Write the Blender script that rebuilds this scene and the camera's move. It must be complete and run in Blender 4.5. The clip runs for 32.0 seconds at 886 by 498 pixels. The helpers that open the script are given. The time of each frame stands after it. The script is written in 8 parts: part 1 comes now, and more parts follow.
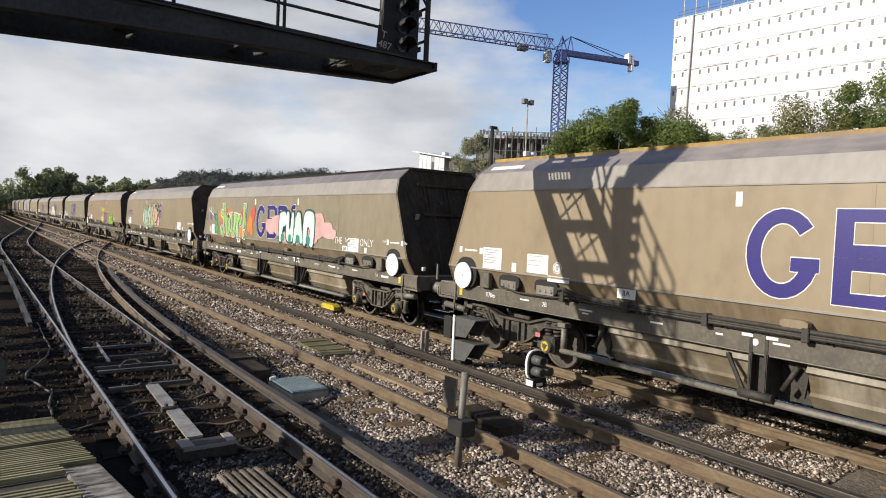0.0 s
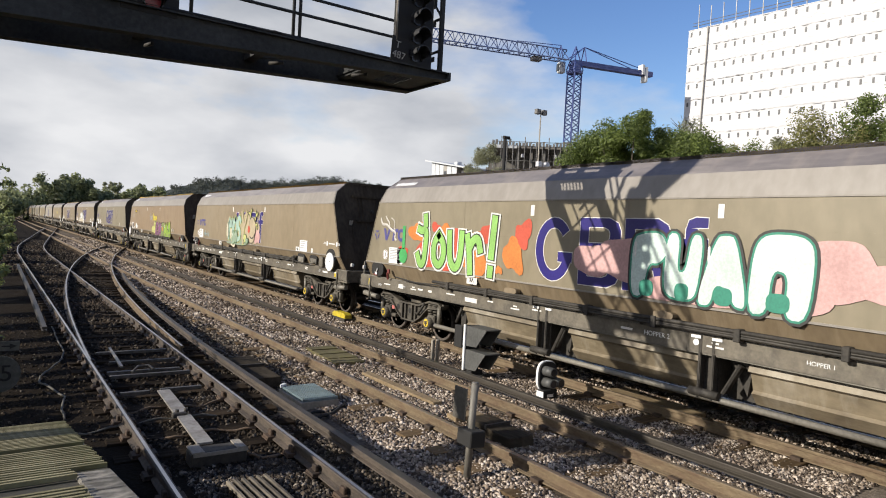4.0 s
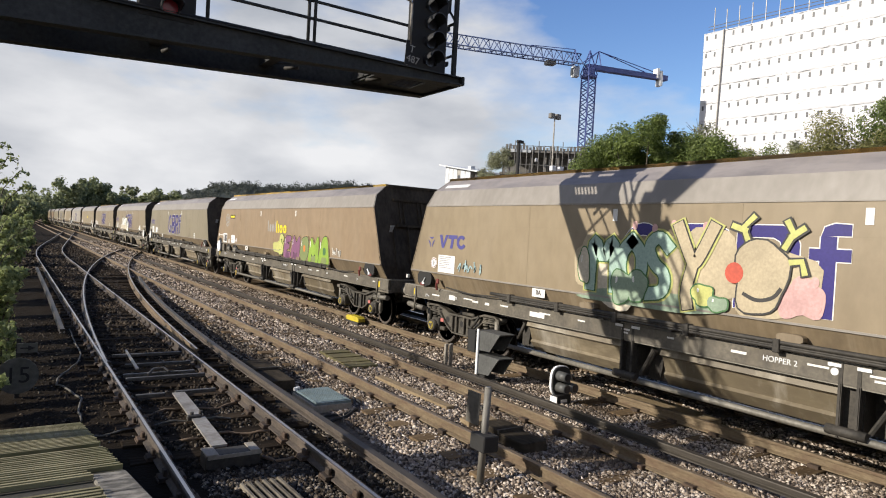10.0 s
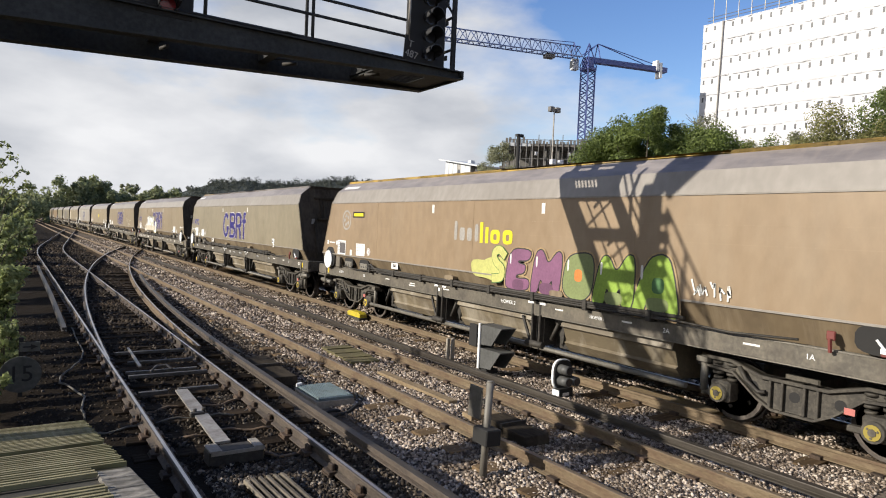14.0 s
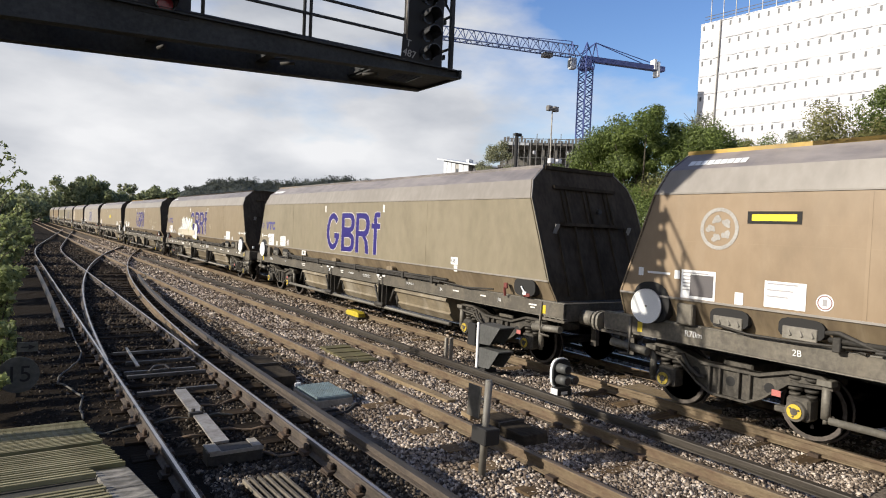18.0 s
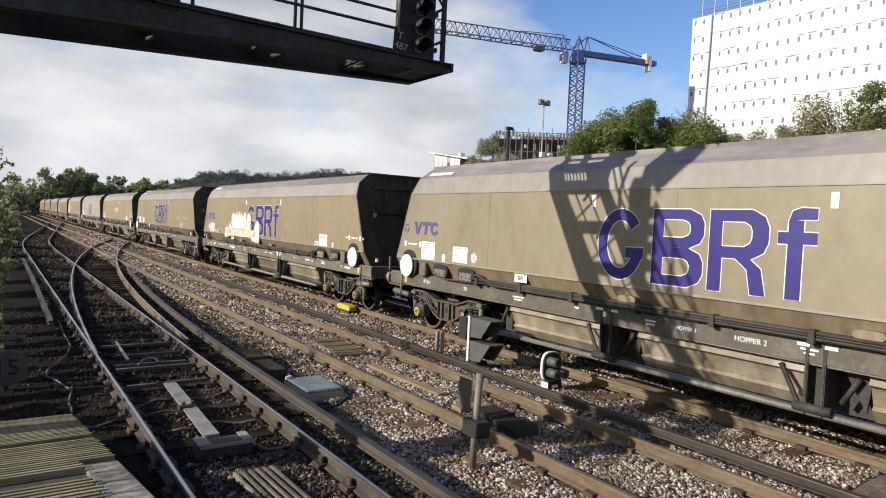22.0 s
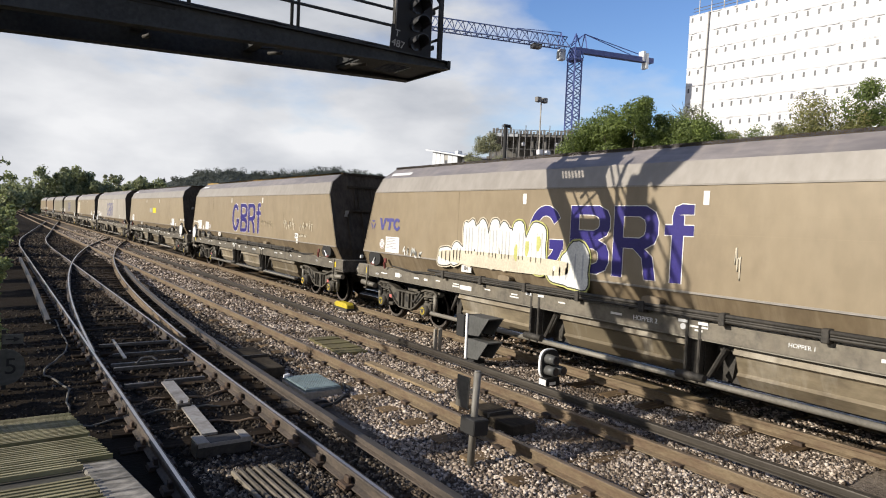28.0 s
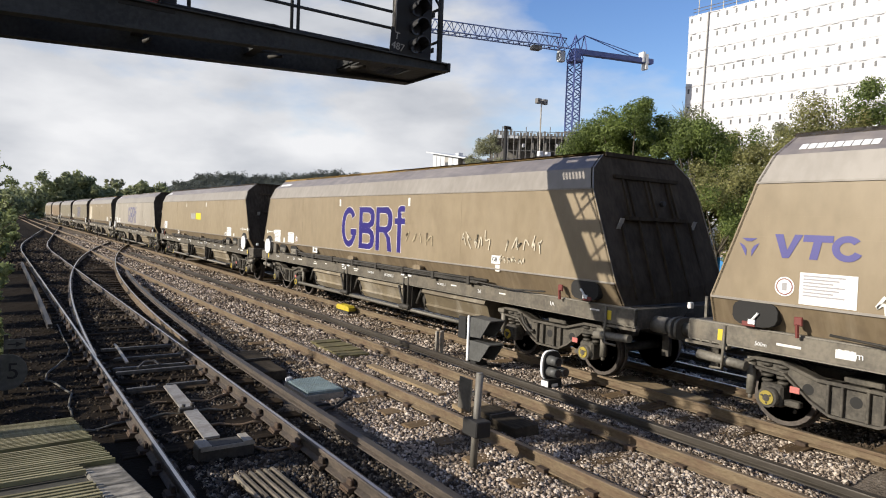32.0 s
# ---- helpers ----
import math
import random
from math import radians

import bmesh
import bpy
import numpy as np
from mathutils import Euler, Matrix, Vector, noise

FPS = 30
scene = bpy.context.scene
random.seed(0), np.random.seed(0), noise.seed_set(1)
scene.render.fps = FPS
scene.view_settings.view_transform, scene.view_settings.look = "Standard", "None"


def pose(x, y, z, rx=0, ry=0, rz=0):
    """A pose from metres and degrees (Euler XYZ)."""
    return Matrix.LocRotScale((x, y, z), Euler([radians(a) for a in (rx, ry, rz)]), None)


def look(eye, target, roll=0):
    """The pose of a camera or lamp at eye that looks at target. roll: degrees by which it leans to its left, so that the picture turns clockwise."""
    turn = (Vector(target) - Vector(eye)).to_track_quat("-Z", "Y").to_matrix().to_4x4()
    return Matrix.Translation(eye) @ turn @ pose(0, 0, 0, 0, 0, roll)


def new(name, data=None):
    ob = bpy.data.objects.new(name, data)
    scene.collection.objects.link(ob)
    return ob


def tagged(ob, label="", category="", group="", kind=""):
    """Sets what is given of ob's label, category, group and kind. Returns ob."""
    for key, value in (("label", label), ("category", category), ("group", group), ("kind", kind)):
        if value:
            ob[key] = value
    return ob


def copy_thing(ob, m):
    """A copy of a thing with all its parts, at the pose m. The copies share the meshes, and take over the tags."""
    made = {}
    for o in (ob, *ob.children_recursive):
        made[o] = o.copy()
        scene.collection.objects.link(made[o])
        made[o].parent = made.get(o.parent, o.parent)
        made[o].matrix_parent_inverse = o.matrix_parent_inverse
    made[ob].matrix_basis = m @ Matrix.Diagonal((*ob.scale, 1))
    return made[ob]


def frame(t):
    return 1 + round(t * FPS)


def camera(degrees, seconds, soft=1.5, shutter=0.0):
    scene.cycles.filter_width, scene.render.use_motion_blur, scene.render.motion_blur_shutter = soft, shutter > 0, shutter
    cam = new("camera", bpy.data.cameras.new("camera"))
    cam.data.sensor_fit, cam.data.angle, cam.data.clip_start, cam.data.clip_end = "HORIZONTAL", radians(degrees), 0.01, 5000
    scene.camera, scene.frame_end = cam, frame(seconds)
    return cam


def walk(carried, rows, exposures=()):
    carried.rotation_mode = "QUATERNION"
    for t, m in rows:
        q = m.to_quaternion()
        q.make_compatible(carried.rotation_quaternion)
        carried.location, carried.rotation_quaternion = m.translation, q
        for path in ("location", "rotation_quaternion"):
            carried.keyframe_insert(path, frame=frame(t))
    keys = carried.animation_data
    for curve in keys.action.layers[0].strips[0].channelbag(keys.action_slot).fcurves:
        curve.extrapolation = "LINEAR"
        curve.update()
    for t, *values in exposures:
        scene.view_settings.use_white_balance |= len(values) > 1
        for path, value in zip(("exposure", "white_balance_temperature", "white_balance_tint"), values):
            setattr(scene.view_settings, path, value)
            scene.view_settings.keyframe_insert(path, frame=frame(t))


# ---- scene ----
EYE = (0.0, 0.0, 2.516)

def aim(yaw, tilt, lean):
    """A hand-held pose at the eye: heading, tilt up and lean to the left, in degrees."""
    a, b = radians(yaw), radians(tilt)
    target = (EYE[0] + math.sin(a) * math.cos(b), EYE[1] + math.cos(a) * math.cos(b), EYE[2] + math.sin(b))
    return look(EYE, target, -lean)


cam = camera(68.57, 32.0, 1.05)
EXPO = [(0, 0.60), (7, 0.61), (14, 0.69), (20, 0.69), (26, 0.69), (32, 0.69)]
walk(cam, [
    (0, aim(35.89, -2.23, -2.46)), (0.5, aim(35.92, -2.10, -2.46)), (1, aim(35.98, -2.00, -2.25)), (1.5, aim(35.90, -1.86, -2.12)),
    (2, aim(35.77, -1.77, -2.35)), (2.5, aim(35.56, -1.66, -2.57)), (3, aim(35.32, -1.58, -2.75)), (3.5, aim(35.07, -1.54, -2.94)),
    (5.5, aim(34.11, -1.27, -2.83)), (6, aim(33.84, -1.23, -2.65)), (6.5, aim(33.53, -1.21, -2.57)), (7, aim(33.37, -1.15, -2.82)),
    (7.5, aim(33.24, -1.12, -3.12)), (8, aim(33.20, -1.09, -3.14)), (8.5, aim(33.18, -1.05, -3.11)), (9, aim(33.40, -1.15, -3.17)),
    (9.5, aim(33.53, -1.20, -3.25)), (10, aim(33.63, -1.16, -3.15)), (10.5, aim(33.66, -1.18, -3.01)), (11, aim(33.68, -1.23, -2.98)),
    (11.5, aim(33.69, -1.24, -3.07)), (12, aim(33.72, -1.32, -3.04)), (12.5, aim(33.72, -1.40, -2.81)), (13, aim(33.67, -1.49, -2.87)),
    (13.5, aim(33.61, -1.56, -2.88)), (14, aim(33.59, -1.63, -2.57)), (14.5, aim(33.55, -1.70, -2.58)), (16.5, aim(33.37, -1.86, -2.45)),
    (17, aim(33.37, -1.89, -2.48)), (17.5, aim(33.58, -1.81, -2.62)), (18, aim(33.74, -1.69, -2.45)), (18.5, aim(33.62, -1.64, -2.45)),
    (19, aim(34.04, -1.94, -2.05)), (19.5, aim(34.33, -2.18, -1.55)), (20, aim(34.50, -2.35, -1.57)), (20.5, aim(34.55, -2.48, -1.53)),
    (21, aim(34.48, -2.42, -1.39)), (21.5, aim(34.68, -2.20, -1.88)), (22, aim(34.53, -2.22, -2.63)), (22.5, aim(34.32, -2.25, -3.12)),
    (23, aim(34.23, -2.30, -2.90)), (23.5, aim(34.16, -2.33, -2.35)), (24, aim(34.11, -2.39, -1.84)), (24.5, aim(33.92, -2.50, -1.83)),
    (25, aim(33.95, -2.49, -2.25)), (25.5, aim(34.00, -2.43, -2.41)), (27.5, aim(34.71, -2.36, -2.46)), (28, aim(34.75, -2.41, -2.49)),
    (28.5, aim(34.80, -2.45, -2.16)), (29, aim(34.76, -2.49, -1.79)), (29.5, aim(34.74, -2.48, -1.69)), (30, aim(34.70, -2.49, -1.61)),
    (30.5, aim(34.65, -2.48, -1.51)), (31, aim(34.65, -2.46, -1.63)), (31.5, aim(34.63, -2.39, -1.88)), (32, aim(34.64, -2.23, -2.10)),
], exposures=EXPO)

# ---------------------------------------------------------------- light
SUN_WAY = Vector((1.0, -0.268, -0.451)).normalized()
sun = new("sun", bpy.data.lights.new("sun", "SUN"))
sun.data.energy, sun.data.angle, sun.data.color = 4.0, radians(0.5), (1.0, 0.93, 0.82)
sun.matrix_world = look((0, 0, 0), SUN_WAY)

world = bpy.data.worlds.new("world")
scene.world = world
world.use_nodes = True
wn, wl = world.node_tree.nodes, world.node_tree.links
wn.clear()
sky = wn.new("ShaderNodeTexSky")
sky.sky_type, sky.sun_disc = "NISHITA", False
sky.sun_elevation = math.asin(-SUN_WAY.z)
sky.sun_rotation = math.atan2(-SUN_WAY.x, -SUN_WAY.y)
sky.air_density, sky.dust_density, sky.ozone_density = 1.0, 0.6, 1.5
coord = wn.new("ShaderNodeTexCoord")
stretch = wn.new("ShaderNodeMapping")
stretch.inputs["Scale"].default_value = (1.0, 1.0, 2.4)
stretch.inputs["Location"].default_value = (0.35, 0.1, 0.0)
wl.new(coord.outputs["Generated"], stretch.inputs["Vector"])
puff = wn.new("ShaderNodeTexNoise")
puff.inputs["Scale"].default_value, puff.inputs["Detail"].default_value, puff.inputs["Roughness"].default_value = 2.6, 7.0, 0.52
wl.new(stretch.outputs["Vector"], puff.inputs["Vector"])
split = wn.new("ShaderNodeSeparateXYZ")
wl.new(coord.outputs["Generated"], split.inputs[0])


def wmath(op, a, b):
    n = wn.new("ShaderNodeMath")
    n.operation = op
    for k, v in enumerate((a, b)):
        if isinstance(v, (int, float)):
            n.inputs[k].default_value = v
        else:
            wl.new(v, n.inputs[k])
    return n.outputs[0]


# the cloud bank thins out upwards and towards the south
lean = wmath("ADD", wmath("MULTIPLY", split.outputs["Z"], -1.10), wmath("MULTIPLY", split.outputs["X"], -0.42))
amount = wmath("ADD", wmath("ADD", wmath("MULTIPLY", puff.outputs["Fac"], 1.35), lean), 0.28)
veil = wn.new("ShaderNodeValToRGB")
veil.color_ramp.elements[0].position, veil.color_ramp.elements[1].position = 0.36, 0.60
veil.color_ramp.elements[0].color, veil.color_ramp.elements[1].color = (0.0, 0.0, 0.0, 1), (1, 1, 1, 1)
wl.new(amount, veil.inputs["Fac"])
shape = wn.new("ShaderNodeTexNoise")
shape.inputs["Scale"].default_value, shape.inputs["Detail"].default_value = 3.3, 6.0
wl.new(stretch.outputs["Vector"], shape.inputs["Vector"])
tone = wn.new("ShaderNodeValToRGB")
tone.color_ramp.elements[0].position, tone.color_ramp.elements[1].position = 0.33, 0.66
tone.color_ramp.elements[0].color, tone.color_ramp.elements[1].color = (3.1, 3.3, 3.72, 1), (6.15, 6.18, 6.32, 1)
wl.new(shape.outputs["Fac"], tone.inputs["Fac"])
mixer = wn.new("ShaderNodeMix")
mixer.data_type = "RGBA"
wl.new(veil.outputs["Color"], mixer.inputs["Factor"])
clear = wn.new("ShaderNodeHueSaturation")
clear.inputs["Hue"].default_value, clear.inputs["Saturation"].default_value, clear.inputs["Value"].default_value = 0.515, 1.25, 1.22
wl.new(sky.outputs["Color"], clear.inputs["Color"])
wl.new(clear.outputs["Color"], mixer.inputs["A"])
wl.new(tone.outputs["Color"], mixer.inputs["B"])
back = wn.new("ShaderNodeBackground")
back.inputs["Strength"].default_value = 0.09
wl.new(mixer.outputs["Result"], back.inputs["Color"])
wout = wn.new("ShaderNodeOutputWorld")
wl.new(back.outputs[0], wout.inputs["Surface"])

# ---------------------------------------------------------------- materials


def material(name, low, high, rough=0.7, metal=0.0, grain=30.0, patch=1.5, bump=0.3, stretch=(1, 1, 1), spread=0.0, dirt=None, dirt_amount=0.35, sheen=0.5):
    """Two tones mixed by fine grain and by larger patches, with a fine relief. spread: how far single pieces differ; dirt: a third tone in blotches."""
    m = bpy.data.materials.new(name)
    m.use_nodes = True
    n, l = m.node_tree.nodes, m.node_tree.links
    b = n["Principled BSDF"]
    c = n.new("ShaderNodeTexCoord")
    mp = n.new("ShaderNodeMapping")
    mp.inputs["Scale"].default_value = stretch
    l.new(c.outputs["Object"], mp.inputs["Vector"])
    fine, wide = n.new("ShaderNodeTexNoise"), n.new("ShaderNodeTexNoise")
    fine.inputs["Scale"].default_value, fine.inputs["Detail"].default_value = grain, 4.0
    wide.inputs["Scale"].default_value, wide.inputs["Detail"].default_value = patch, 5.0
    for x in (fine, wide):
        l.new(mp.outputs["Vector"], x.inputs["Vector"])
    add = n.new("ShaderNodeMath")
    add.operation = "MULTIPLY_ADD"
    l.new(fine.outputs["Fac"], add.inputs[0])
    add.inputs[1].default_value = 0.5
    half = n.new("ShaderNodeMath")
    half.operation = "MULTIPLY"
    half.inputs[1].default_value = 0.5
    l.new(wide.outputs["Fac"], half.inputs[0])
    l.new(half.outputs[0], add.inputs[2])
    fac = add.outputs[0]
    if spread:
        info = n.new("ShaderNodeObjectInfo")
        more = n.new("ShaderNodeMath")
        more.operation = "MULTIPLY_ADD"
        more.inputs[1].default_value, more.inputs[2].default_value = spread, -spread / 2
        l.new(info.outputs["Random"], more.inputs[0])
        tot = n.new("ShaderNodeMath")
        l.new(fac, tot.inputs[0])
        l.new(more.outputs[0], tot.inputs[1])
        fac = tot.outputs[0]
    ramp = n.new("ShaderNodeValToRGB")
    ramp.color_ramp.elements[0].position, ramp.color_ramp.elements[1].position = 0.36, 0.64
    ramp.color_ramp.elements[0].color, ramp.color_ramp.elements[1].color = (*low, 1), (*high, 1)
    l.new(fac, ramp.inputs["Fac"])
    colour = ramp.outputs["Color"]
    if dirt:
        blot = n.new("ShaderNodeTexNoise")
        blot.inputs["Scale"].default_value, blot.inputs["Detail"].default_value, blot.inputs["Roughness"].default_value = patch * 2.3, 8.0, 0.65
        l.new(mp.outputs["Vector"], blot.inputs["Vector"])
        cut = n.new("ShaderNodeValToRGB")
        cut.color_ramp.elements[0].position, cut.color_ramp.elements[1].position = 0.62 - 0.35 * dirt_amount, 0.78
        l.new(blot.outputs["Fac"], cut.inputs["Fac"])
        mx = n.new("ShaderNodeMix")
        mx.data_type = "RGBA"
        l.new(cut.outputs["Color"], mx.inputs["Factor"])
        l.new(colour, mx.inputs["A"])
        mx.inputs["B"].default_value = (*dirt, 1)
        colour = mx.outputs["Result"]
    l.new(colour, b.inputs["Base Color"])
    b.inputs["Roughness"].default_value, b.inputs["Metallic"].default_value = rough, metal
    b.inputs["Specular IOR Level"].default_value = sheen
    if bump:
        bp = n.new("ShaderNodeBump")
        bp.inputs["Strength"].default_value, bp.inputs["Distance"].default_value = bump, 0.02
        l.new(fine.outputs["Fac"], bp.inputs["Height"])
        l.new(bp.outputs["Normal"], b.inputs["Normal"])
    return m


def plain(name, colour, rough=0.6, metal=0.0, glow=0.0):
    k = tuple(0.86 * c for c in colour)
    m = material(name, k, colour, rough, metal, 60.0, 3.0, 0.08)
    if glow:
        b = m.node_tree.nodes["Principled BSDF"]
        b.inputs["Emission Color"].default_value, b.inputs["Emission Strength"].default_value = (*colour, 1), glow
    return m


SIDE = material("wagon_side_paint", (0.212, 0.166, 0.104), (0.265, 0.210, 0.136), 0.42, 0.0, 5.0, 0.45, 0.015, (1, 1, 0.6), 0.10, (0.19, 0.146, 0.092), 0.30)
SIDE_RED = material("red_brown_side_paint", (0.226, 0.160, 0.096), (0.282, 0.205, 0.128), 0.42, 0.0, 5.0, 0.45, 0.015, (1, 1, 0.6), 0.10, (0.195, 0.140, 0.086), 0.30)
SIDE_OLIVE = material("olive_grey_side_paint", (0.188, 0.160, 0.106), (0.240, 0.205, 0.140), 0.42, 0.0, 5.0, 0.45, 0.015, (1, 1, 0.6), 0.10, (0.165, 0.138, 0.092), 0.30)
SIDE_TAN = material("dusty_tan_side_paint", (0.238, 0.188, 0.118), (0.30, 0.240, 0.156), 0.42, 0.0, 5.0, 0.45, 0.015, (1, 1, 0.6), 0.10, (0.205, 0.16, 0.10), 0.30)
# upper and top sheets: sky sheen is put into the grey of both paints
UPPER = material("wagon_upper_paint", (0.205, 0.184, 0.158), (0.272, 0.247, 0.217), 0.42, 0.0, 7.0, 0.6, 0.02, (1, 1, 0.5), 0.15, (0.20, 0.18, 0.155), 0.35)
TOPPER = material("wagon_top_paint", (0.155, 0.138, 0.134), (0.255, 0.228, 0.213), 0.45, 0.0, 10.0, 0.9, 0.05, (1, 0.3, 1), 0.2, (0.11, 0.10, 0.10), 0.5)
# the side's brown with the shade of a downward face put into it
SKIRT = material("wagon_skirt_paint", (0.150, 0.112, 0.068), (0.215, 0.165, 0.104), 0.55, 0.0, 10.0, 1.0, 0.03, (1, 1, 0.3), 0.15, (0.10, 0.075, 0.05), 0.45)
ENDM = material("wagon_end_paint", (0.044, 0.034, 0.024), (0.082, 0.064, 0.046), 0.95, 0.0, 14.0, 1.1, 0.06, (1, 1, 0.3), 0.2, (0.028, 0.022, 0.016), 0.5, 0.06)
SOLE = material("solebar_paint", (0.080, 0.070, 0.054), (0.165, 0.144, 0.110), 0.6, 0.0, 20.0, 1.6, 0.1, (1, 1, 1), 0.2, (0.05, 0.042, 0.034), 0.45)
GEAR = material("greasy_running_gear", (0.040, 0.035, 0.028), (0.105, 0.092, 0.072), 0.7, 0.1, 24.0, 2.4, 0.2, (1, 1, 1), 0.2, (0.022, 0.019, 0.016), 0.45)
DARK = material("sooty_iron", (0.022, 0.020, 0.017), (0.062, 0.054, 0.044), 0.7, 0.2, 24.0, 2.0, 0.15)
HOPPER = material("hopper_belly_paint", (0.135, 0.108, 0.068), (0.235, 0.192, 0.128), 0.55, 0.0, 15.0, 1.1, 0.05, (1, 0.4, 1), 0.4, (0.075, 0.058, 0.04), 0.5)
PALEGEAR = material("dusty_grey_steel", (0.12, 0.11, 0.09), (0.225, 0.205, 0.17), 0.6, 0.2, 22.0, 2.0, 0.1, (1, 1, 1), 0.2)
WHITE = plain("white_enamel", (0.80, 0.80, 0.79), 0.4)
LABEL = material("label_film", (0.62, 0.60, 0.56), (0.76, 0.74, 0.70), 0.5, 0.0, 40.0, 4.0, 0.02)
INK = plain("label_ink", (0.10, 0.09, 0.09), 0.6)
YELLOW = plain("yellow_paint", (0.62, 0.46, 0.03), 0.5)
BLUE = material("violet_blue_vinyl", (0.015, 0.009, 0.115), (0.026, 0.017, 0.17), 0.4, 0.0, 30.0, 1.5, 0.02)
PALEBLUE = material("faded_blue_vinyl", (0.13, 0.125, 0.20), (0.17, 0.165, 0.25), 0.5, 0.0, 30.0, 1.5, 0.02)
DULLRED = plain("grimy_red_paint", (0.16, 0.035, 0.028), 0.6)
RUST = material("rusty_rail_web", (0.105, 0.074, 0.042), (0.185, 0.138, 0.082), 0.8, 0.0, 40.0, 3.0, 0.4, (1, 0.4, 1), 0.0, (0.09, 0.05, 0.03), 0.5)
DULLRAIL = material("dull_rail_web", (0.055, 0.043, 0.035), (0.11, 0.085, 0.065), 0.75, 0.1, 40.0, 3.0, 0.4, (1, 0.4, 1), 0.0, (0.03, 0.025, 0.02), 0.5)
HEAD = material("worn_rail_head", (0.155, 0.115, 0.078), (0.28, 0.22, 0.16), 0.42, 0.5, 30.0, 4.0, 0.05, (1, 0.1, 1))
SHINE = material("polished_rail_head", (0.48, 0.45, 0.41), (0.64, 0.60, 0.55), 0.36, 1.0, 30.0, 4.0, 0.03, (1, 0.1, 1))
THIRD = material("conductor_rail_steel", (0.045, 0.039, 0.031), (0.095, 0.082, 0.067), 0.5, 0.4, 30.0, 2.0, 0.1, (1, 0.1, 1), 0.0, (0.055, 0.044, 0.036), 0.4)
# near-track timber, made near black to carry the shade there
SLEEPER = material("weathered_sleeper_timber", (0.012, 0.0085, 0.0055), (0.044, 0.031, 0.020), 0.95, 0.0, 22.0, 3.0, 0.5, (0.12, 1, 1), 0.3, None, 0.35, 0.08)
BROWN_SLEEPER = material("brown_sleeper_timber", (0.075, 0.050, 0.028), (0.18, 0.125, 0.072), 0.95, 0.0, 22.0, 3.0, 0.5, (0.12, 1, 1), 0.3, None, 0.35, 0.1)
GANTRY = material("dark_gantry_paint", (0.026, 0.027, 0.027), (0.054, 0.055, 0.054), 0.75, 0.0, 20.0, 1.5, 0.05, (1, 1, 1), 0.0, (0.04, 0.036, 0.032), 0.25, 0.2)
BLACK = plain("matt_black_paint", (0.018, 0.017, 0.016), 0.85)
REDLENS = plain("red_signal_lens", (0.30, 0.02, 0.03), 0.12)
LENS = plain("dark_signal_lens", (0.03, 0.03, 0.035), 0.1)
RIM = material("ochre_rim_paint", (0.30, 0.17, 0.02), (0.55, 0.36, 0.06), 0.6, 0.0, 12.0, 0.35, 0.05, (1, 1, 1), 0.5, (0.12, 0.10, 0.08), 0.7)
CAP = material("yellow_cap_paint", (0.26, 0.20, 0.03), (0.55, 0.38, 0.03), 0.6, 0.0, 20.0, 2.0, 0.05, (1, 1, 1), 0.9)
FADED_RED = plain("faded_red_plate", (0.45, 0.14, 0.12), 0.6)
WHEELM = material("rusty_wheel_steel", (0.05, 0.042, 0.036), (0.12, 0.10, 0.085), 0.6, 0.3, 20.0, 3.0, 0.1)
BLUE_MID = plain("blue_vinyl", (0.075, 0.07, 0.235), 0.45)
GREYINK = plain("grey_print", (0.34, 0.33, 0.33), 0.6)
DARK_RED = plain("dark_red_ink", (0.20, 0.06, 0.05), 0.6)
GREYVINYL = material("worn_grey_vinyl", (0.26, 0.245, 0.22), (0.38, 0.36, 0.33), 0.5, 0.0, 30.0, 3.0, 0.02)
LIVERY_YELLOW = plain("lemon_yellow_vinyl", (0.72, 0.60, 0.02), 0.45)


def spray(name, colour):
    k = tuple(0.70 * c for c in colour)
    return material(name, k, colour, 0.55, 0.0, 26.0, 2.2, 0.02)


SPRAY_RED = spray("spray_red", (0.55, 0.085, 0.045))
SPRAY_ORANGE = spray("spray_orange", (0.62, 0.20, 0.04))
SPRAY_GREEN = spray("spray_green", (0.27, 0.52, 0.13))
SPRAY_LEAF = spray("spray_leaf_green", (0.25, 0.38, 0.045))
SPRAY_DARKGREEN = spray("spray_dark_green", (0.06, 0.16, 0.05))
SPRAY_LIME = spray("spray_lime", (0.50, 0.50, 0.16))
SPRAY_MINT = spray("spray_mint", (0.36, 0.50, 0.42))
SPRAY_PALEMINT = spray("spray_pale_mint", (0.60, 0.72, 0.66))
SPRAY_TEAL = spray("spray_teal", (0.03, 0.24, 0.16))
SPRAY_SAGE = spray("spray_sage", (0.26, 0.34, 0.24))
SPRAY_PURPLE = spray("spray_purple", (0.22, 0.09, 0.17))
SPRAY_PINK = spray("spray_pink", (0.60, 0.36, 0.34))
SPRAY_SAND = spray("spray_sand", (0.46, 0.38, 0.25))
SPRAY_TAN = spray("spray_tan", (0.36, 0.25, 0.13))
SPRAY_CREAM = spray("spray_cream", (0.62, 0.55, 0.42))
SPRAY_WHITE = spray("spray_white", (0.78, 0.77, 0.72))
SPRAY_BLACK = spray("spray_black", (0.035, 0.032, 0.030))
SPRAY_CYAN = spray("spray_cyan", (0.36, 0.50, 0.52))
BALLAST = material("ballast_bed", (0.072, 0.058, 0.045), (0.25, 0.208, 0.165), 0.95, 0.0, 26.0, 0.5, 1.0, (1, 1, 1), 0.0, (0.06, 0.048, 0.036), 0.5, 0.06)
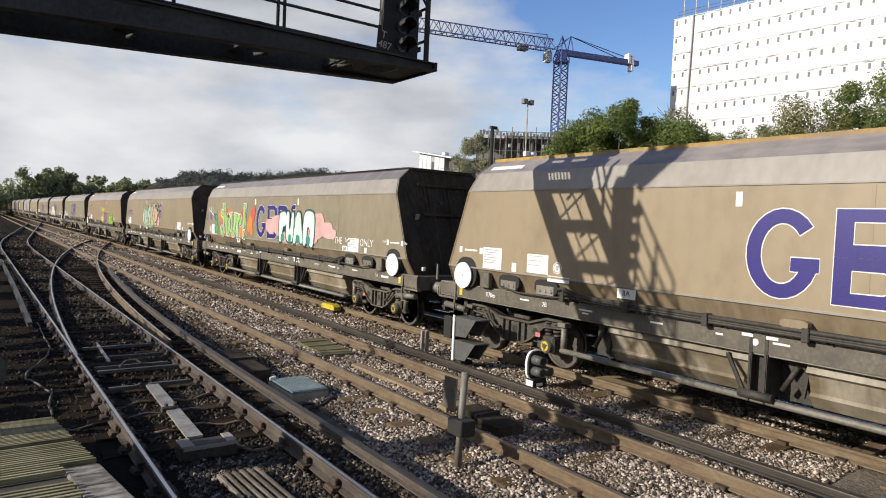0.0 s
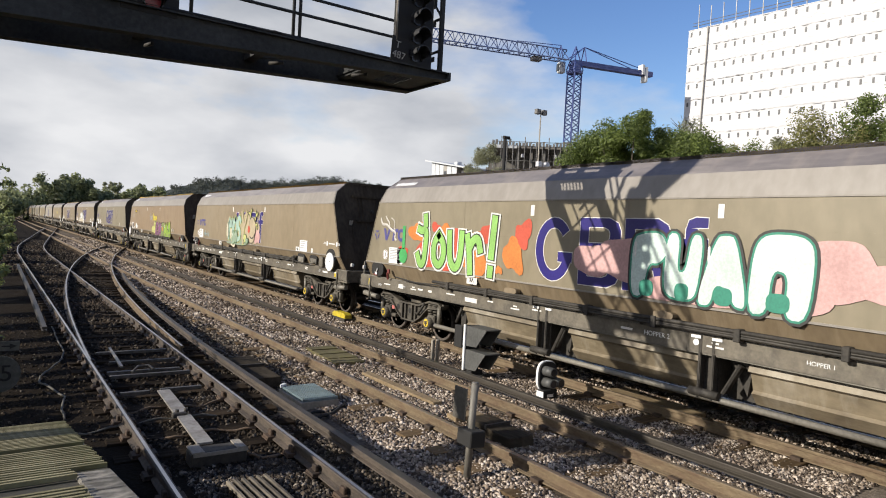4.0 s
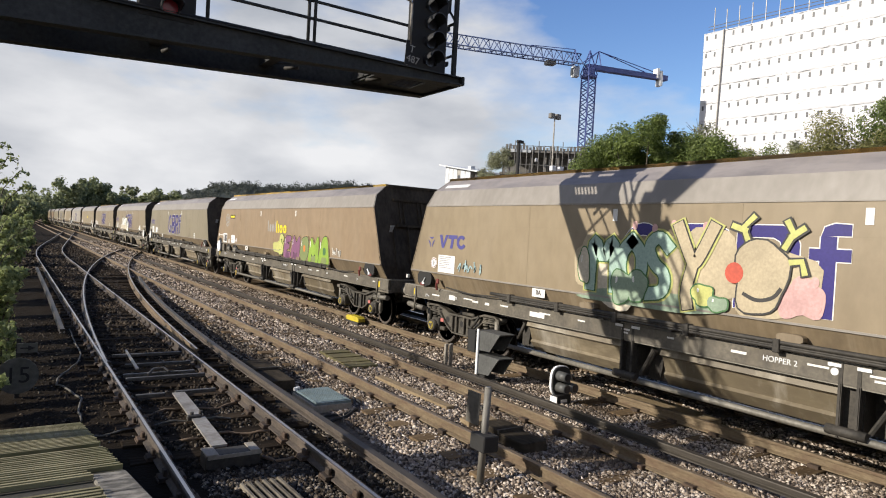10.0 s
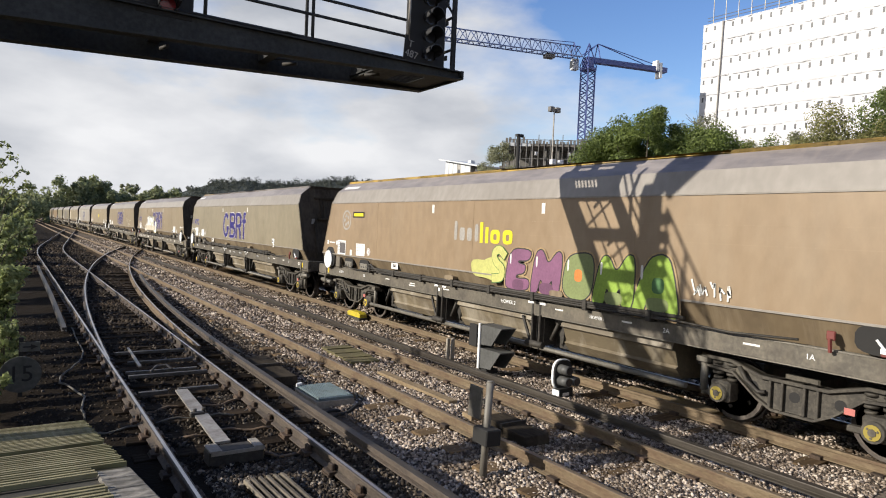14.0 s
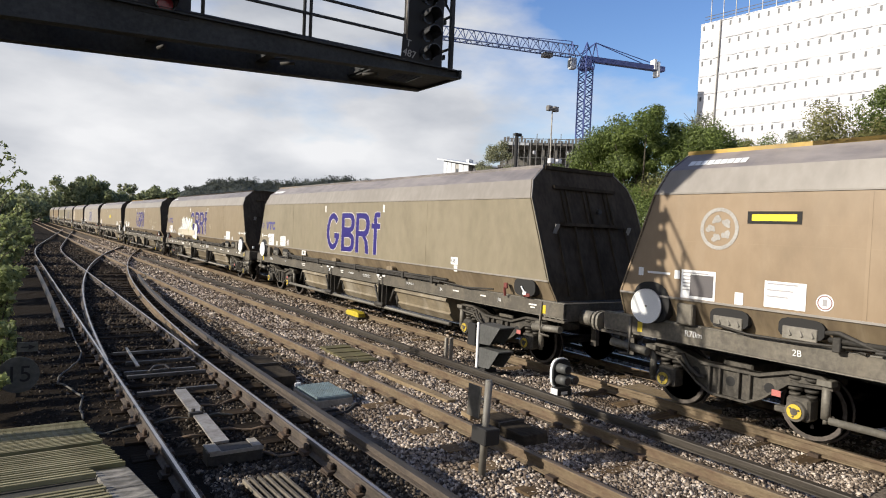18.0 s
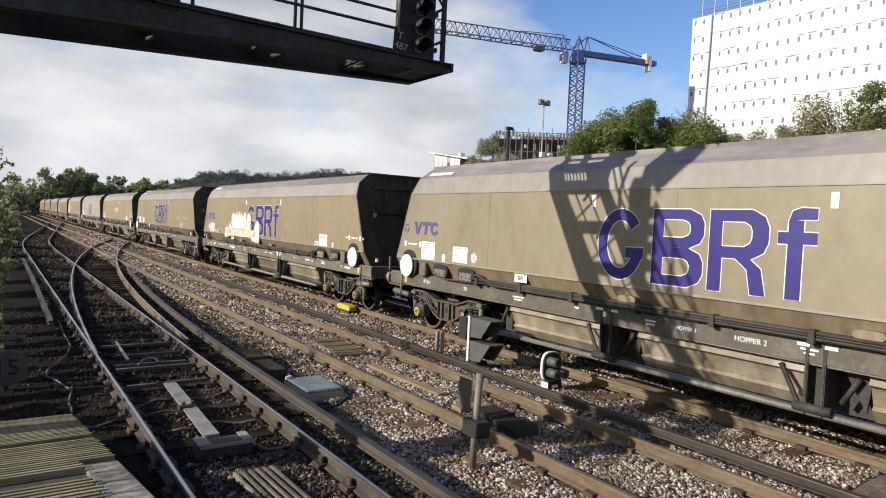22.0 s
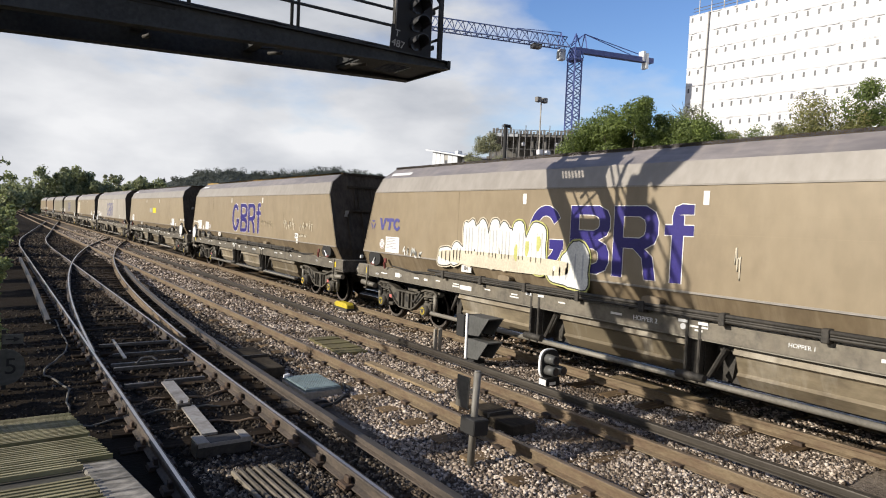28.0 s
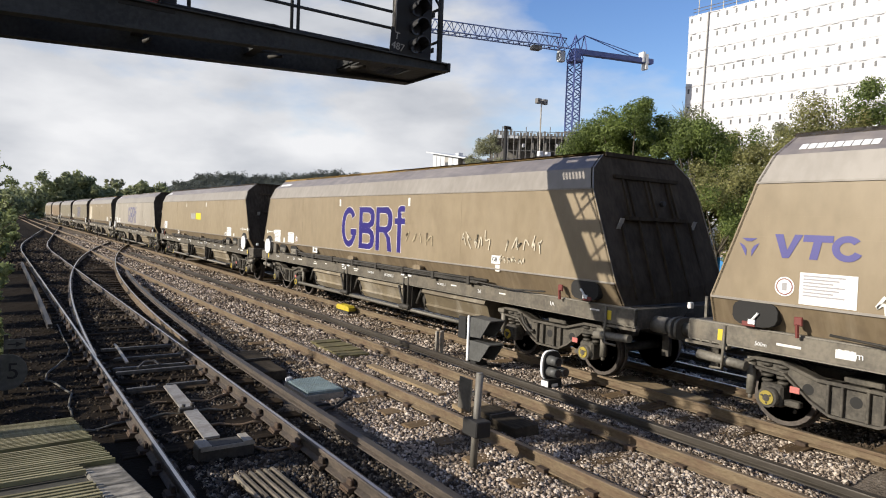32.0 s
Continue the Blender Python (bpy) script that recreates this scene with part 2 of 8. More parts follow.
bn, bl = BALLAST.node_tree.nodes, BALLAST.node_tree.links
# oily soil and tree shade, both put into the colour round the near track
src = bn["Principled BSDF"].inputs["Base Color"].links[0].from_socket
pos, axes, oil_shade = bn.new("ShaderNodeTexCoord"), bn.new("ShaderNodeSeparateXYZ"), bn.new("ShaderNodeMix")
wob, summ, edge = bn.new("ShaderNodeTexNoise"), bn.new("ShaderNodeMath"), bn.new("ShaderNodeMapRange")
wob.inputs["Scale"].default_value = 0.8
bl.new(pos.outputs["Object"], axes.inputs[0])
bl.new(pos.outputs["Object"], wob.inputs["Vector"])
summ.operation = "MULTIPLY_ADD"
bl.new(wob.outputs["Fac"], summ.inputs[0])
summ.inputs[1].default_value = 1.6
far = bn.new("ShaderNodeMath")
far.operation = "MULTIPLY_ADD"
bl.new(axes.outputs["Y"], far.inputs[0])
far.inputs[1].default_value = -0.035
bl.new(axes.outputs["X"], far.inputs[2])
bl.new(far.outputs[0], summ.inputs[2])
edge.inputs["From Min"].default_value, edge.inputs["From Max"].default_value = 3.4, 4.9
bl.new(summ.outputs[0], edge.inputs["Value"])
oil_shade.data_type = "RGBA"
bl.new(edge.outputs["Result"], oil_shade.inputs["Factor"])
oil_shade.inputs["A"].default_value = (0.016, 0.0118, 0.008, 1)
bl.new(src, oil_shade.inputs["B"])
bl.new(oil_shade.outputs["Result"], bn["Principled BSDF"].inputs["Base Color"])
RIBBED = material("mossy_ribbed_timber", (0.12, 0.097, 0.043), (0.32, 0.272, 0.15), 0.85, 0.0, 14.0, 1.6, 0.3, (0.3, 1, 1), 0.3, (0.080, 0.095, 0.018), 0.6)
COVERM = material("blue_grey_chequer_plate", (0.105, 0.15, 0.165), (0.20, 0.26, 0.275), 0.5, 0.2, 30.0, 2.0, 0.1, (1, 1, 1), 0.0, (0.075, 0.09, 0.085), 0.5)
PALECONC = material("pale_concrete", (0.20, 0.175, 0.14), (0.32, 0.29, 0.245), 0.9, 0.0, 25.0, 2.0, 0.3)
GALV = material("galvanised_plate", (0.26, 0.24, 0.21), (0.42, 0.39, 0.345), 0.5, 0.4, 25.0, 2.0, 0.1, (1, 1, 1), 0.0, (0.13, 0.10, 0.075), 0.5)
BUFFBOARD = material("buff_board", (0.15, 0.105, 0.055), (0.27, 0.20, 0.115), 0.85, 0.0, 20.0, 1.5, 0.2)
WRAP = material("white_scaffold_sheeting", (0.52, 0.52, 0.54), (0.63, 0.63, 0.645), 0.6, 0.0, 0.9, 0.22, 0.7, (1, 1, 2.2))
[k for k in WRAP.node_tree.nodes if k.type == "BUMP"][0].inputs["Distance"].default_value = 0.25
WRAPDARK = plain("dark_window_gap", (0.07, 0.072, 0.08), 0.5)
CRANEBLUE = material("crane_blue_paint", (0.045, 0.07, 0.22), (0.08, 0.11, 0.30), 0.5, 0.0, 2.0, 0.4, 0.02)
CRANELATT = material("crane_lattice_paint", (0.10, 0.14, 0.27), (0.16, 0.20, 0.35), 0.5, 0.0, 2.0, 0.4, 0.02)
SCAFF = material("scaffold_steel", (0.12, 0.115, 0.11), (0.22, 0.21, 0.20), 0.6, 0.4, 3.0, 0.6, 0.05)
SHELL = material("raw_concrete_frame", (0.12, 0.11, 0.10), (0.22, 0.21, 0.19), 0.9, 0.0, 2.0, 0.4, 0.1)
CLAD = material("pale_cladding", (0.46, 0.48, 0.50), (0.58, 0.60, 0.62), 0.5, 0.0, 2.0, 0.4, 0.02)
GLASSDARK = plain("dark_glazing", (0.03, 0.035, 0.04), 0.15)
BARK = material("tree_bark", (0.06, 0.05, 0.035), (0.13, 0.11, 0.08), 0.95, 0.0, 8.0, 1.0, 0.5)
HOARD = plain("bright_blue_hoarding", (0.03, 0.22, 0.52), 0.5)
HOARDTOP = material("pink_white_hoarding_top", (0.55, 0.35, 0.42), (0.75, 0.68, 0.70), 0.5, 0.0, 2.0, 1.5, 0.0)


def foliage(name, dark, light, scale=0.6):
    m = bpy.data.materials.new(name)
    m.use_nodes = True
    n, l = m.node_tree.nodes, m.node_tree.links
    b = n["Principled BSDF"]
    geo, ramp = n.new("ShaderNodeNewGeometry"), n.new("ShaderNodeValToRGB")
    c, ns = n.new("ShaderNodeTexCoord"), n.new("ShaderNodeTexNoise")
    ns.inputs["Scale"].default_value = scale
    l.new(c.outputs["Object"], ns.inputs["Vector"])
    ad = n.new("ShaderNodeMath")
    ad.operation = "MULTIPLY_ADD"
    l.new(geo.outputs["Random Per Island"], ad.inputs[0])
    ad.inputs[1].default_value = 0.55
    sub = n.new("ShaderNodeMath")
    sub.operation = "MULTIPLY"
    sub.inputs[1].default_value = 0.6
    l.new(ns.outputs["Fac"], sub.inputs[0])
    l.new(sub.outputs[0], ad.inputs[2])
    ramp.color_ramp.elements[0].position, ramp.color_ramp.elements[1].position = 0.2, 0.85
    ramp.color_ramp.elements[0].color, ramp.color_ramp.elements[1].color = (*dark, 1), (*light, 1)
    l.new(ad.outputs[0], ramp.inputs["Fac"])
    l.new(ramp.outputs["Color"], b.inputs["Base Color"])
    b.inputs["Roughness"].default_value = 0.6
    b.inputs["Subsurface Weight"].default_value = 0.0
    tr, mx, out = n.new("ShaderNodeBsdfTranslucent"), n.new("ShaderNodeMixShader"), n["Material Output"]
    l.new(ramp.outputs["Color"], tr.inputs["Color"])
    mx.inputs["Fac"].default_value = 0.5
    l.new(b.outputs[0], mx.inputs[1])
    l.new(tr.outputs[0], mx.inputs[2])
    l.new(mx.outputs[0], out.inputs["Surface"])
    return m


LEAF = foliage("broadleaf_green", (0.046, 0.068, 0.020), (0.225, 0.285, 0.072))
LEAF_B = foliage("olive_turning_leaves", (0.078, 0.084, 0.031), (0.35, 0.335, 0.125))
LEAF_C = foliage("grey_green_leaves", (0.10, 0.105, 0.062), (0.38, 0.385, 0.23))
LEAF_FAR = foliage("distant_tree_green", (0.10, 0.115, 0.06), (0.35, 0.38, 0.19), 0.08)
LEAF_HILL = foliage("distant_wood_green", (0.055, 0.066, 0.056), (0.105, 0.115, 0.092), 0.02)
LEAF_BUSH = foliage("trackside_shrub_leaves", (0.075, 0.105, 0.035), (0.40, 0.44, 0.18), 2.0)
HOODM = plain("hood_black", (0.03, 0.03, 0.032), 0.45)
EDGE = material("worn_white_edge_paint", (0.10, 0.092, 0.078), (0.40, 0.365, 0.31), 0.9, 0.0, 15.0, 5.0, 0.5, (1, 1, 1), 0.3, (0.055, 0.05, 0.04), 0.85)
HOODGREY = material("grey_hood_paint", (0.055, 0.055, 0.052), (0.10, 0.10, 0.095), 0.55, 0.0, 20.0, 2.0, 0.05)
POSTM = material("grey_tube_paint", (0.11, 0.10, 0.085), (0.21, 0.195, 0.165), 0.6, 0.05, 14.0, 3.0, 0.1, (1, 1, 0.3), 0.0, (0.28, 0.26, 0.22), 0.3)
SIGNBACK = material("dull_plate_back", (0.07, 0.062, 0.05), (0.12, 0.108, 0.09), 0.6, 0.2, 20.0, 3.0, 0.1)
TIMBERDARK = material("dark_painted_case", (0.022, 0.018, 0.013), (0.055, 0.045, 0.033), 0.95, 0.0, 18.0, 2.5, 0.2, (1, 0.3, 1), 0.0, (0.08, 0.065, 0.048), 0.3, 0.08)
DULLSTEEL = material("dull_rod_steel", (0.05, 0.046, 0.042), (0.12, 0.112, 0.104), 0.55, 0.4, 20.0, 3.0, 0.1)
SLATM = material("pale_slat_timber", (0.075, 0.062, 0.045), (0.23, 0.195, 0.145), 0.85, 0.0, 26.0, 3.0, 0.4, (1, 0.4, 1), 0.3, (0.03, 0.026, 0.02), 0.6)
BRIGHTYELLOW = material("bright_yellow_case", (0.40, 0.30, 0.015), (0.60, 0.47, 0.02), 0.6, 0.0, 14.0, 3.0, 0.05, (1, 1, 1), 0.2, (0.12, 0.10, 0.04), 0.5)
MOSSBOARD = material("mossy_board", (0.055, 0.045, 0.018), (0.135, 0.112, 0.048), 0.9, 0.0, 16.0, 2.5, 0.4, (0.3, 1, 1), 0.3, (0.10, 0.10, 0.028), 0.4)
CABLEGREY = plain("dull_cable_sheath", (0.10, 0.092, 0.075), 0.8)
CABLERUST = plain("rusty_cable_sheath", (0.15, 0.10, 0.06), 0.8)
BOARDGREY = material("grimy_sign_face", (0.055, 0.055, 0.047), (0.11, 0.107, 0.092), 0.7, 0.0, 12.0, 3.0, 0.05, (1, 1, 1), 0.0, (0.05, 0.05, 0.04), 0.5)


def stone(name, tones):
    """Stones that differ one from another, with a little grain."""
    m = bpy.data.materials.new(name)
    m.use_nodes = True
    n, l = m.node_tree.nodes, m.node_tree.links
    b = n["Principled BSDF"]
    geo, ramp = n.new("ShaderNodeNewGeometry"), n.new("ShaderNodeValToRGB")
    l.new(geo.outputs["Random Per Island"], ramp.inputs["Fac"])
    for k, (at, c) in enumerate(tones):
        e = ramp.color_ramp.elements[k] if k < 2 else ramp.color_ramp.elements.new(at)
        e.position, e.color = at, (*c, 1)
    c, ns, mx = n.new("ShaderNodeTexCoord"), n.new("ShaderNodeTexNoise"), n.new("ShaderNodeMix")
    ns.inputs["Scale"].default_value, ns.inputs["Detail"].default_value = 0.9, 6.0
    l.new(c.outputs["Object"], ns.inputs["Vector"])
    cut = n.new("ShaderNodeValToRGB")
    cut.color_ramp.elements[0].position, cut.color_ramp.elements[1].position = 0.48, 0.72
    l.new(ns.outputs["Fac"], cut.inputs["Fac"])
    mx.data_type = "RGBA"
    l.new(cut.outputs["Color"], mx.inputs["Factor"])
    l.new(ramp.outputs["Color"], mx.inputs["A"])
    mx.inputs["B"].default_value = (0.075, 0.055, 0.038, 1)
    l.new(mx.outputs["Result"], b.inputs["Base Color"])
    b.inputs["Roughness"].default_value, b.inputs["Specular IOR Level"].default_value = 0.9, 0.15
    return m


STONES = stone("ballast_stones", [(0.0, (0.030, 0.023, 0.018)), (1.0, (0.62, 0.54, 0.455)), (0.3, (0.135, 0.104, 0.079)), (0.6, (0.32, 0.258, 0.20)), (0.82, (0.48, 0.40, 0.325))])
# the next two are dirty stones with tree shade mixed into their tones
DIMSTONES = stone("dusty_dark_stones", [(0.0, (0.016, 0.013, 0.010)), (1.0, (0.32, 0.275, 0.22)), (0.4, (0.040, 0.032, 0.025)), (0.75, (0.115, 0.094, 0.073))])
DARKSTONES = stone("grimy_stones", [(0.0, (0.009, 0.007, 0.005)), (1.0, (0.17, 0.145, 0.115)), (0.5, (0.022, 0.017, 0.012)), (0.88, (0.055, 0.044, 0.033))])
CHAIRM = material("rusty_chair_iron", (0.028, 0.019, 0.013), (0.080, 0.050, 0.031), 0.8, 0.1, 30.0, 4.0, 0.3, (1, 1, 1), 0.3)
SPRAY_GREYGREEN = spray("spray_grey_green", (0.20, 0.24, 0.09))
SPRAY_PLUM = spray("spray_plum", (0.14, 0.055, 0.11))
SPRAY_GREY = spray("spray_pale_grey", (0.50, 0.50, 0.50))
SPRAY_FLASK = spray("spray_bright_green", (0.06, 0.36, 0.10))
SPRAY_SMOKE = spray("spray_smoke_white", (0.62, 0.58, 0.52))
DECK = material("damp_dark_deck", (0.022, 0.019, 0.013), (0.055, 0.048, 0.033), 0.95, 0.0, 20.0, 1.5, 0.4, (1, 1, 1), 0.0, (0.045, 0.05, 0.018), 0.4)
SIDE_PALE = material("bleached_side_paint", (0.31, 0.275, 0.225), (0.42, 0.38, 0.32), 0.4, 0.0, 9.0, 0.45, 0.02, (1, 1, 0.35), 0.3, (0.24, 0.20, 0.155), 0.35)


def streaks(m, colour, much, across=5.0, down=0.22):
    """Pale rain and dust streaks that run down a sheet."""
    n, l = m.node_tree.nodes, m.node_tree.links
    b = n["Principled BSDF"]
    base = b.inputs["Base Color"].links[0].from_socket
    c, mp, ns, cut, mx = n.new("ShaderNodeTexCoord"), n.new("ShaderNodeMapping"), n.new("ShaderNodeTexNoise"), n.new("ShaderNodeMapRange"), n.new("ShaderNodeMix")
    mp.inputs["Scale"].default_value = (1.0, across, down)
    l.new(c.outputs["Object"], mp.inputs["Vector"])
    ns.inputs["Scale"].default_value, ns.inputs["Detail"].default_value, ns.inputs["Roughness"].default_value = 1.0, 6.0, 0.62
    l.new(mp.outputs["Vector"], ns.inputs["Vector"])
    cut.inputs["From Min"].default_value, cut.inputs["From Max"].default_value = 0.50, 0.74
    cut.inputs["To Max"].default_value = much
    l.new(ns.outputs["Fac"], cut.inputs["Value"])
    mx.data_type = "RGBA"
    l.new(cut.outputs["Result"], mx.inputs["Factor"])
    l.new(base, mx.inputs["A"])
    mx.inputs["B"].default_value = (*colour, 1)
    l.new(mx.outputs["Result"], b.inputs["Base Color"])


for m in (SIDE, SIDE_RED, SIDE_OLIVE, SIDE_TAN):
    streaks(m, (0.33, 0.275, 0.20), 0.22, 1.6, 0.5)
streaks(SKIRT, (0.30, 0.245, 0.17), 0.55)
streaks(SOLE, (0.17, 0.14, 0.098), 0.45, 3.0, 1.0)
streaks(GEAR, (0.19, 0.165, 0.125), 0.5, 2.0, 1.4)
streaks(HOPPER, (0.42, 0.385, 0.32), 0.7, 2.0, 0.6)
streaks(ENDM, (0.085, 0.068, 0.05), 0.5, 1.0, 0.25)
streaks(TOPPER, (0.30, 0.26, 0.22), 0.5, 3.0, 0.5)

# ---------------------------------------------------------------- building blocks


def mesh_of(name, bm, mat):
    me = bpy.data.meshes.new(name)
    bm.to_mesh(me)
    bm.free()
    for m in (mat if isinstance(mat, (list, tuple)) else [mat]):
        me.materials.append(m)
    return me


def part(name, bm, mat, parent=None, label=""):
    """Links a bmesh as one mesh object, under a thing or a part."""
    ob = new(name, mesh_of(name, bm, mat))
    ob.parent = parent
    return tagged(ob, label)


def again(ob, m, parent=None):
    """One more object on the same mesh, at the pose m."""
    o = new(ob.name.split(".")[0], ob.data)
    o.parent = parent if parent else ob.parent
    o.matrix_basis = m
    return o


def thing(name, m, label, category, group="", kind=""):
    e = new(name)
    e.matrix_basis = m
    return tagged(e, label, category, group, kind)


def box(bm, x0, x1, y0, y1, z0, z1, bevel=0.0, m=None, slot=0):
    v = [bm.verts.new(p) for p in ((x0, y0, z0), (x1, y0, z0), (x1, y1, z0), (x0, y1, z0), (x0, y0, z1), (x1, y0, z1), (x1, y1, z1), (x0, y1, z1))]
    fs = [bm.faces.new([v[i] for i in q]) for q in ((0, 3, 2, 1), (4, 5, 6, 7), (0, 1, 5, 4), (1, 2, 6, 5), (2, 3, 7, 6), (3, 0, 4, 7))]
    for f in fs:
        f.material_index = slot
    if m is not None:
        for p in v:
            p.co = m @ p.co
    if bevel:
        es = list({e for f in fs for e in f.edges})
        bmesh.ops.bevel(bm, geom=es, offset=bevel, segments=1, affect="EDGES")
    return bm


def tube(bm, a, b, r, seg=8, r2=None, slot=0):
    """A closed round bar from a to b."""
    a, b = Vector(a), Vector(b)
    q = (b - a).to_track_quat("Z", "Y")
    rings = []
    for c, rr in ((a, r), (b, r if r2 is None else r2)):
        rings.append([bm.verts.new(c + q @ Vector((rr * math.cos(2 * math.pi * k / seg), rr * math.sin(2 * math.pi * k / seg), 0))) for k in range(seg)])
    for k in range(seg):
        f = bm.faces.new((rings[0][k], rings[0][(k + 1) % seg], rings[1][(k + 1) % seg], rings[1][k]))
        f.smooth, f.material_index = seg > 6, slot
    for ring in (rings[0][::-1], rings[1]):
        bm.faces.new(ring).material_index = slot
    return bm


def bent(bm, pts, r, seg=6):
    """A round bar through several points."""
    pts = [Vector(p) for p in pts]
    rings = []
    for i, p in enumerate(pts):
        d = (pts[min(i + 1, len(pts) - 1)] - pts[max(i - 1, 0)]).normalized()
        q = d.to_track_quat("Z", "Y")
        rings.append([bm.verts.new(p + q @ Vector((r * math.cos(2 * math.pi * k / seg), r * math.sin(2 * math.pi * k / seg), 0))) for k in range(seg)])
    for i in range(len(rings) - 1):
        for k in range(seg):
            bm.faces.new((rings[i][k], rings[i][(k + 1) % seg], rings[i + 1][(k + 1) % seg], rings[i + 1][k])).smooth = True
    bm.faces.new(rings[0][::-1])
    bm.faces.new(rings[-1])
    return bm


def slab(bm, pts, axis, lo, hi, slot=0):
    """A flat outline, given in the two other axes, thickened along one axis."""
    def at(p, h):
        return {"x": (h, p[0], p[1]), "y": (p[0], h, p[1]), "z": (p[0], p[1], h)}[axis]
    a, b = [bm.verts.new(at(p, lo)) for p in pts], [bm.verts.new(at(p, hi)) for p in pts]
    n = len(pts)
    fs = [bm.faces.new(a[::-1]), bm.faces.new(b)]
    for k in range(n):
        fs.append(bm.faces.new((a[k], a[(k + 1) % n], b[(k + 1) % n], b[k])))
    for f in fs:
        f.material_index = slot
    bmesh.ops.recalc_face_normals(bm, faces=fs)
    return bm


def ring_slab(bm, outer, inner, axis, lo, hi, slot=0):
    """A band between two outlines of the same number of points, thickened."""
    def at(p, h):
        return {"x": (h, p[0], p[1]), "y": (p[0], h, p[1]), "z": (p[0], p[1], h)}[axis]
    rows = [[bm.verts.new(at(p, h)) for p in pts] for pts, h in ((outer, lo), (outer, hi), (inner, hi), (inner, lo))]
    n, fs = len(outer), []
    for j in range(4):
        for k in range(n):
            fs.append(bm.faces.new((rows[j][k], rows[j][(k + 1) % n], rows[(j + 1) % 4][(k + 1) % n], rows[(j + 1) % 4][k])))
    for f in fs:
        f.material_index = slot
    bmesh.ops.recalc_face_normals(bm, faces=fs)
    return bm


def oval(cx, cy, rx, ry, n=20, squash=1.0):
    """An outline between an ellipse and a rounded rectangle."""
    out = []
    for k in range(n):
        a = 2 * math.pi * (k + 0.5) / n
        c, s = math.cos(a), math.sin(a)
        out.append((cx + rx * math.copysign(abs(c) ** squash, c), cy + ry * math.copysign(abs(s) ** squash, s)))
    return out


def words(name, text, size, m, mat, parent, label=""):
    """Lettering in the built-in font, as a thin solid; its baseline runs along x of the pose m."""
    c = bpy.data.curves.new(name, "FONT")
    c.body, c.size, c.extrude, c.align_x, c.align_y = text, size, 0.002, "CENTER", "CENTER"
    c.materials.append(mat)
    o = new(name, c)
    o.parent, o.matrix_basis = parent, m
    return tagged(o, label)


B = bmesh.new

# ---------------------------------------------------------------- ground and tracks


def sheet(name, xs, ys, height, mat, label, category):
    verts = [(x, y, height(x, y)) for y in ys for x in xs]
    w = len(xs)
    faces = [(j * w + i, j * w + i + 1, (j + 1) * w + i + 1, (j + 1) * w + i) for j in range(len(ys) - 1) for i in range(w - 1)]
    me = bpy.data.meshes.new(name)
    me.from_pydata(verts, [], faces)
    me.materials.append(mat)
    return tagged(new(name, me), label, category, kind="structure")


def ballast_top(x, y):
    """Height of the ballast: a shoulder on the platform side, shallow troughs between the tracks."""
    h = -0.19 + 0.035 * noise.noise((x * 0.9, y * 0.9, 3.0)) + 0.02 * noise.noise((x * 3.1, y * 3.1, 7.0))
    if x < 1.2:
        h -= 0.10 * min(1.0, (1.2 - x) / 1.5)
    if 3.2 < x < 4.9:
        h -= 0.05 * math.sin((x - 3.2) / 1.7 * math.pi)
    return h


GX = [-1800, -500, -150, -50, -20, -8, -4] + [-3 + 0.25 * k for k in range(64)] + [14, 18, 26, 40, 80, 200, 600, 1800]
GY = [-1500, -400, -80, -20, -6, 0] + [1 + 0.3 * k for k in range(110)] + [36, 40, 46, 54, 64, 80, 110, 160, 260, 500, 1100, 2600]
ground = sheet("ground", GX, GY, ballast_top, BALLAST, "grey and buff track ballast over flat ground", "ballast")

RAIL = [(-0.033, -0.003), (-0.017, 0.0), (0.017, 0.0), (0.033, -0.003), (0.037, -0.012), (0.035, -0.040), (0.010, -0.050), (0.009, -0.120), (0.065, -0.140), (0.065, -0.155),
        (-0.065, -0.155), (-0.065, -0.140), (-0.009, -0.120), (-0.010, -0.050), (-0.035, -0.040), (-0.037, -0.012)]
THIRD_SHAPE = [(-0.045, 0.0), (0.045, 0.0), (0.047, -0.01), (0.045, -0.055), (0.016, -0.062), (0.016, -0.080), (0.05, -0.092), (0.05, -0.108),
               (-0.05, -0.108), (-0.05, -0.092), (-0.016, -0.080), (-0.016, -0.062), (-0.045, -0.055), (-0.047, -0.01)]


def rail_along(name, way, ys, web, head, label, shape=RAIL, lift=0.0, taper=False, bright=(0, 1, 2)):
    """A rail whose place across the line is way(y)."""
    bm = B()
    rows = []
    for i, y in enumerate(ys):
        dx = (way(y + 0.05) - way(y - 0.05)) / 0.1
        cs = 1 / math.hypot(1, dx)
        drop = 0.10 * max(0, 1 - i / 2.0) if taper else 0.0
        rows.append([bm.verts.new((way(y) + px * cs, y - px * dx * cs, lift + pz - drop)) for px, pz in shape])
    n = len(shape)
    for a, b in zip(rows, rows[1:]):
        for k in range(n):
            f = bm.faces.new((a[k], b[k], b[(k + 1) % n], a[(k + 1) % n]))
            f.material_index = 1 if k in bright else 0
    bm.faces.new(rows[0])
    bm.faces.new(rows[-1][::-1])
    bmesh.ops.recalc_face_normals(bm, faces=bm.faces[:])
    return tagged(part(name, bm, [web, head]), label, "rail", "running and conductor rails", "structure")


def steps(a, b, d):
    n = max(2, int((b - a) / d) + 1)
    return [a + (b - a) * k / (n - 1) for k in range(n)]


N1, N2, M1, M2, T1, T2 = 1.47, 2.995, 5.06, 6.52, 8.65, 10.155
TC = (T1 + T2) / 2


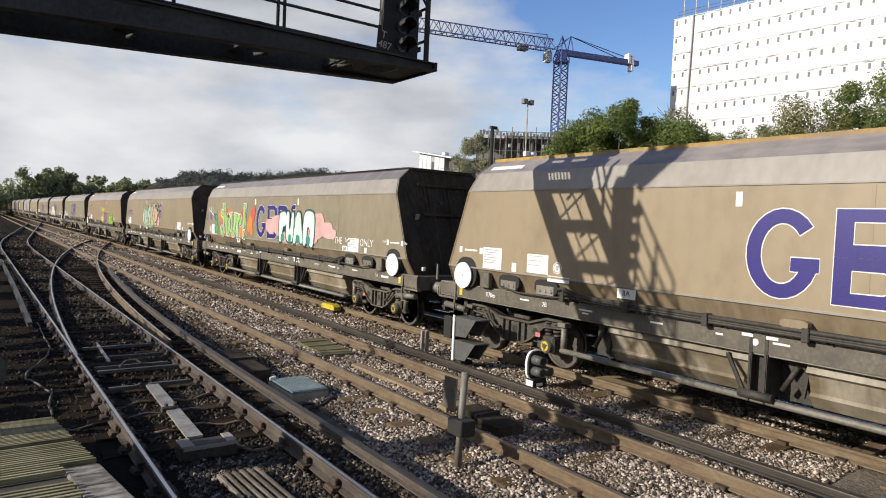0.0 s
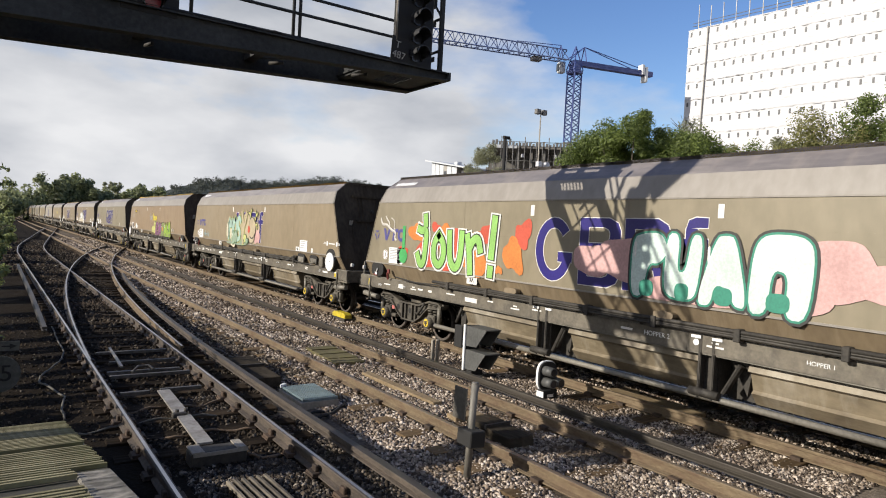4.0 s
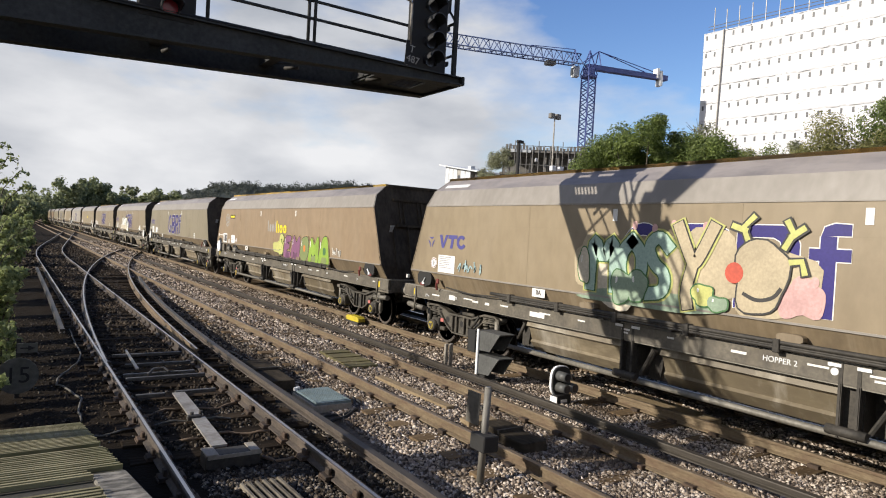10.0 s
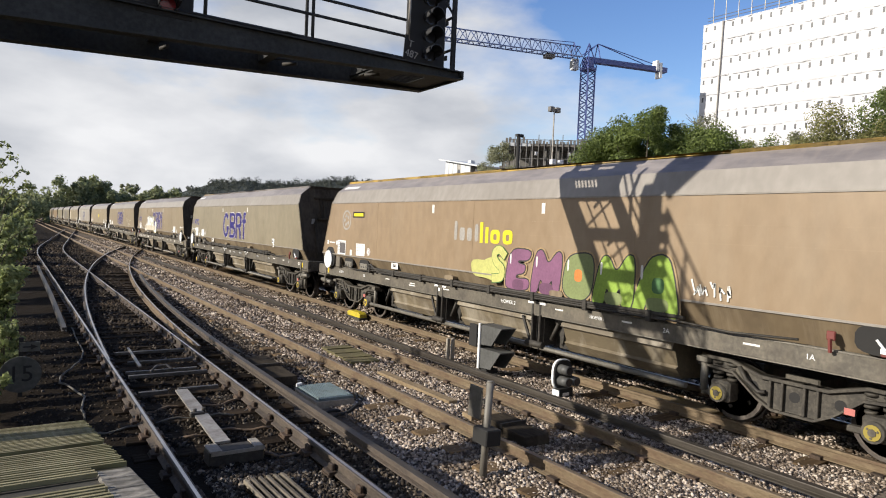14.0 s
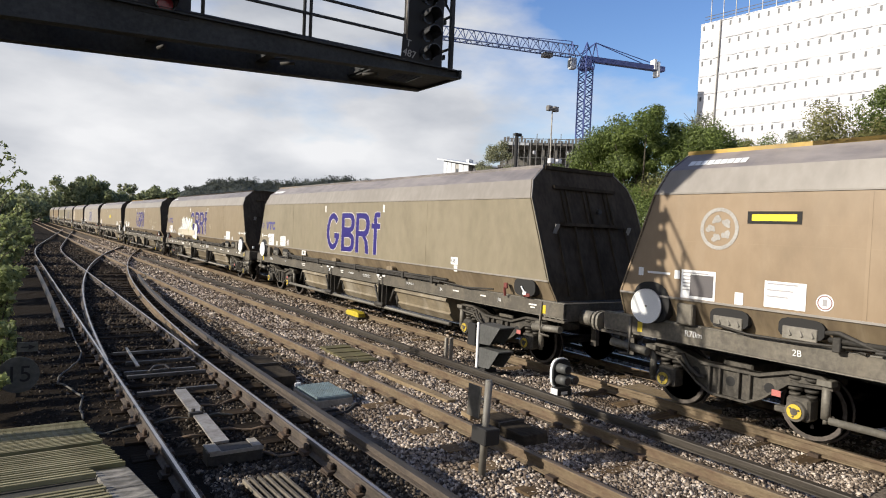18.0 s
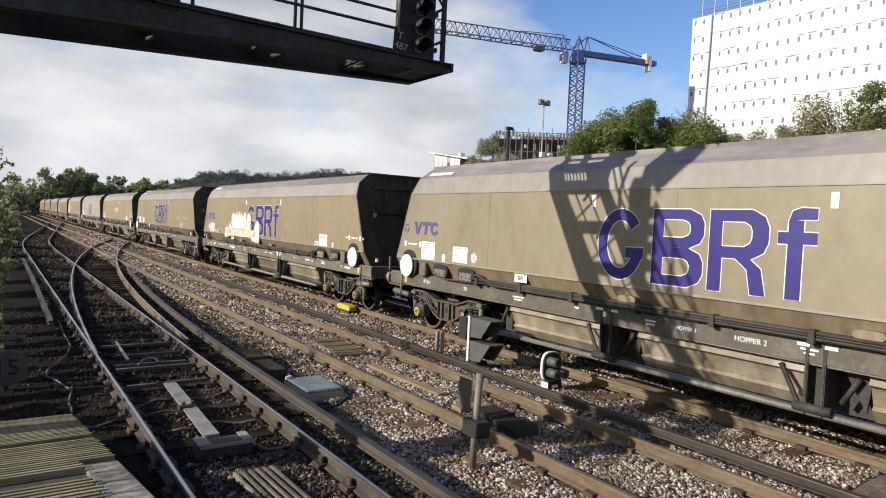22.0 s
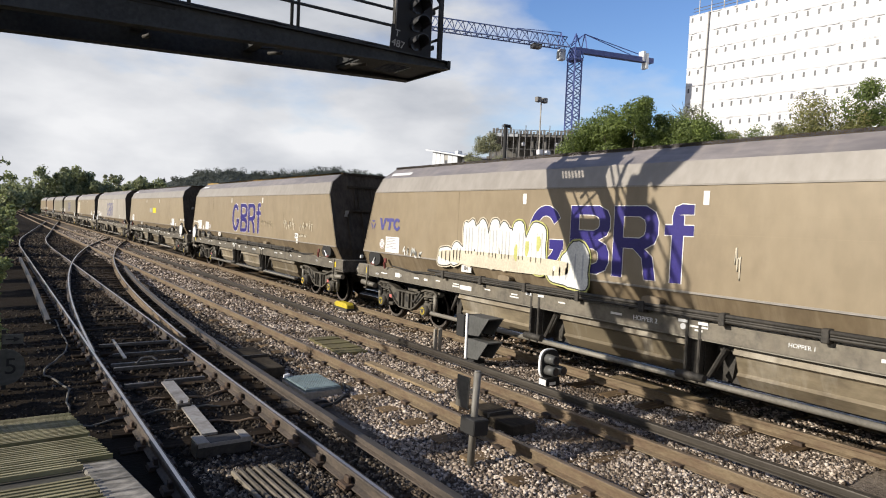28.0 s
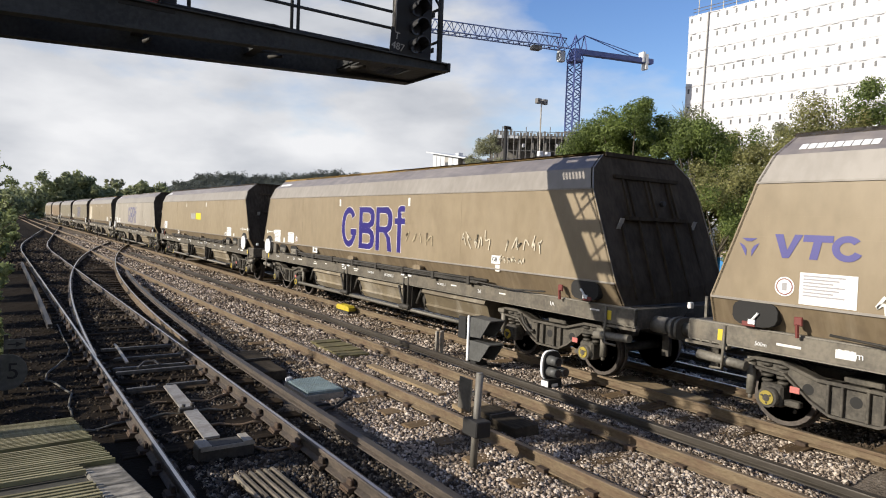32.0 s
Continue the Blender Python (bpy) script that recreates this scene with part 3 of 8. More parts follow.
def bend(y):
    """The near track drifts a little towards the platform, then swings over towards the middle one."""
    drift = -0.004 * max(0.0, min(y, 46) - 6)
    return drift if y < 44 else drift + 0.0025 * (y - 44) ** 2 if y < 60 else drift + 0.64 + 0.085 * (y - 60)


def turnout(y):
    """The diverging route: one long even curve from the blades across to the train's track."""
    return 0.0 if y < 8 else 0.0024 * (y - 8) ** 2


rail_along("rail", lambda y: N1 + bend(y), steps(-30, 40, 5) + steps(42, 120, 4), DULLRAIL, SHINE, "polished running rail of the near track, bending away", bright=(1,))
rail_along("rail", lambda y: N2 + bend(y), steps(-30, 40, 5) + steps(42, 120, 4), DULLRAIL, SHINE, "polished running rail of the near track, bending away", bright=(1,))
rail_along("rail", lambda y: N1 + turnout(y) - 0.06, steps(12.6, 60.5, 1.2), DULLRAIL, SHINE, "curved switch rail leading across to the far tracks", bright=(1,))
rail_along("rail", lambda y: N2 + 0.10 + turnout(y), steps(13.4, 56.5, 1.2), RUST, SHINE, "curved switch rail leading across to the far tracks", bright=(1,))
for x in (M1, M2):
    rail_along("rail", lambda y, x=x: x, steps(-30, 300, 15), RUST, HEAD, "rust-brown running rail of the middle track")
for x in (T1, T2):
    rail_along("rail", lambda y, x=x: x, steps(-30, 330, 15), RUST, HEAD if x == T1 else SHINE, "brown running rail under the coal train")
rail_along("conductor_rail", lambda y: 6.90, steps(-30, 44, 8), THIRD, THIRD, "dull grey raised conductor rail beside the middle track", THIRD_SHAPE, 0.085)
rail_along("conductor_rail", lambda y: 10.60, steps(-30, 120, 8), THIRD, SHINE, "polished conductor rail beyond the train", THIRD_SHAPE, 0.085)
rail_along("conductor_rail", lambda y: 3.42 + turnout(y), steps(-6, 8.0, 4) + steps(8.4, 30, 1.5), DULLRAIL, THIRD, "dark conductor rail beside the near track with a ramped end", THIRD_SHAPE, 0.085)
rail_along("conductor_rail", lambda y: 1.02, steps(16.6, 35, 3), THIRD, THIRD, "short grey conductor rail with ramped ends", THIRD_SHAPE, 0.085, True)
for x in (11.95, 13.45):
    rail_along("rail", lambda y, x=x: x, steps(-30, 200, 15), RUST, HEAD, "brown running rail of the track beyond the train")

# ---------------------------------------------------------------- coal hopper wagons
HALF_LOW, HALF_TOP, W_SIDE = 8.06, 7.50, 1.43
Z_SILL, Z_LOW, Z_FOLD, Z_BREAK, Z_TOP = 1.30, 1.68, 3.18, 3.53, 3.80
PITCH, FIRST = 17.715, 20.44
WHEEL_R = 0.43


def end_y(z):
    """How far the sloping ends reach at a height."""
    return HALF_LOW + (HALF_TOP - HALF_LOW) * (z - Z_LOW) / (Z_FOLD - Z_LOW) if z > Z_LOW else HALF_LOW + 0.12 * (Z_LOW - z)


PROFILE = [(1.24, Z_SILL), (W_SIDE, Z_LOW), (W_SIDE, Z_FOLD), (1.30, Z_BREAK), (0.96, Z_TOP)]


def plate(bm, pts, t=0.012, slot=0):
    """A sheet of steel over a four-sided outline, with its thickness inwards."""
    p = [Vector(q) for q in pts]
    n = (p[1] - p[0]).cross(p[2] - p[0]).normalized()
    a, b = [bm.verts.new(q) for q in p], [bm.verts.new(q - n * t) for q in p]
    fs = [bm.faces.new(a), bm.faces.new(b[::-1])]
    for k in range(len(p)):
        fs.append(bm.faces.new((a[k], b[k], b[(k + 1) % len(p)], a[(k + 1) % len(p)])))
    for f in fs:
        f.material_index = slot
    return bm


def band(bm, sx, i, inset=0.0):
    """The length of body sheet between two points of the profile, on the side sx."""
    (w0, z0), (w1, z1) = PROFILE[i], PROFILE[i + 1]
    q = [(sx * w0, -end_y(z0) + inset, z0), (sx * w1, -end_y(z1) + inset, z1), (sx * w1, end_y(z1) - inset, z1), (sx * w0, end_y(z0) - inset, z0)]
    return plate(bm, q if sx < 0 else q[::-1])


def wagon_template():
    w = thing("hopper_wagon", pose(0, 0, 0), "brown and grey bogie coal hopper wagon, weathered and dusty", "railway wagon", "wagons of the coal train")
    for sx in (-1, 1):
        part("side_panel", band(B(), sx, 1), SIDE, w, "dusty brown steel side sheet")
        part("upper_panel", band(B(), sx, 2), UPPER, w, "paler inclined steel sheet under the top rim, greyed for sky sheen")
        part("top_panel", band(B(), sx, 3), TOPPER, w, "dark stained top sheet, greyed for sky sheen")
        skirt = part("skirt_panel", band(B(), sx, 0), SKIRT, w, "brown tapering lower sheet, coloured darker because it faces down")
        for z, d in ((Z_FOLD, 0.012), (Z_LOW, 0.014)):
            bm = B()
            box(bm, sx * W_SIDE - 0.014, sx * W_SIDE + 0.014, -end_y(z) + 0.02, end_y(z) - 0.02, z - d, z + d)
            part("seam_bead", bm, UPPER, w)
        for z in (2.76, 2.50):
            bm = B()
            box(bm, sx * W_SIDE - 0.002, sx * W_SIDE + 0.0018, -end_y(z) + 0.25, end_y(z) - 0.25, z - 0.005, z + 0.005)
            part("swage_line", bm, SIDE, w)
        for y in (-4.55, -0.3, 3.9):
            bm = B()
            box(bm, sx * W_SIDE - 0.003, sx * W_SIDE + 0.003, y - 0.02, y + 0.02, Z_LOW + 0.03, Z_FOLD - 0.03)
            part("weld_strip", bm, SIDE, w)
        # sill, with its step along the middle
        bm = B()
        box(bm, sx * 1.36 - 0.012, sx * 1.36 + 0.012, -8.40, 8.40, 1.06, 1.30)
        part("solebar", bm, SOLE, w, "dark lettered steel solebar")
        for z in (1.312, 1.046):
            bm = B()
            box(bm, sx * 1.36 - (0.09 if sx > 0 else -0.004), sx * 1.36 + (0.09 if sx < 0 else -0.004), -8.40, 8.40, z - 0.01, z + 0.01)
            part("solebar_flange", bm, PALEGEAR, w)
        bm = B()
        tube(bm, (sx * 1.45, -4.9, 1.43), (sx * 1.45, 4.9, 1.43), 0.032)
        part("air_pipe", bm, DARK, w)
        bm = B()
        tube(bm, (sx * 1.46, -4.4, 1.36), (sx * 1.46, 4.6, 1.36), 0.020, 6)
        part("air_pipe", bm, DARK, w, "long black air pipe on brackets")
        for y in (-4.8, -3.5, -2.2, -0.9, 0.4, 1.7, 3.0, 4.3):
            bm = B()
            box(bm, sx * 1.43 - 0.07, sx * 1.43 + 0.07, y - 0.045, y + 0.045, 1.30, 1.47, 0.01)
            tube(bm, (sx * 1.40, y, 1.40), (sx * 1.40, y + 0.28, 1.32), 0.02, 6)
            part("pipe_bracket", bm, DARK, w)
        bm = B()
        bent(bm, [(sx * 1.44, -6.4, 1.40), (sx * 1.45, -5.9, 1.335), (sx * 1.45, -5.2, 1.345), (sx * 1.46, -4.2, 1.40), (sx * 1.46, -1.0, 1.385), (sx * 1.46, 1.2, 1.40), (sx * 1.46, 4.4, 1.39), (sx * 1.45, 5.6, 1.34), (sx * 1.44, 6.5, 1.39)], 0.017)
        part("control_cable", bm, DARK, w)
        for y in (-1.05, 2.3):
            bm = B()
            slab(bm, oval(y, 1.50, 0.17, 0.055, 12, 0.6), "x", sx * 1.36, sx * 1.47)
            part("lever_cover", bm, SKIRT, w)
        # hopper doors under the middle
        for c0, c1 in ((-4.6, -1.84), (-1.60, 1.38), (1.62, 4.4)) if sx < 0 else ((1.84, 4.6), (-1.38, 1.60), (-4.4, -1.62)):
            # the gear gap lies at the same hand of every door
            y0, y1 = (c0, c1 - 0.42) if sx < 0 else (c0 + 0.42, c1)
            bm = B()
            slab(bm, [(c1 - 0.42, 1.02), (c1 - 0.10, 1.02), (c1 - 0.22, 0.80), (c1 - 0.36, 0.56)] if sx < 0 else [(c0 + 0.42, 1.02), (c0 + 0.10, 1.02), (c0 + 0.22, 0.80), (c0 + 0.36, 0.56)], "x", sx * 1.10, sx * 1.14)
            tube(bm, (sx * 1.20, c1 - 0.30 if sx < 0 else c0 + 0.30, 0.95), (sx * 1.20, c1 - 0.12 if sx < 0 else c0 + 0.12, 0.62), 0.035, 8)
            # dark sheet added behind the crank for the shade in the gap
            box(bm, sx * 0.95 - 0.02, sx * 0.95 + 0.02, c1 - 0.44 if sx < 0 else c0 - 0.02, c1 + 0.02 if sx < 0 else c0 + 0.44, 0.46, 1.06)
            part("door_crank", bm, DARK, w, "black crank gear beside the discharge door, with a dark sheet for the shaded gap")
            bm = B()
            slab(bm, [(sx * 1.22, 1.06), (sx * 1.28, 0.92), (sx * 1.20, 0.88), (sx * 1.12, 0.66), (sx * 1.16, 0.62), (sx * 1.02, 0.46), (sx * 0.55, 0.44), (sx * 0.55, 1.06)], "y", y0, y1)
            part("hopper_door", bm, HOPPER, w, "dusty buff discharge door with pressed ribs")
        for y in (sx * 1.72, -sx * 1.50):
            for d in (-0.10, 0.10):
                bm = B()
                box(bm, sx * 1.36 - 0.02, sx * 1.36 + 0.02, y + d - 0.022, y + d + 0.022, 0.46, 1.30)
                box(bm, sx * 1.33 - 0.06, sx * 1.33 + 0.06, y + d - 0.012, y + d + 0.012, 0.44, 1.06)
                part("door_post", bm, DARK, w, "black upright between the discharge doors")
            bm = B()
            box(bm, sx * 0.95 - 0.30, sx * 0.95 + 0.30, y - 0.12, y + 0.12, 0.50, 1.05)
            tube(bm, (sx * 1.30, y - 0.45, 0.98), (sx * 1.30, y - 0.22, 0.55), 0.03, 6)
            tube(bm, (sx * 1.38, y - 0.22, 0.52), (sx * 1.38, y + 0.22, 0.52), 0.06, 8)
            part("door_gear", bm, DARK, w)
            for d in (-0.15, 0.17):
                bm = B()
                box(bm, sx * 1.375 - 0.012, sx * 1.375 + 0.012, y + d - 0.075, y + d + 0.075, 1.25, 1.29)
                part("white_mark", bm, WHITE, w)
        bm = B()
        tube(bm, (sx * 1.33, -4.9, 0.46), (sx * 1.33, 4.9, 0.46), 0.045)
        part("lower_bar", bm, PALEGEAR, w, "grey lower guard bar")
        # pen labels on the upper edge of the sides
        for y in (-1.84, 1.84):
            bm = B()
            box(bm, sx * (W_SIDE + 0.003) - 0.002, sx * (W_SIDE + 0.003) + 0.002, y - 0.045, y + 0.045, 2.90, 3.09)
            part("data_label", bm, LABEL, w)
        for sy in (-1, 1):
            # end steps under the overhang, and the lever or wheel recess
            bm = B()
            for k in range(4):
                box(bm, sx * 1.33 - 0.03, sx * 1.33 + 0.03, sy * (8.36 - 0.15 * k) - 0.018, sy * (8.36 - 0.15 * k) + 0.018, 1.00, 1.30)
            box(bm, sx * 1.33 - 0.05, sx * 1.33 + 0.05, sy * 8.12 - 0.32, sy * 8.12 + 0.32, 0.98, 1.02)
            part("foot_step", bm, SOLE, w)
            bm = B()
            bent(bm, [(sx * 1.38, sy * 7.85, 1.3), (sx * 1.40, sy * 7.85, 0.95), (sx * 1.40, sy * 7.85, 0.72), (sx * 1.36, sy * 8.05, 0.70)], 0.022)
            part("shunter_rail", bm, SOLE, w)
        bm = B()
        slab(bm, oval(-7.46, 1.57, 0.33, 0.31, 22, 0.85), "x", sx * 1.30, sx * 1.438)
        part("wheel_recess", bm, BLACK, w, "black arched recess behind the handbrake disc")
        bm = B()
        c = (sx * 1.455, -7.50, 1.51)
        tube(bm, c, (sx * 1.485, -7.50, 1.51), 0.258, 32)
        tube(bm, (sx * 1.48, -7.50, 1.51), (sx * 1.495, -7.50, 1.51), 0.016, 10, None, 1)
        ring_slab(bm, oval(-7.50, 1.51, 0.272, 0.258, 32), oval(-7.50, 1.51, 0.252, 0.252, 32), "x", sx * 1.484, sx * 1.494)
        part("handbrake_disc", bm, [WHITE, PALEGEAR], w, "white round handbrake disc with a turned rim")
        bm = B()
        slab(bm, oval(7.42, 1.52, 0.30, 0.17, 16, 0.7), "x", sx * 1.30, sx * 1.438)
        part("lever_recess", bm, BLACK, w)
        bm = B()
        box(bm, sx * 1.43 - 0.02, sx * 1.43 + 0.02, 7.40, 7.58, 1.345, 1.41, 0.008)
        part("lever_block", bm, DULLRED, w)
        bm = B()
        box(bm, sx * 1.44 - 0.02, sx * 1.44 + 0.02, 7.40, 7.49, 1.38, 1.44)
        tube(bm, (sx * 1.455, 7.45, 1.42), (sx * 1.465, 7.36, 1.53), 0.016, 6)
        part("brake_lever", bm, WHITE, w)
        bm = B()
        box(bm, sx * 1.43 - 0.02, sx * 1.43 + 0.02, 6.82, 6.92, 1.44, 1.55, 0.01)
        tube(bm, (sx * 1.44, 6.87, 1.30), (sx * 1.46, 6.87, 1.46), 0.025, 6)
        part("red_handle", bm, DULLRED, w, "grimy red isolating handle")
        # brake and load fittings set into the skirt
        for y, h in ((-6.2, 0.30), (-5.25, 0.20)):
            bm = B()
            slab(bm, oval(y, 1.50, 0.28, 0.13, 14, 0.6), "x", sx * 1.25, sx * 1.415)
            part("fitting_recess", bm, BLACK, w)
            bm = B()
            box(bm, sx * 1.41 - 0.02, sx * 1.41 + 0.02, y - 0.22, y + 0.20, 1.36, 1.52, 0.008)
            for d in (-0.14, 0.0, 0.13):
                tube(bm, (sx * 1.42, y + d, 1.47), (sx * 1.44, y + d + 0.03, 1.41), 0.016, 6)
            part("valve_plate", bm, PALEGEAR, w, "pale valve plate with small cocks")
        bm = B()
        box(bm, sx * 1.42 - 0.05, sx * 1.42 + 0.05, -6.98, -6.72, 1.32, 1.62, 0.015)
        part("control_box", bm, SOLE, w, "dark control box on the sill")
        bm = B()
        bent(bm, [(sx * 1.42, -4.95, 1.50), (sx * 1.44, -4.8, 1.52), (sx * 1.46, -4.55, 1.44), (sx * 1.44, -4.3, 1.37), (sx * 1.43, -4.0, 1.36)], 0.03)
        part("hose", bm, DARK, w)
        for y, l, z, h in ((-7.0, 0.34, 1.18, 0.05), (-4.2, 0.30, 1.20, 0.04), (-0.35, 0.22, 1.20, 0.035), (3.6, 0.40, 1.17, 0.09), (5.1, 0.14, 1.19, 0.05), (5.5, 0.20, 1.19, 0.04), (6.35, 0.22, 1.18, 0.10), (7.0, 0.30, 1.17, 0.03)):
            if sx < 0:
                bm = B()
                box(bm, sx * 1.3735 - 0.002, sx * 1.3735 + 0.002, y - l / 2, y + l / 2, z - h / 2, z + h / 2)
                part("stencil_bar", bm, LABEL, w, "white stencilled data bar")
        bm = B()
        slab(bm, oval(-1.55, 1.19, 0.045, 0.045, 14), "x", sx * 1.372, sx * 1.376)
        part("round_mark", bm, WHITE, w)
        for y in (7.905, -7.68):
            bm = B()
            box(bm, sx * 1.3735 - 0.002, sx * 1.3735 + 0.002, y - 0.045, y + 0.045, 1.09, 1.24)
            part("yellow_mark", bm, YELLOW, w)
    # ends: sloping sheets with ribs, platform below
    for sy in (-1, 1):
        bm = B()
        pts = []
        for sx in (-1, 1):
            row = [(sx * x, sy * (end_y(z) - 0.02), z) for x, z in PROFILE]
            pts += row if sx < 0 else row[::-1]
        f = [bm.verts.new(p) for p in pts]
        g = [bm.verts.new((p[0], p[1] - sy * 0.03, p[2])) for p in pts]
        bm.faces.new(f), bm.faces.new(g[::-1])
        for k in range(len(f)):
            bm.faces.new((f[k], g[k], g[(k + 1) % len(f)], f[(k + 1) % len(f)]))
        bmesh.ops.recalc_face_normals(bm, faces=bm.faces[:])
        sheet_end = part("end_sheet", bm, ENDM, w, "dark brown sloping end sheet")
        for z, ww in ((3.42, 0.84), (2.72, 0.80)):
            bm = B()
            box(bm, -ww, ww, sy * end_y(z) - 0.05, sy * end_y(z) + 0.05, z - 0.03, z + 0.03)
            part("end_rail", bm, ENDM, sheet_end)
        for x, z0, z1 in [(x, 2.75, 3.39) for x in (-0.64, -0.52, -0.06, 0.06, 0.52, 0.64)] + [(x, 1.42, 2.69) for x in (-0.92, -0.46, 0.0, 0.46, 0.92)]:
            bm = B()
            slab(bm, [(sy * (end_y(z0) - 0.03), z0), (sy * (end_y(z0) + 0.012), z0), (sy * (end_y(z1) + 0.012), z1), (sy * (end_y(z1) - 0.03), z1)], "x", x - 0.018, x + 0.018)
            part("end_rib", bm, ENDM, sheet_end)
        bm = B()
        tube(bm, (-0.24, sy * end_y(3.0), 3.0), (-0.24, sy * (end_y(3.0) + 0.07), 3.0), 0.05, 10)
        part("end_boss", bm, DARK, sheet_end)
        bm = B()
        box(bm, -0.93, 0.93, sy * end_y(Z_TOP) - 0.03, sy * end_y(Z_TOP) + 0.03, Z_TOP - 0.04, Z_TOP + 0.03)
        part("top_end_rim", bm, ENDM, w)
        for x in (-0.98, 0.98):
            bm = B()
            m = pose(x, sy * (end_y(2.62) + 0.008), 2.62, sy * -23.0)
            box(bm, -0.055, 0.055, -0.003, 0.003, -0.10, 0.10, 0, m)
            part("warning_label", bm, GREYVINYL, sheet_end)
        bm = B()
        box(bm, -1.30, 1.30, sy * 8.30 - 0.10, sy * 8.30 + 0.10, 1.00, 1.31)
        for x in (-0.6, 0.6):
            box(bm, x - 0.04, x + 0.04, sy * 8.44 - 0.06, sy * 8.44 + 0.06, 0.55, 1.02)
        part("headstock", bm, GEAR, w)
        bm = B()
        slab(bm, oval(0, 1.06, 0.17, 0.15, 12), "y", sy * 8.40, sy * 8.42)
        part("buffer_plate", bm, DARK, w)
        for x in (-0.86, 0.86):
            bm = B()
            tube(bm, (x, sy * 8.38, 1.07), (x, sy * 8.66, 1.07), 0.13, 14)
            tube(bm, (x, sy * 8.66, 1.07), (x, sy * 8.80, 1.07), 0.10, 14)
            slab(bm, oval(x, 1.07, 0.24, 0.17, 18, 0.7), "y", sy * 8.80, sy * 8.845)
            part("buffer", bm, PALEGEAR, w, "grey buffer with an oval head")
        bm = B()
        tube(bm, (0, sy * 8.38, 0.98), (0, sy * 8.83, 0.98), 0.05, 8)
        bent(bm, [(0.3, sy * 8.35, 0.95), (0.32, sy * 8.6, 0.72), (0.28, sy * 8.8, 0.66)], 0.025)
        part("coupling", bm, DARK, w)
        bm = B()
        box(bm, -1.29, -1.21, sy * 8.47 - 0.03, sy * 8.47 + 0.03, 1.44, 1.53, 0.01)
        part("lamp_bracket", bm, LABEL, w, "white lamp bracket on the end")
        bm = B()
        box(bm, -0.88, -0.84, sy * 8.47 - 0.02, sy * 8.47 + 0.02, 1.25, 1.60)
        part("end_stanchion", bm, PALEGEAR, w)
    # underframe spine
    bm = B()
    box(bm, -0.30, 0.30, -8.2, 8.2, 0.80, 1.28)
    box(bm, -1.22, 1.22, -8.2, 8.2, 1.24, 1.32)
    part("underframe", bm, DARK, w)
    for sy in (-1, 1):
        bogie(w, sy * 6.32, sy)
    return w


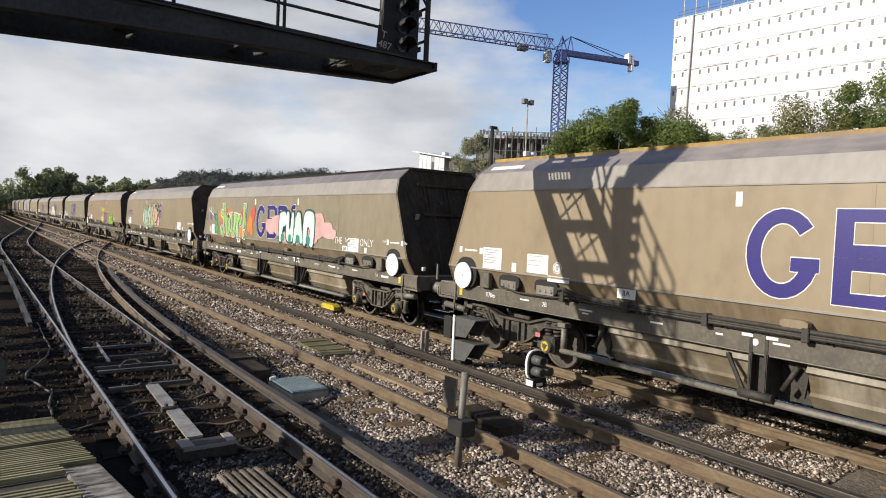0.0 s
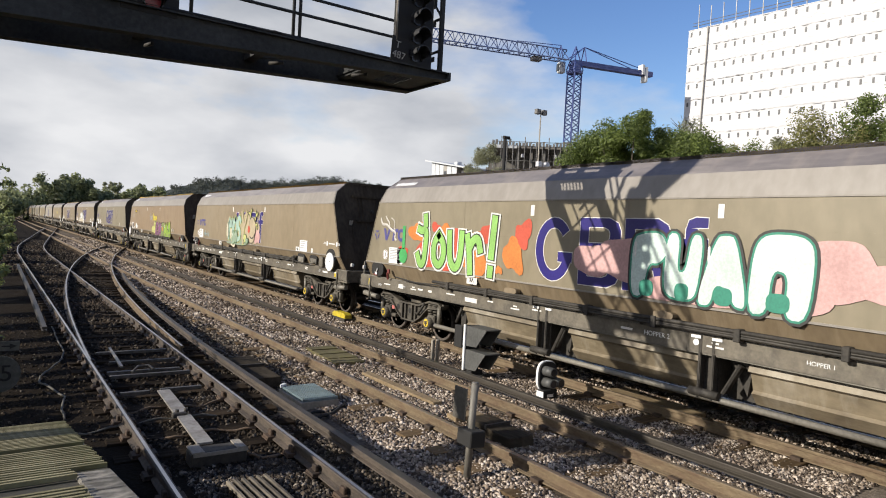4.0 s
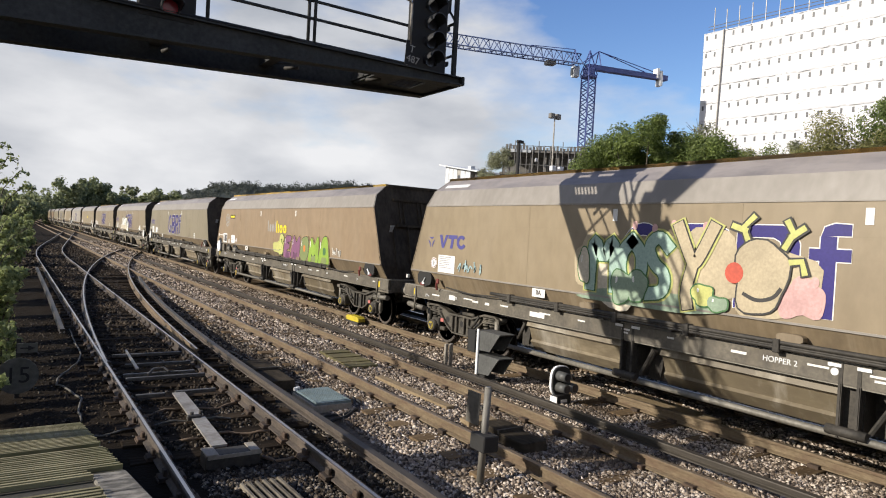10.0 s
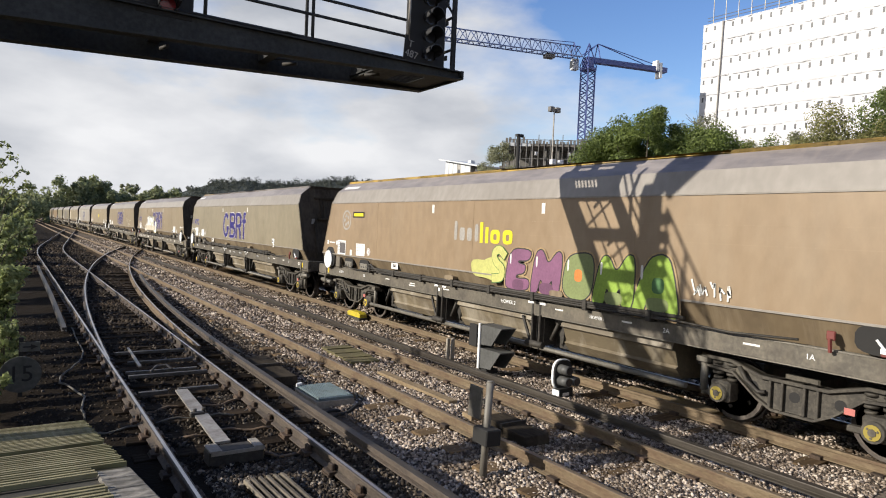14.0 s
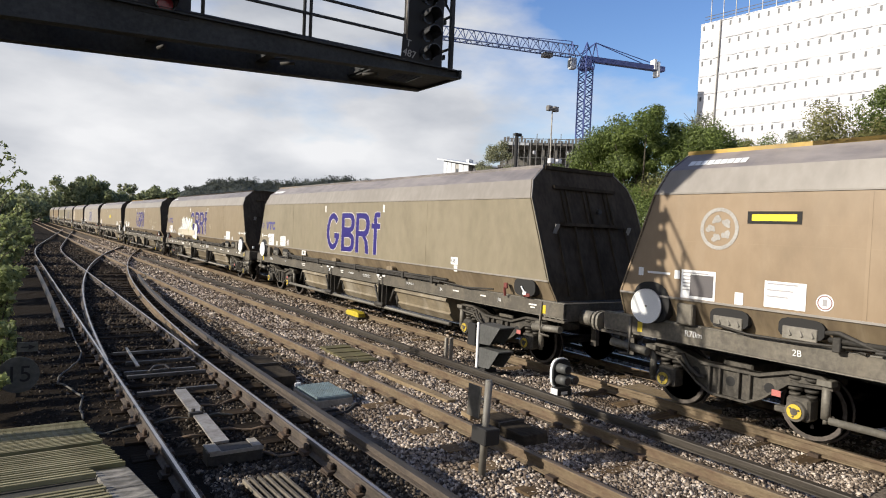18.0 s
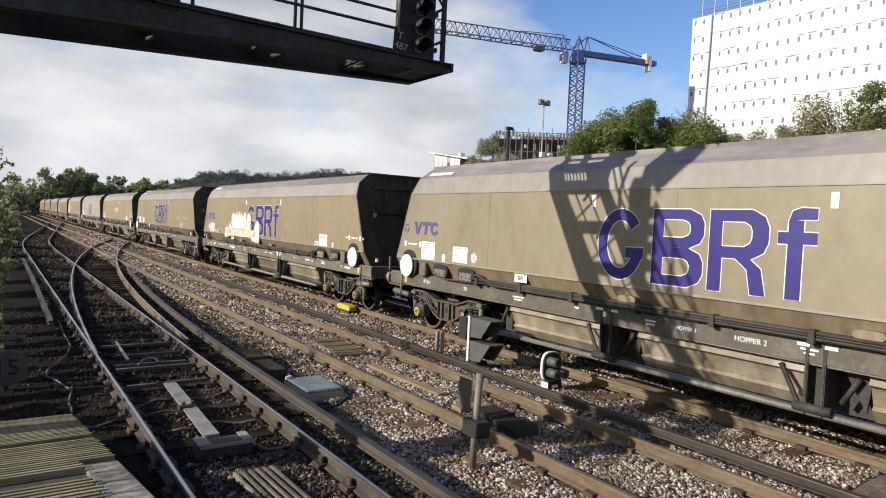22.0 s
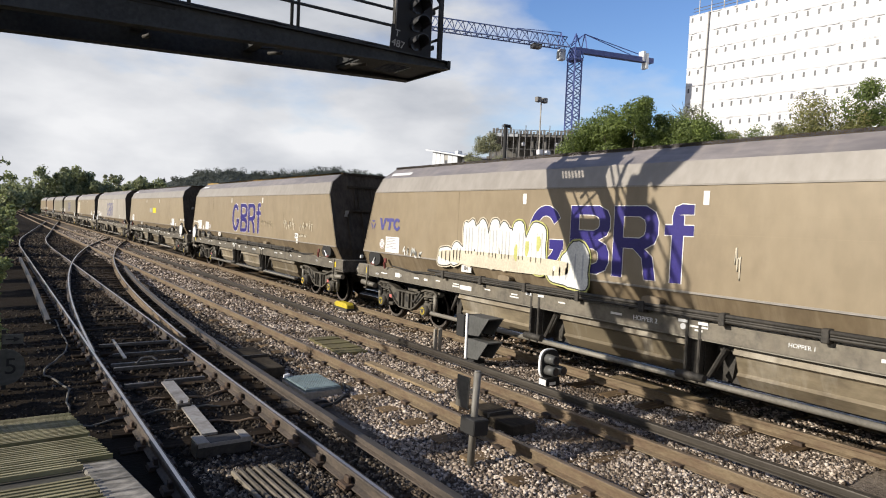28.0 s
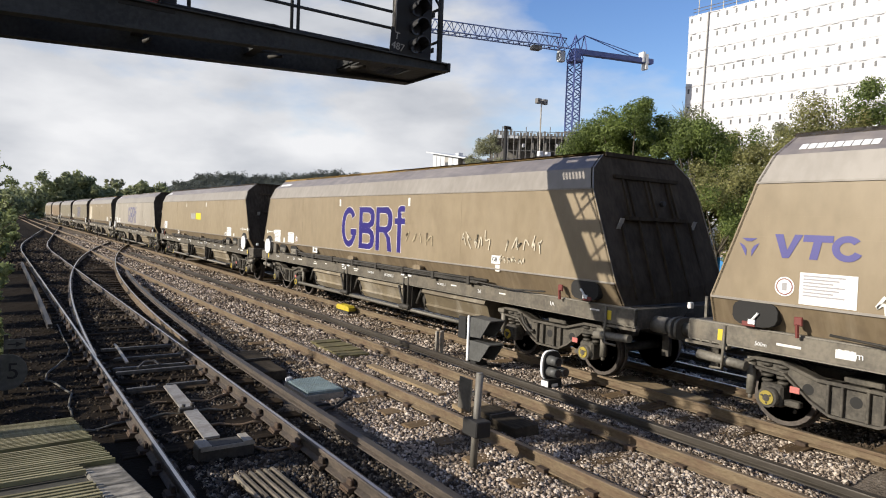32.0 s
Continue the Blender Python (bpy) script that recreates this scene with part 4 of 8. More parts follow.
def bogie(w, y, sy):
    """Three-piece bogie: side frames, axle boxes, springs and dampers; its wheelsets turn on their own."""
    bm = B()
    box(bm, -0.95, 0.95, -0.22, 0.22, 0.50, 0.86, 0.02)
    box(bm, -0.25, 0.25, -0.9, 0.9, 0.62, 0.78)
    f = part("bogie", bm, GEAR, w, "greasy steel bogie")
    f.matrix_basis = pose(0, y, 0)
    for sx in (-1, 1):
        x = sx * 1.07
        bm = B()
        top = [(-1.36, 0.86), (-1.22, 0.93), (-0.86, 0.93), (-0.42, 0.80), (0.42, 0.80), (0.86, 0.93), (1.22, 0.93), (1.36, 0.86)]
        low = [(1.36, 0.78), (1.10, 0.76), (0.82, 0.74), (0.50, 0.48), (0.26, 0.36), (-0.26, 0.36), (-0.50, 0.48), (-0.82, 0.74), (-1.10, 0.76), (-1.36, 0.78)]
        slab(bm, top + low, "x", x - 0.03, x + 0.03)
        slab(bm, [(p, q) for p, q in top] + [(p, q - 0.045) for p, q in top[::-1]], "x", x - 0.09, x + 0.09)
        slab(bm, [(p, q) for p, q in low] + [(p, q + 0.035) for p, q in low[::-1]], "x", x - 0.09, x + 0.09)
        for d in (-0.30, -0.14, 0.14, 0.30):
            box(bm, x - 0.085, x + 0.085, d - 0.018, d + 0.018, 0.40, 0.80)
        bmesh.ops.bevel(bm, geom=[e for e in bm.edges if e.calc_length() > 0.3], offset=0.006, segments=1, affect="EDGES")
        side = part("side_frame", bm, GEAR, f, "cast side frame with holes and ribs")
        for d in (-0.55, 0.0, 0.55):
            bm = B()
            xo = x + sx * 0.032
            tube(bm, (x, d, 0.63 if d else 0.60), (xo, d, 0.63 if d else 0.60), 0.07, 14)
            part("frame_hole", bm, BLACK, f)
        for e in (-0.975, 0.975):
            bm = B()
            box(bm, x - 0.10, x + 0.14, e - 0.15, e + 0.15, 0.33, 0.62, 0.03)
            tube(bm, (x, e, 0.45), (x + sx * 0.20, e, 0.45), 0.125, 16)
            box(bm, x - 0.06, x + 0.06, e - 0.34, e + 0.10, 0.36, 0.44, 0.015)
            part("axlebox", bm, GEAR, f, "axlebox casting")
            bm = B()
            tube(bm, (x + sx * 0.20, e, 0.45), (x + sx * 0.212, e, 0.45), 0.092, 16)
            part("bearing_cap", bm, CAP, f, "yellow axle end cap")
            bm = B()
            tube(bm, (x + sx * 0.208, e, 0.45), (x + sx * 0.220, e, 0.45), 0.045, 12)
            for k in range(3):
                a = k * 2.094 + 0.4
                tube(bm, (x + sx * 0.208, e + 0.062 * math.cos(a), 0.45 + 0.062 * math.sin(a)), (x + sx * 0.219, e + 0.062 * math.cos(a), 0.45 + 0.062 * math.sin(a)), 0.014, 6)
            part("cap_bolts", bm, GEAR, f)
            for k, d in enumerate((-0.13, 0.13)):
                bm = B()
                for j in range(4):
                    tube(bm, (x, e + d * 0.8, 0.62 + j * 0.07), (x, e + d * 0.8, 0.655 + j * 0.07), 0.085 if j % 2 else 0.07, 10)
                part("coil_spring", bm, GEAR, f)
            bm = B()
            o = e + math.copysign(0.30, e)
            tube(bm, (x + sx * 0.05, o, 0.42), (x + sx * 0.05, o, 0.84), 0.055, 10)
            tube(bm, (x + sx * 0.05, o, 0.36), (x + sx * 0.05, o, 0.44), 0.03, 8)
            box(bm, x - 0.02, x + 0.14, o - 0.09, o + 0.09, 0.82, 0.90, 0.01)
            part("damper", bm, PALEGEAR, f, "dusty damper strut")
        bm = B()
        bent(bm, [(x + sx * 0.1, -0.72, 0.86), (x + sx * 0.12, -0.60, 0.70), (x + sx * 0.10, -0.45, 0.58), (x + sx * 0.1, -0.34, 0.60)], 0.03)
        part("brake_hose", bm, DARK, f)
        bm = B()
        box(bm, x + sx * 0.095 - 0.004, x + sx * 0.095 + 0.004, 0.62, 0.74, 0.56, 0.64)
        part("red_plate", bm, FADED_RED, f)
    for x in (-1.30, 1.30):
        bm = B()
        tube(bm, (x, sy * 1.25, 0.80), (x, sy * 1.95, 0.84), 0.065, 10)
        part("brake_cylinder", bm, PALEGEAR, f, "pale grey brake cylinder")


def wheelset_mesh():
    bm = B()
    for sx in (-1, 1):
        tube(bm, (sx * 0.685, 0, 0), (sx * 0.72, 0, 0), WHEEL_R + 0.03, 28)
        tube(bm, (sx * 0.72, 0, 0), (sx * 0.815, 0, 0), WHEEL_R, 28, WHEEL_R - 0.006)
        tube(bm, (sx * 0.80, 0, 0), (sx * 0.83, 0, 0), 0.14, 16)
        ring_slab(bm, oval(0, 0, WHEEL_R - 0.01, WHEEL_R - 0.01, 24), oval(0, 0, WHEEL_R - 0.065, WHEEL_R - 0.065, 24), "x", sx * 0.79, sx * 0.828)
        for k in range(5):
            a = k * 1.2566
            tube(bm, (sx * 0.80, 0.25 * math.cos(a), 0.25 * math.sin(a)), (sx * 0.822, 0.25 * math.cos(a), 0.25 * math.sin(a)), 0.03, 8)
    tube(bm, (-0.95, 0, 0), (0.95, 0, 0), 0.08, 12)
    return mesh_of("wheelset", bm, WHEELM)


# which end of each wagon carries the handbrake disc: -1 towards the platform end, 1 away from it
DISC_END = [1, -1, -1, 1, 1, -1, 1, -1, 1, -1, -1, 1, -1, 1]
# how far single wagons stand off an even spacing: slack and tight couplings
NUDGE = (0.005, 0.0, -0.075, -0.16, -0.145, -0.04, -0.015, 0.02)
# how far the train has come at each whole second; it is slowing down gently
RUN = (0.0, 3.393, 6.809, 10.283, 13.583, 16.843, 20.123, 23.33, 26.532, 29.694, 32.818, 35.903, 38.996, 42.052, 45.083, 48.042, 51.015,
       53.957, 56.867, 59.725, 62.481, 65.189, 67.951, 70.735, 73.583, 76.305, 78.931, 81.551, 84.163, 86.718, 89.222, 91.684, 94.171)


def travel(t):
    """How far the train has come after t seconds, on a smooth curve through the whole seconds."""
    i = min(31, int(t))
    p0, p1, p2, p3 = RUN[max(0, i - 1)] if i else -3.44, RUN[i], RUN[i + 1], RUN[i + 2] if i < 31 else 96.65
    u = t - i
    return p1 + 0.5 * u * (p2 - p0 + u * (2 * p0 - 5 * p1 + 4 * p2 - p3 + u * (3 * (p1 - p2) + p3 - p0)))


FAR_OFF = ("end_rib", "cap_bolts", "frame_hole", "coil_spring", "valve_plate", "fitting_recess", "white_mark", "pipe_bracket", "brake_hose", "red_plate", "lever_cover", "warning_label", "end_rail", "round_mark", "hose")
template = wagon_template()
wheel_data = wheelset_mesh()
WAGONS, pale, repaint = [], {}, []
TONES = [SIDE, SIDE_OLIVE, SIDE, SIDE_RED, SIDE_OLIVE, SIDE, SIDE, SIDE_TAN, SIDE_PALE, SIDE_TAN, SIDE_OLIVE, SIDE_OLIVE, SIDE_RED, SIDE]
for k, e in enumerate(DISC_END):
    y0 = FIRST + PITCH * (k - 1) + (NUDGE[k] if k < len(NUDGE) else 0.0)
    m = pose(TC, y0, 0, 0, 0, 0 if e < 0 else 180)
    if k == 0:
        w = template
        w.matrix_basis = m
    else:
        w = copy_thing(template, m)
    WAGONS.append((w, y0, e))
    # each wagon has weathered to its own tone
    tone_side = TONES[k]
    for c in w.children:
        kind = c.name.split(".")[0]
        if kind in ("side_panel", "swage_line", "weld_strip") and tone_side is not SIDE:
            if (tone_side.name, c.data.name) not in pale:
                pale[tone_side.name, c.data.name] = c.data.copy()
                pale[tone_side.name, c.data.name].materials[0] = tone_side
            repaint.append((c, pale[tone_side.name, c.data.name]))
    if k > 8:
        # these never come within fifty metres: small hidden fittings are left off
        for c in list(w.children_recursive):
            if c.name.split(".")[0] in FAR_OFF:
                bpy.data.objects.remove(c)
    for sx in (-1, 1):
        bm = B()
        box(bm, sx * 0.955 - 0.03, sx * 0.955 + 0.03, -end_y(Z_TOP), end_y(Z_TOP), Z_TOP - 0.02, Z_TOP + 0.035)
        part("top_rim", bm, RIM if k in (0, 2, 3, 6, 9) else TOPPER, w, "ochre-edged top rim" if k in (0, 2, 3, 6, 9) else "")
    for yy in (-7.295, -5.345, 5.345, 7.295):
        ws = new("wheelset", wheel_data)
        ws.parent, ws.matrix_basis = w, pose(0, yy, 0.45)
        tagged(ws, "rolling pair of wheels on an axle")


for c, data in repaint:
    c.data = data


class Face:
    """The platform-side face of one wagon: flat markings at y (away from the platform end) and height z from its middle."""

    def __init__(self, k):
        self.w, self.y0, self.e = WAGONS[k]
        self.n = 0

    def side(self, depth=0.0):
        return self.e * (W_SIDE + 0.004 + depth)

    def flat(self, name, pts, mat, label="", lift=0.0):
        bm = B()
        a, b = self.side(lift), self.side(lift + 0.0015)
        slab(bm, [(p[0] if self.e < 0 else -p[0], p[1]) for p in pts], "x", a, b)
        return part(name, bm, mat, self.w, label)

    def ring(self, name, outer, inner, mat, label="", lift=0.0):
        bm = B()
        f = 1 if self.e < 0 else -1
        ring_slab(bm, [(f * p[0], p[1]) for p in outer], [(f * p[0], p[1]) for p in inner], "x", self.side(lift), self.side(lift + 0.0015))
        return part(name, bm, mat, self.w, label)

    def rect(self, name, y, z, w, h, mat, label="", lift=0.0):
        return self.flat(name, [(y - w / 2, z - h / 2), (y + w / 2, z - h / 2), (y + w / 2, z + h / 2), (y - w / 2, z + h / 2)], mat, label, lift)

    def text(self, name, string, size, y, z, mat, lift=0.0, x=None):
        xx = self.side(lift + 0.003) if x is None else self.e * x
        turn = pose(xx, y if self.e < 0 else -y, z, 90, 0, -90 if self.e < 0 else 90)
        return words(name, string, size, turn, mat, self.w)


def half_round(y, z, w, h, c=0.45):
    """A block that is square on the far side and rounded on the near one."""
    return [(y + w, z - h), (y + w, z + h), (y - w * c, z + h), (y - w * 0.86, z + h * 0.72), (y - w, z + h * 0.3), (y - w, z - h * 0.3), (y - w * 0.86, z - h * 0.72), (y - w * c, z - h)][::-1]


class Marked:
    """A face whose markings are drawn larger and shifted along."""

    def __init__(self, fc, size, shift):
        self.fc, self.size, self.shift, self.n = fc, size, shift, 0

    def place(self, pts):
        return [(p[0] * self.size + self.shift, 2.33 + (p[1] - 2.33) * self.size) for p in pts]

    def edge(self, pts, d):
        """A thin pale border that shows round a shape."""
        area = sum(pts[k - 1][0] * pts[k][1] - pts[k][0] * pts[k - 1][1] for k in range(len(pts)))
        self.n += 1
        return grow(pts if area > 0 else pts[::-1], d), -0.0025 + 0.00012 * self.n

    def flat(self, name, pts, mat, label="", lift=0.0):
        if mat is BLUE:
            wider, low = self.edge(self.place(pts), 0.014)
            self.fc.flat("livery_edge", wider, LABEL, "", low)
        return self.fc.flat(name, self.place(pts), mat, label, lift)

    def ring(self, name, outer, inner, mat, label="", lift=0.0):
        if mat is BLUE:
            wider, low = self.edge(self.place(outer), 0.014)
            narrower = self.edge(self.place(inner), -0.014)[0]
            self.fc.ring("livery_edge", wider, narrower, LABEL, "", low)
        return self.fc.ring(name, self.place(outer), self.place(inner), mat, label, lift)

    def rect(self, name, y, z, w, h, mat, label="", lift=0.0):
        return self.flat(name, [(y - w / 2, z - h / 2), (y + w / 2, z - h / 2), (y + w / 2, z + h / 2), (y - w / 2, z + h / 2)], mat, label, lift)


def logo(fc, colour, start=0, lift=0.0, size=1.0, shift=0.0):
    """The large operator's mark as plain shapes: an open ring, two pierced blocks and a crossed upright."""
    zc, h = 2.33, 0.53 * size
    fc, h = Marked(fc, size, shift), 0.53
    if start < 1:
        y = 0.98
        ang = [radians(38 + 300 * k / 22) for k in range(23)]
        outer = [(y - 0.43 * math.cos(a), zc + h * math.sin(a)) for a in ang]
        inner = [(y - 0.25 * math.cos(a), zc + (h - 0.17) * math.sin(a)) for a in ang]
        fc.flat("livery_shape", outer + inner[::-1], colour, "violet-blue open ring of the operator's mark", lift)
        fc.rect("livery_shape", y - 0.27, zc - 0.12, 0.32, 0.16, colour, "", lift + 0.0018)
    if start < 2:
        for dz in (0.265, -0.265):
            fc.ring("livery_shape", half_round(-0.01, zc + dz, 0.41, 0.2645), half_round(0.0, zc + dz, 0.215, 0.125), colour, "violet-blue pierced block of the operator's mark", lift)
    if start < 3:
        fc.ring("livery_shape", half_round(-0.90, zc + 0.22, 0.40, 0.31), half_round(-0.885, zc + 0.22, 0.205, 0.16), colour, "", lift)
        fc.rect("livery_shape", -0.595, zc - 0.31, 0.19, 0.44, colour, "", lift + 0.0018)
        fc.flat("livery_shape", [(-0.84, zc - 0.06), (-1.04, zc - 0.06), (-1.22, zc - 0.20), (-1.29, zc - h), (-1.10, zc - h), (-1.04, zc - 0.22)], colour, "", lift + 0.0036)
    fc.rect("livery_shape", -1.62, zc - 0.06, 0.18, 0.94, colour, "violet-blue crossed upright of the operator's mark", lift)
    fc.rect("livery_shape", -1.64, zc + 0.20, 0.46, 0.14, colour, "", lift + 0.002)
    fc.flat("livery_shape", [(-1.53, zc + 0.40), (-1.57, zc + 0.52), (-1.68, zc + 0.56), (-1.86, zc + 0.55), (-1.86, zc + 0.42), (-1.71, zc + 0.42)], colour, "", lift + 0.002)


def owner_mark(fc, y, faded):
    """The small owner's mark: three joined lozenges and a row of bars."""
    c = PALEBLUE if faded else BLUE_MID
    for a in (90, 210, 330):
        p = [(y + 0.14 * math.cos(radians(a + d)) * r, 2.38 + 0.14 * math.sin(radians(a + d)) * r) for d, r in ((-46, 1.0), (46, 1.0), (30, 0.45), (-30, 0.45))]
        fc.flat("owner_mark", p, c, "small blue three-part mark")
    for j, pts in enumerate(([(0.0, 1), (0.30, 1), (0.52, 0.34), (0.72, 1), (1.0, 1), (0.62, 0), (0.38, 0)], [(0.0, 1), (1.0, 1), (1.0, 0.72), (0.64, 0.72), (0.58, 0), (0.30, 0), (0.36, 0.72), (0.0, 0.72)])):
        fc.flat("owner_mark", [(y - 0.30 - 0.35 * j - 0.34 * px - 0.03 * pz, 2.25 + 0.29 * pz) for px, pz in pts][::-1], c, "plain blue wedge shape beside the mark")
    ang = [radians(40 + 295 * k / 16) for k in range(17)]
    fc.flat("owner_mark", [(y - 1.17 - 0.17 * math.cos(a), 2.395 + 0.15 * math.sin(a)) for a in ang] + [(y - 1.17 - 0.085 * math.cos(a), 2.395 + 0.075 * math.sin(a)) for a in ang[::-1]], c)


def panel(fc, y, z, w, h, lines=5, mat=None):
    """A printed data panel: a pale film with rows of unreadable print."""
    fc.rect("data_panel", y, z, w, h, mat or WHITE, "white printed data panel")
    for j in range(lines):
        lw = w * (0.74 - 0.2 * ((j * 7) % 3) / 2)
        fc.rect("print_line", y + (w * 0.44 - lw / 2), z + h * (0.40 - 0.72 * j / max(1, lines)), lw, h * 0.05, GREYINK, "", 0.002)


def round_sign(fc, y, z, r=0.10):
    fc.flat("round_sign", oval(y, z, r, r, 18), WHITE, "white round warning sign with a dark figure")
    fc.ring("round_sign_ring", oval(y, z, r * 0.86, r * 0.86, 18), oval(y, z, r * 0.74, r * 0.74, 18), DARK_RED, "", 0.002)
    fc.rect("round_sign_mark", y, z, r * 0.5, r * 0.8, GREYINK, "", 0.002)


def brake_scale(fc, y, z=2.02):
    fc.rect("brake_scale", y - 0.08, z, 0.40, 0.032, WHITE)
    for d in (-0.40, 0.24):
        fc.flat("brake_scale", [(y + d - 0.045, z - 0.06), (y + d + 0.045, z - 0.06), (y + d + 0.045, z + 0.06), (y + d - 0.045, z + 0.06)], WHITE, "white brake position mark")


def blob(cx, cz, rx, rz, seed, wob=0.16, n=26, sq=0.8):
    rng = random.Random(seed)
    ph = [rng.uniform(0, 6.28) for _ in range(4)]
    out = []
    for k in range(n):
        a = 2 * math.pi * k / n
        f = 1 + wob * (math.sin(2 * a + ph[0]) * 0.5 + math.sin(3 * a + ph[1]) * 0.6 + math.sin(5 * a + ph[2]) * 0.35)
        c, s = math.cos(a), math.sin(a)
        out.append((cx + rx * f * math.copysign(abs(c) ** sq, c), cz + rz * f * math.copysign(abs(s) ** sq, s)))
    return out


def grow(pts, d):
    n, out = len(pts), []
    for k in range(n):
        (ax, az), (bx, bz) = pts[k - 1], pts[(k + 1) % n]
        tx, tz = bx - ax, bz - az
        l = math.hypot(tx, tz) or 1
        out.append((pts[k][0] + d * tz / l, pts[k][1] - d * tx / l))
    return out


def bubble(fc, cx, cz, rx, rz, seed, fill, edge, rim=None, hole=None, width=0.045, lift=0.004):
    """One swollen sprayed form with its outline, a pale rim and, for some, an inner gap."""
    base, lift = blob(cx, cz, rx, rz, seed), lift + 0.00035 * (seed % 10)
    if rim:
        fc.flat("graffiti_halo", grow(base, width * 2.1), rim, "", lift)
    fc.flat("graffiti_outline", grow(base, width), edge, "", lift + 0.002)
    fc.flat("graffiti_form", base, fill, "sprayed graffiti form", lift + 0.004)
    if hole:
        fc.flat("graffiti_gap", blob(cx + rx * 0.1, cz - rz * 0.15, rx * 0.28, rz * 0.30, seed + 5), hole, "", lift + 0.006)
    fc.flat("graffiti_gleam", blob(cx + rx * 0.45, cz + rz * 0.42, rx * 0.10, rz * 0.22, seed + 9), SPRAY_WHITE, "", lift + 0.006)


FORMS = {
    "n": [(-1, -1), (-1, 0.7), (-0.6, 1), (0.6, 1), (1, 0.7), (1.05, -1), (0.35, -1), (0.3, 0.1), (-0.25, 0.1), (-0.3, -1)],
    "u": [(-1.05, 1), (-0.35, 1), (-0.3, -0.1), (0.25, -0.1), (0.3, 1), (1, 0.95), (1, -0.7), (0.6, -1), (-0.6, -1), (-1, -0.7)],
    "e": [(-1, -0.8), (-0.9, 1), (0.9, 0.9), (0.85, 0.45), (-0.15, 0.45), (-0.1, 0.2), (0.6, 0.2), (0.6, -0.2), (-0.1, -0.25), (-0.1, -0.5), (1, -0.45), (1.05, -1), (-0.6, -1.05)],
    "m": [(-1.05, -1), (-0.95, 0.9), (-0.5, 1.02), (0.0, 0.25), (0.5, 1.02), (0.95, 0.9), (1.1, -1), (0.5, -1), (0.45, -0.15), (0.02, -0.75), (-0.42, -0.15), (-0.45, -1)],
    "o": [(-0.6, -1), (-1, -0.55), (-1, 0.55), (-0.6, 1), (0.6, 1), (1, 0.55), (1, -0.55), (0.6, -1)],
    "a": [(-1.1, -1), (-0.55, 0.95), (-0.1, 1.05), (0.4, 0.95), (1.15, -1), (0.55, -1), (0.35, -0.45), (-0.35, -0.45), (-0.5, -1)],
    "i": [(-0.9, -1), (-1, 0.9), (0.0, 1.05), (1, 0.95), (0.8, -0.95)],
    "r": [(-0.9, -1), (-1, 0.85), (-0.3, 1.0), (0.7, 0.95), (1.05, 0.45), (0.75, 0.0), (0.0, 0.1), (-0.1, -1)],
}


def soft(pts, times=2):
    """Round an outline by cutting its corners."""
    for _ in range(times):
        out = []
        for k in range(len(pts)):
            (ax, az), (bx, bz) = pts[k], pts[(k + 1) % len(pts)]
            out += [(0.78 * ax + 0.22 * bx, 0.78 * az + 0.22 * bz), (0.22 * ax + 0.78 * bx, 0.22 * az + 0.78 * bz)]
        pts = out
    return pts


def piece(fc, kind, y, z, w, h, fill, edge, rim=None, hole=None, width=0.035, lift=0.010, seed=0, slant=0.0, gleam=True):
    """One sprayed block of a graffiti piece: rim, outline, fill, inner gap and gleam."""
    rng, lift = random.Random(seed * 31 + 7), lift + 0.00045 * (seed % 8)
    raw = [(a + rng.uniform(-0.09, 0.09), b + rng.uniform(-0.07, 0.07)) for a, b in FORMS[kind]]
    base = soft([(y - (a + slant * b) * w / 2, z + b * h / 2) for a, b in raw])
    area = sum(base[k - 1][0] * base[k][1] - base[k][0] * base[k - 1][1] for k in range(len(base)))
    if area < 0:
        base = base[::-1]
    if rim:
        fc.flat("graffiti_halo", grow(base, width * 2.2), rim, "", lift)
    fc.flat("graffiti_outline", grow(base, width), edge, "", lift + 0.002)
    fc.flat("graffiti_form", base, fill, "sprayed graffiti block", lift + 0.004)
    if hole:
        fc.flat("graffiti_gap", soft([(y - a * w * 0.13, z + 0.02 + b * h * 0.13) for a, b in FORMS["o"]]), hole, "", lift + 0.006)
    if gleam:
        fc.flat("graffiti_gleam", soft([(y + w * 0.36 - a * w * 0.03, z + h * 0.22 + b * h * 0.12) for a, b in FORMS["i"]], 1), SPRAY_WHITE, "", lift + 0.006)


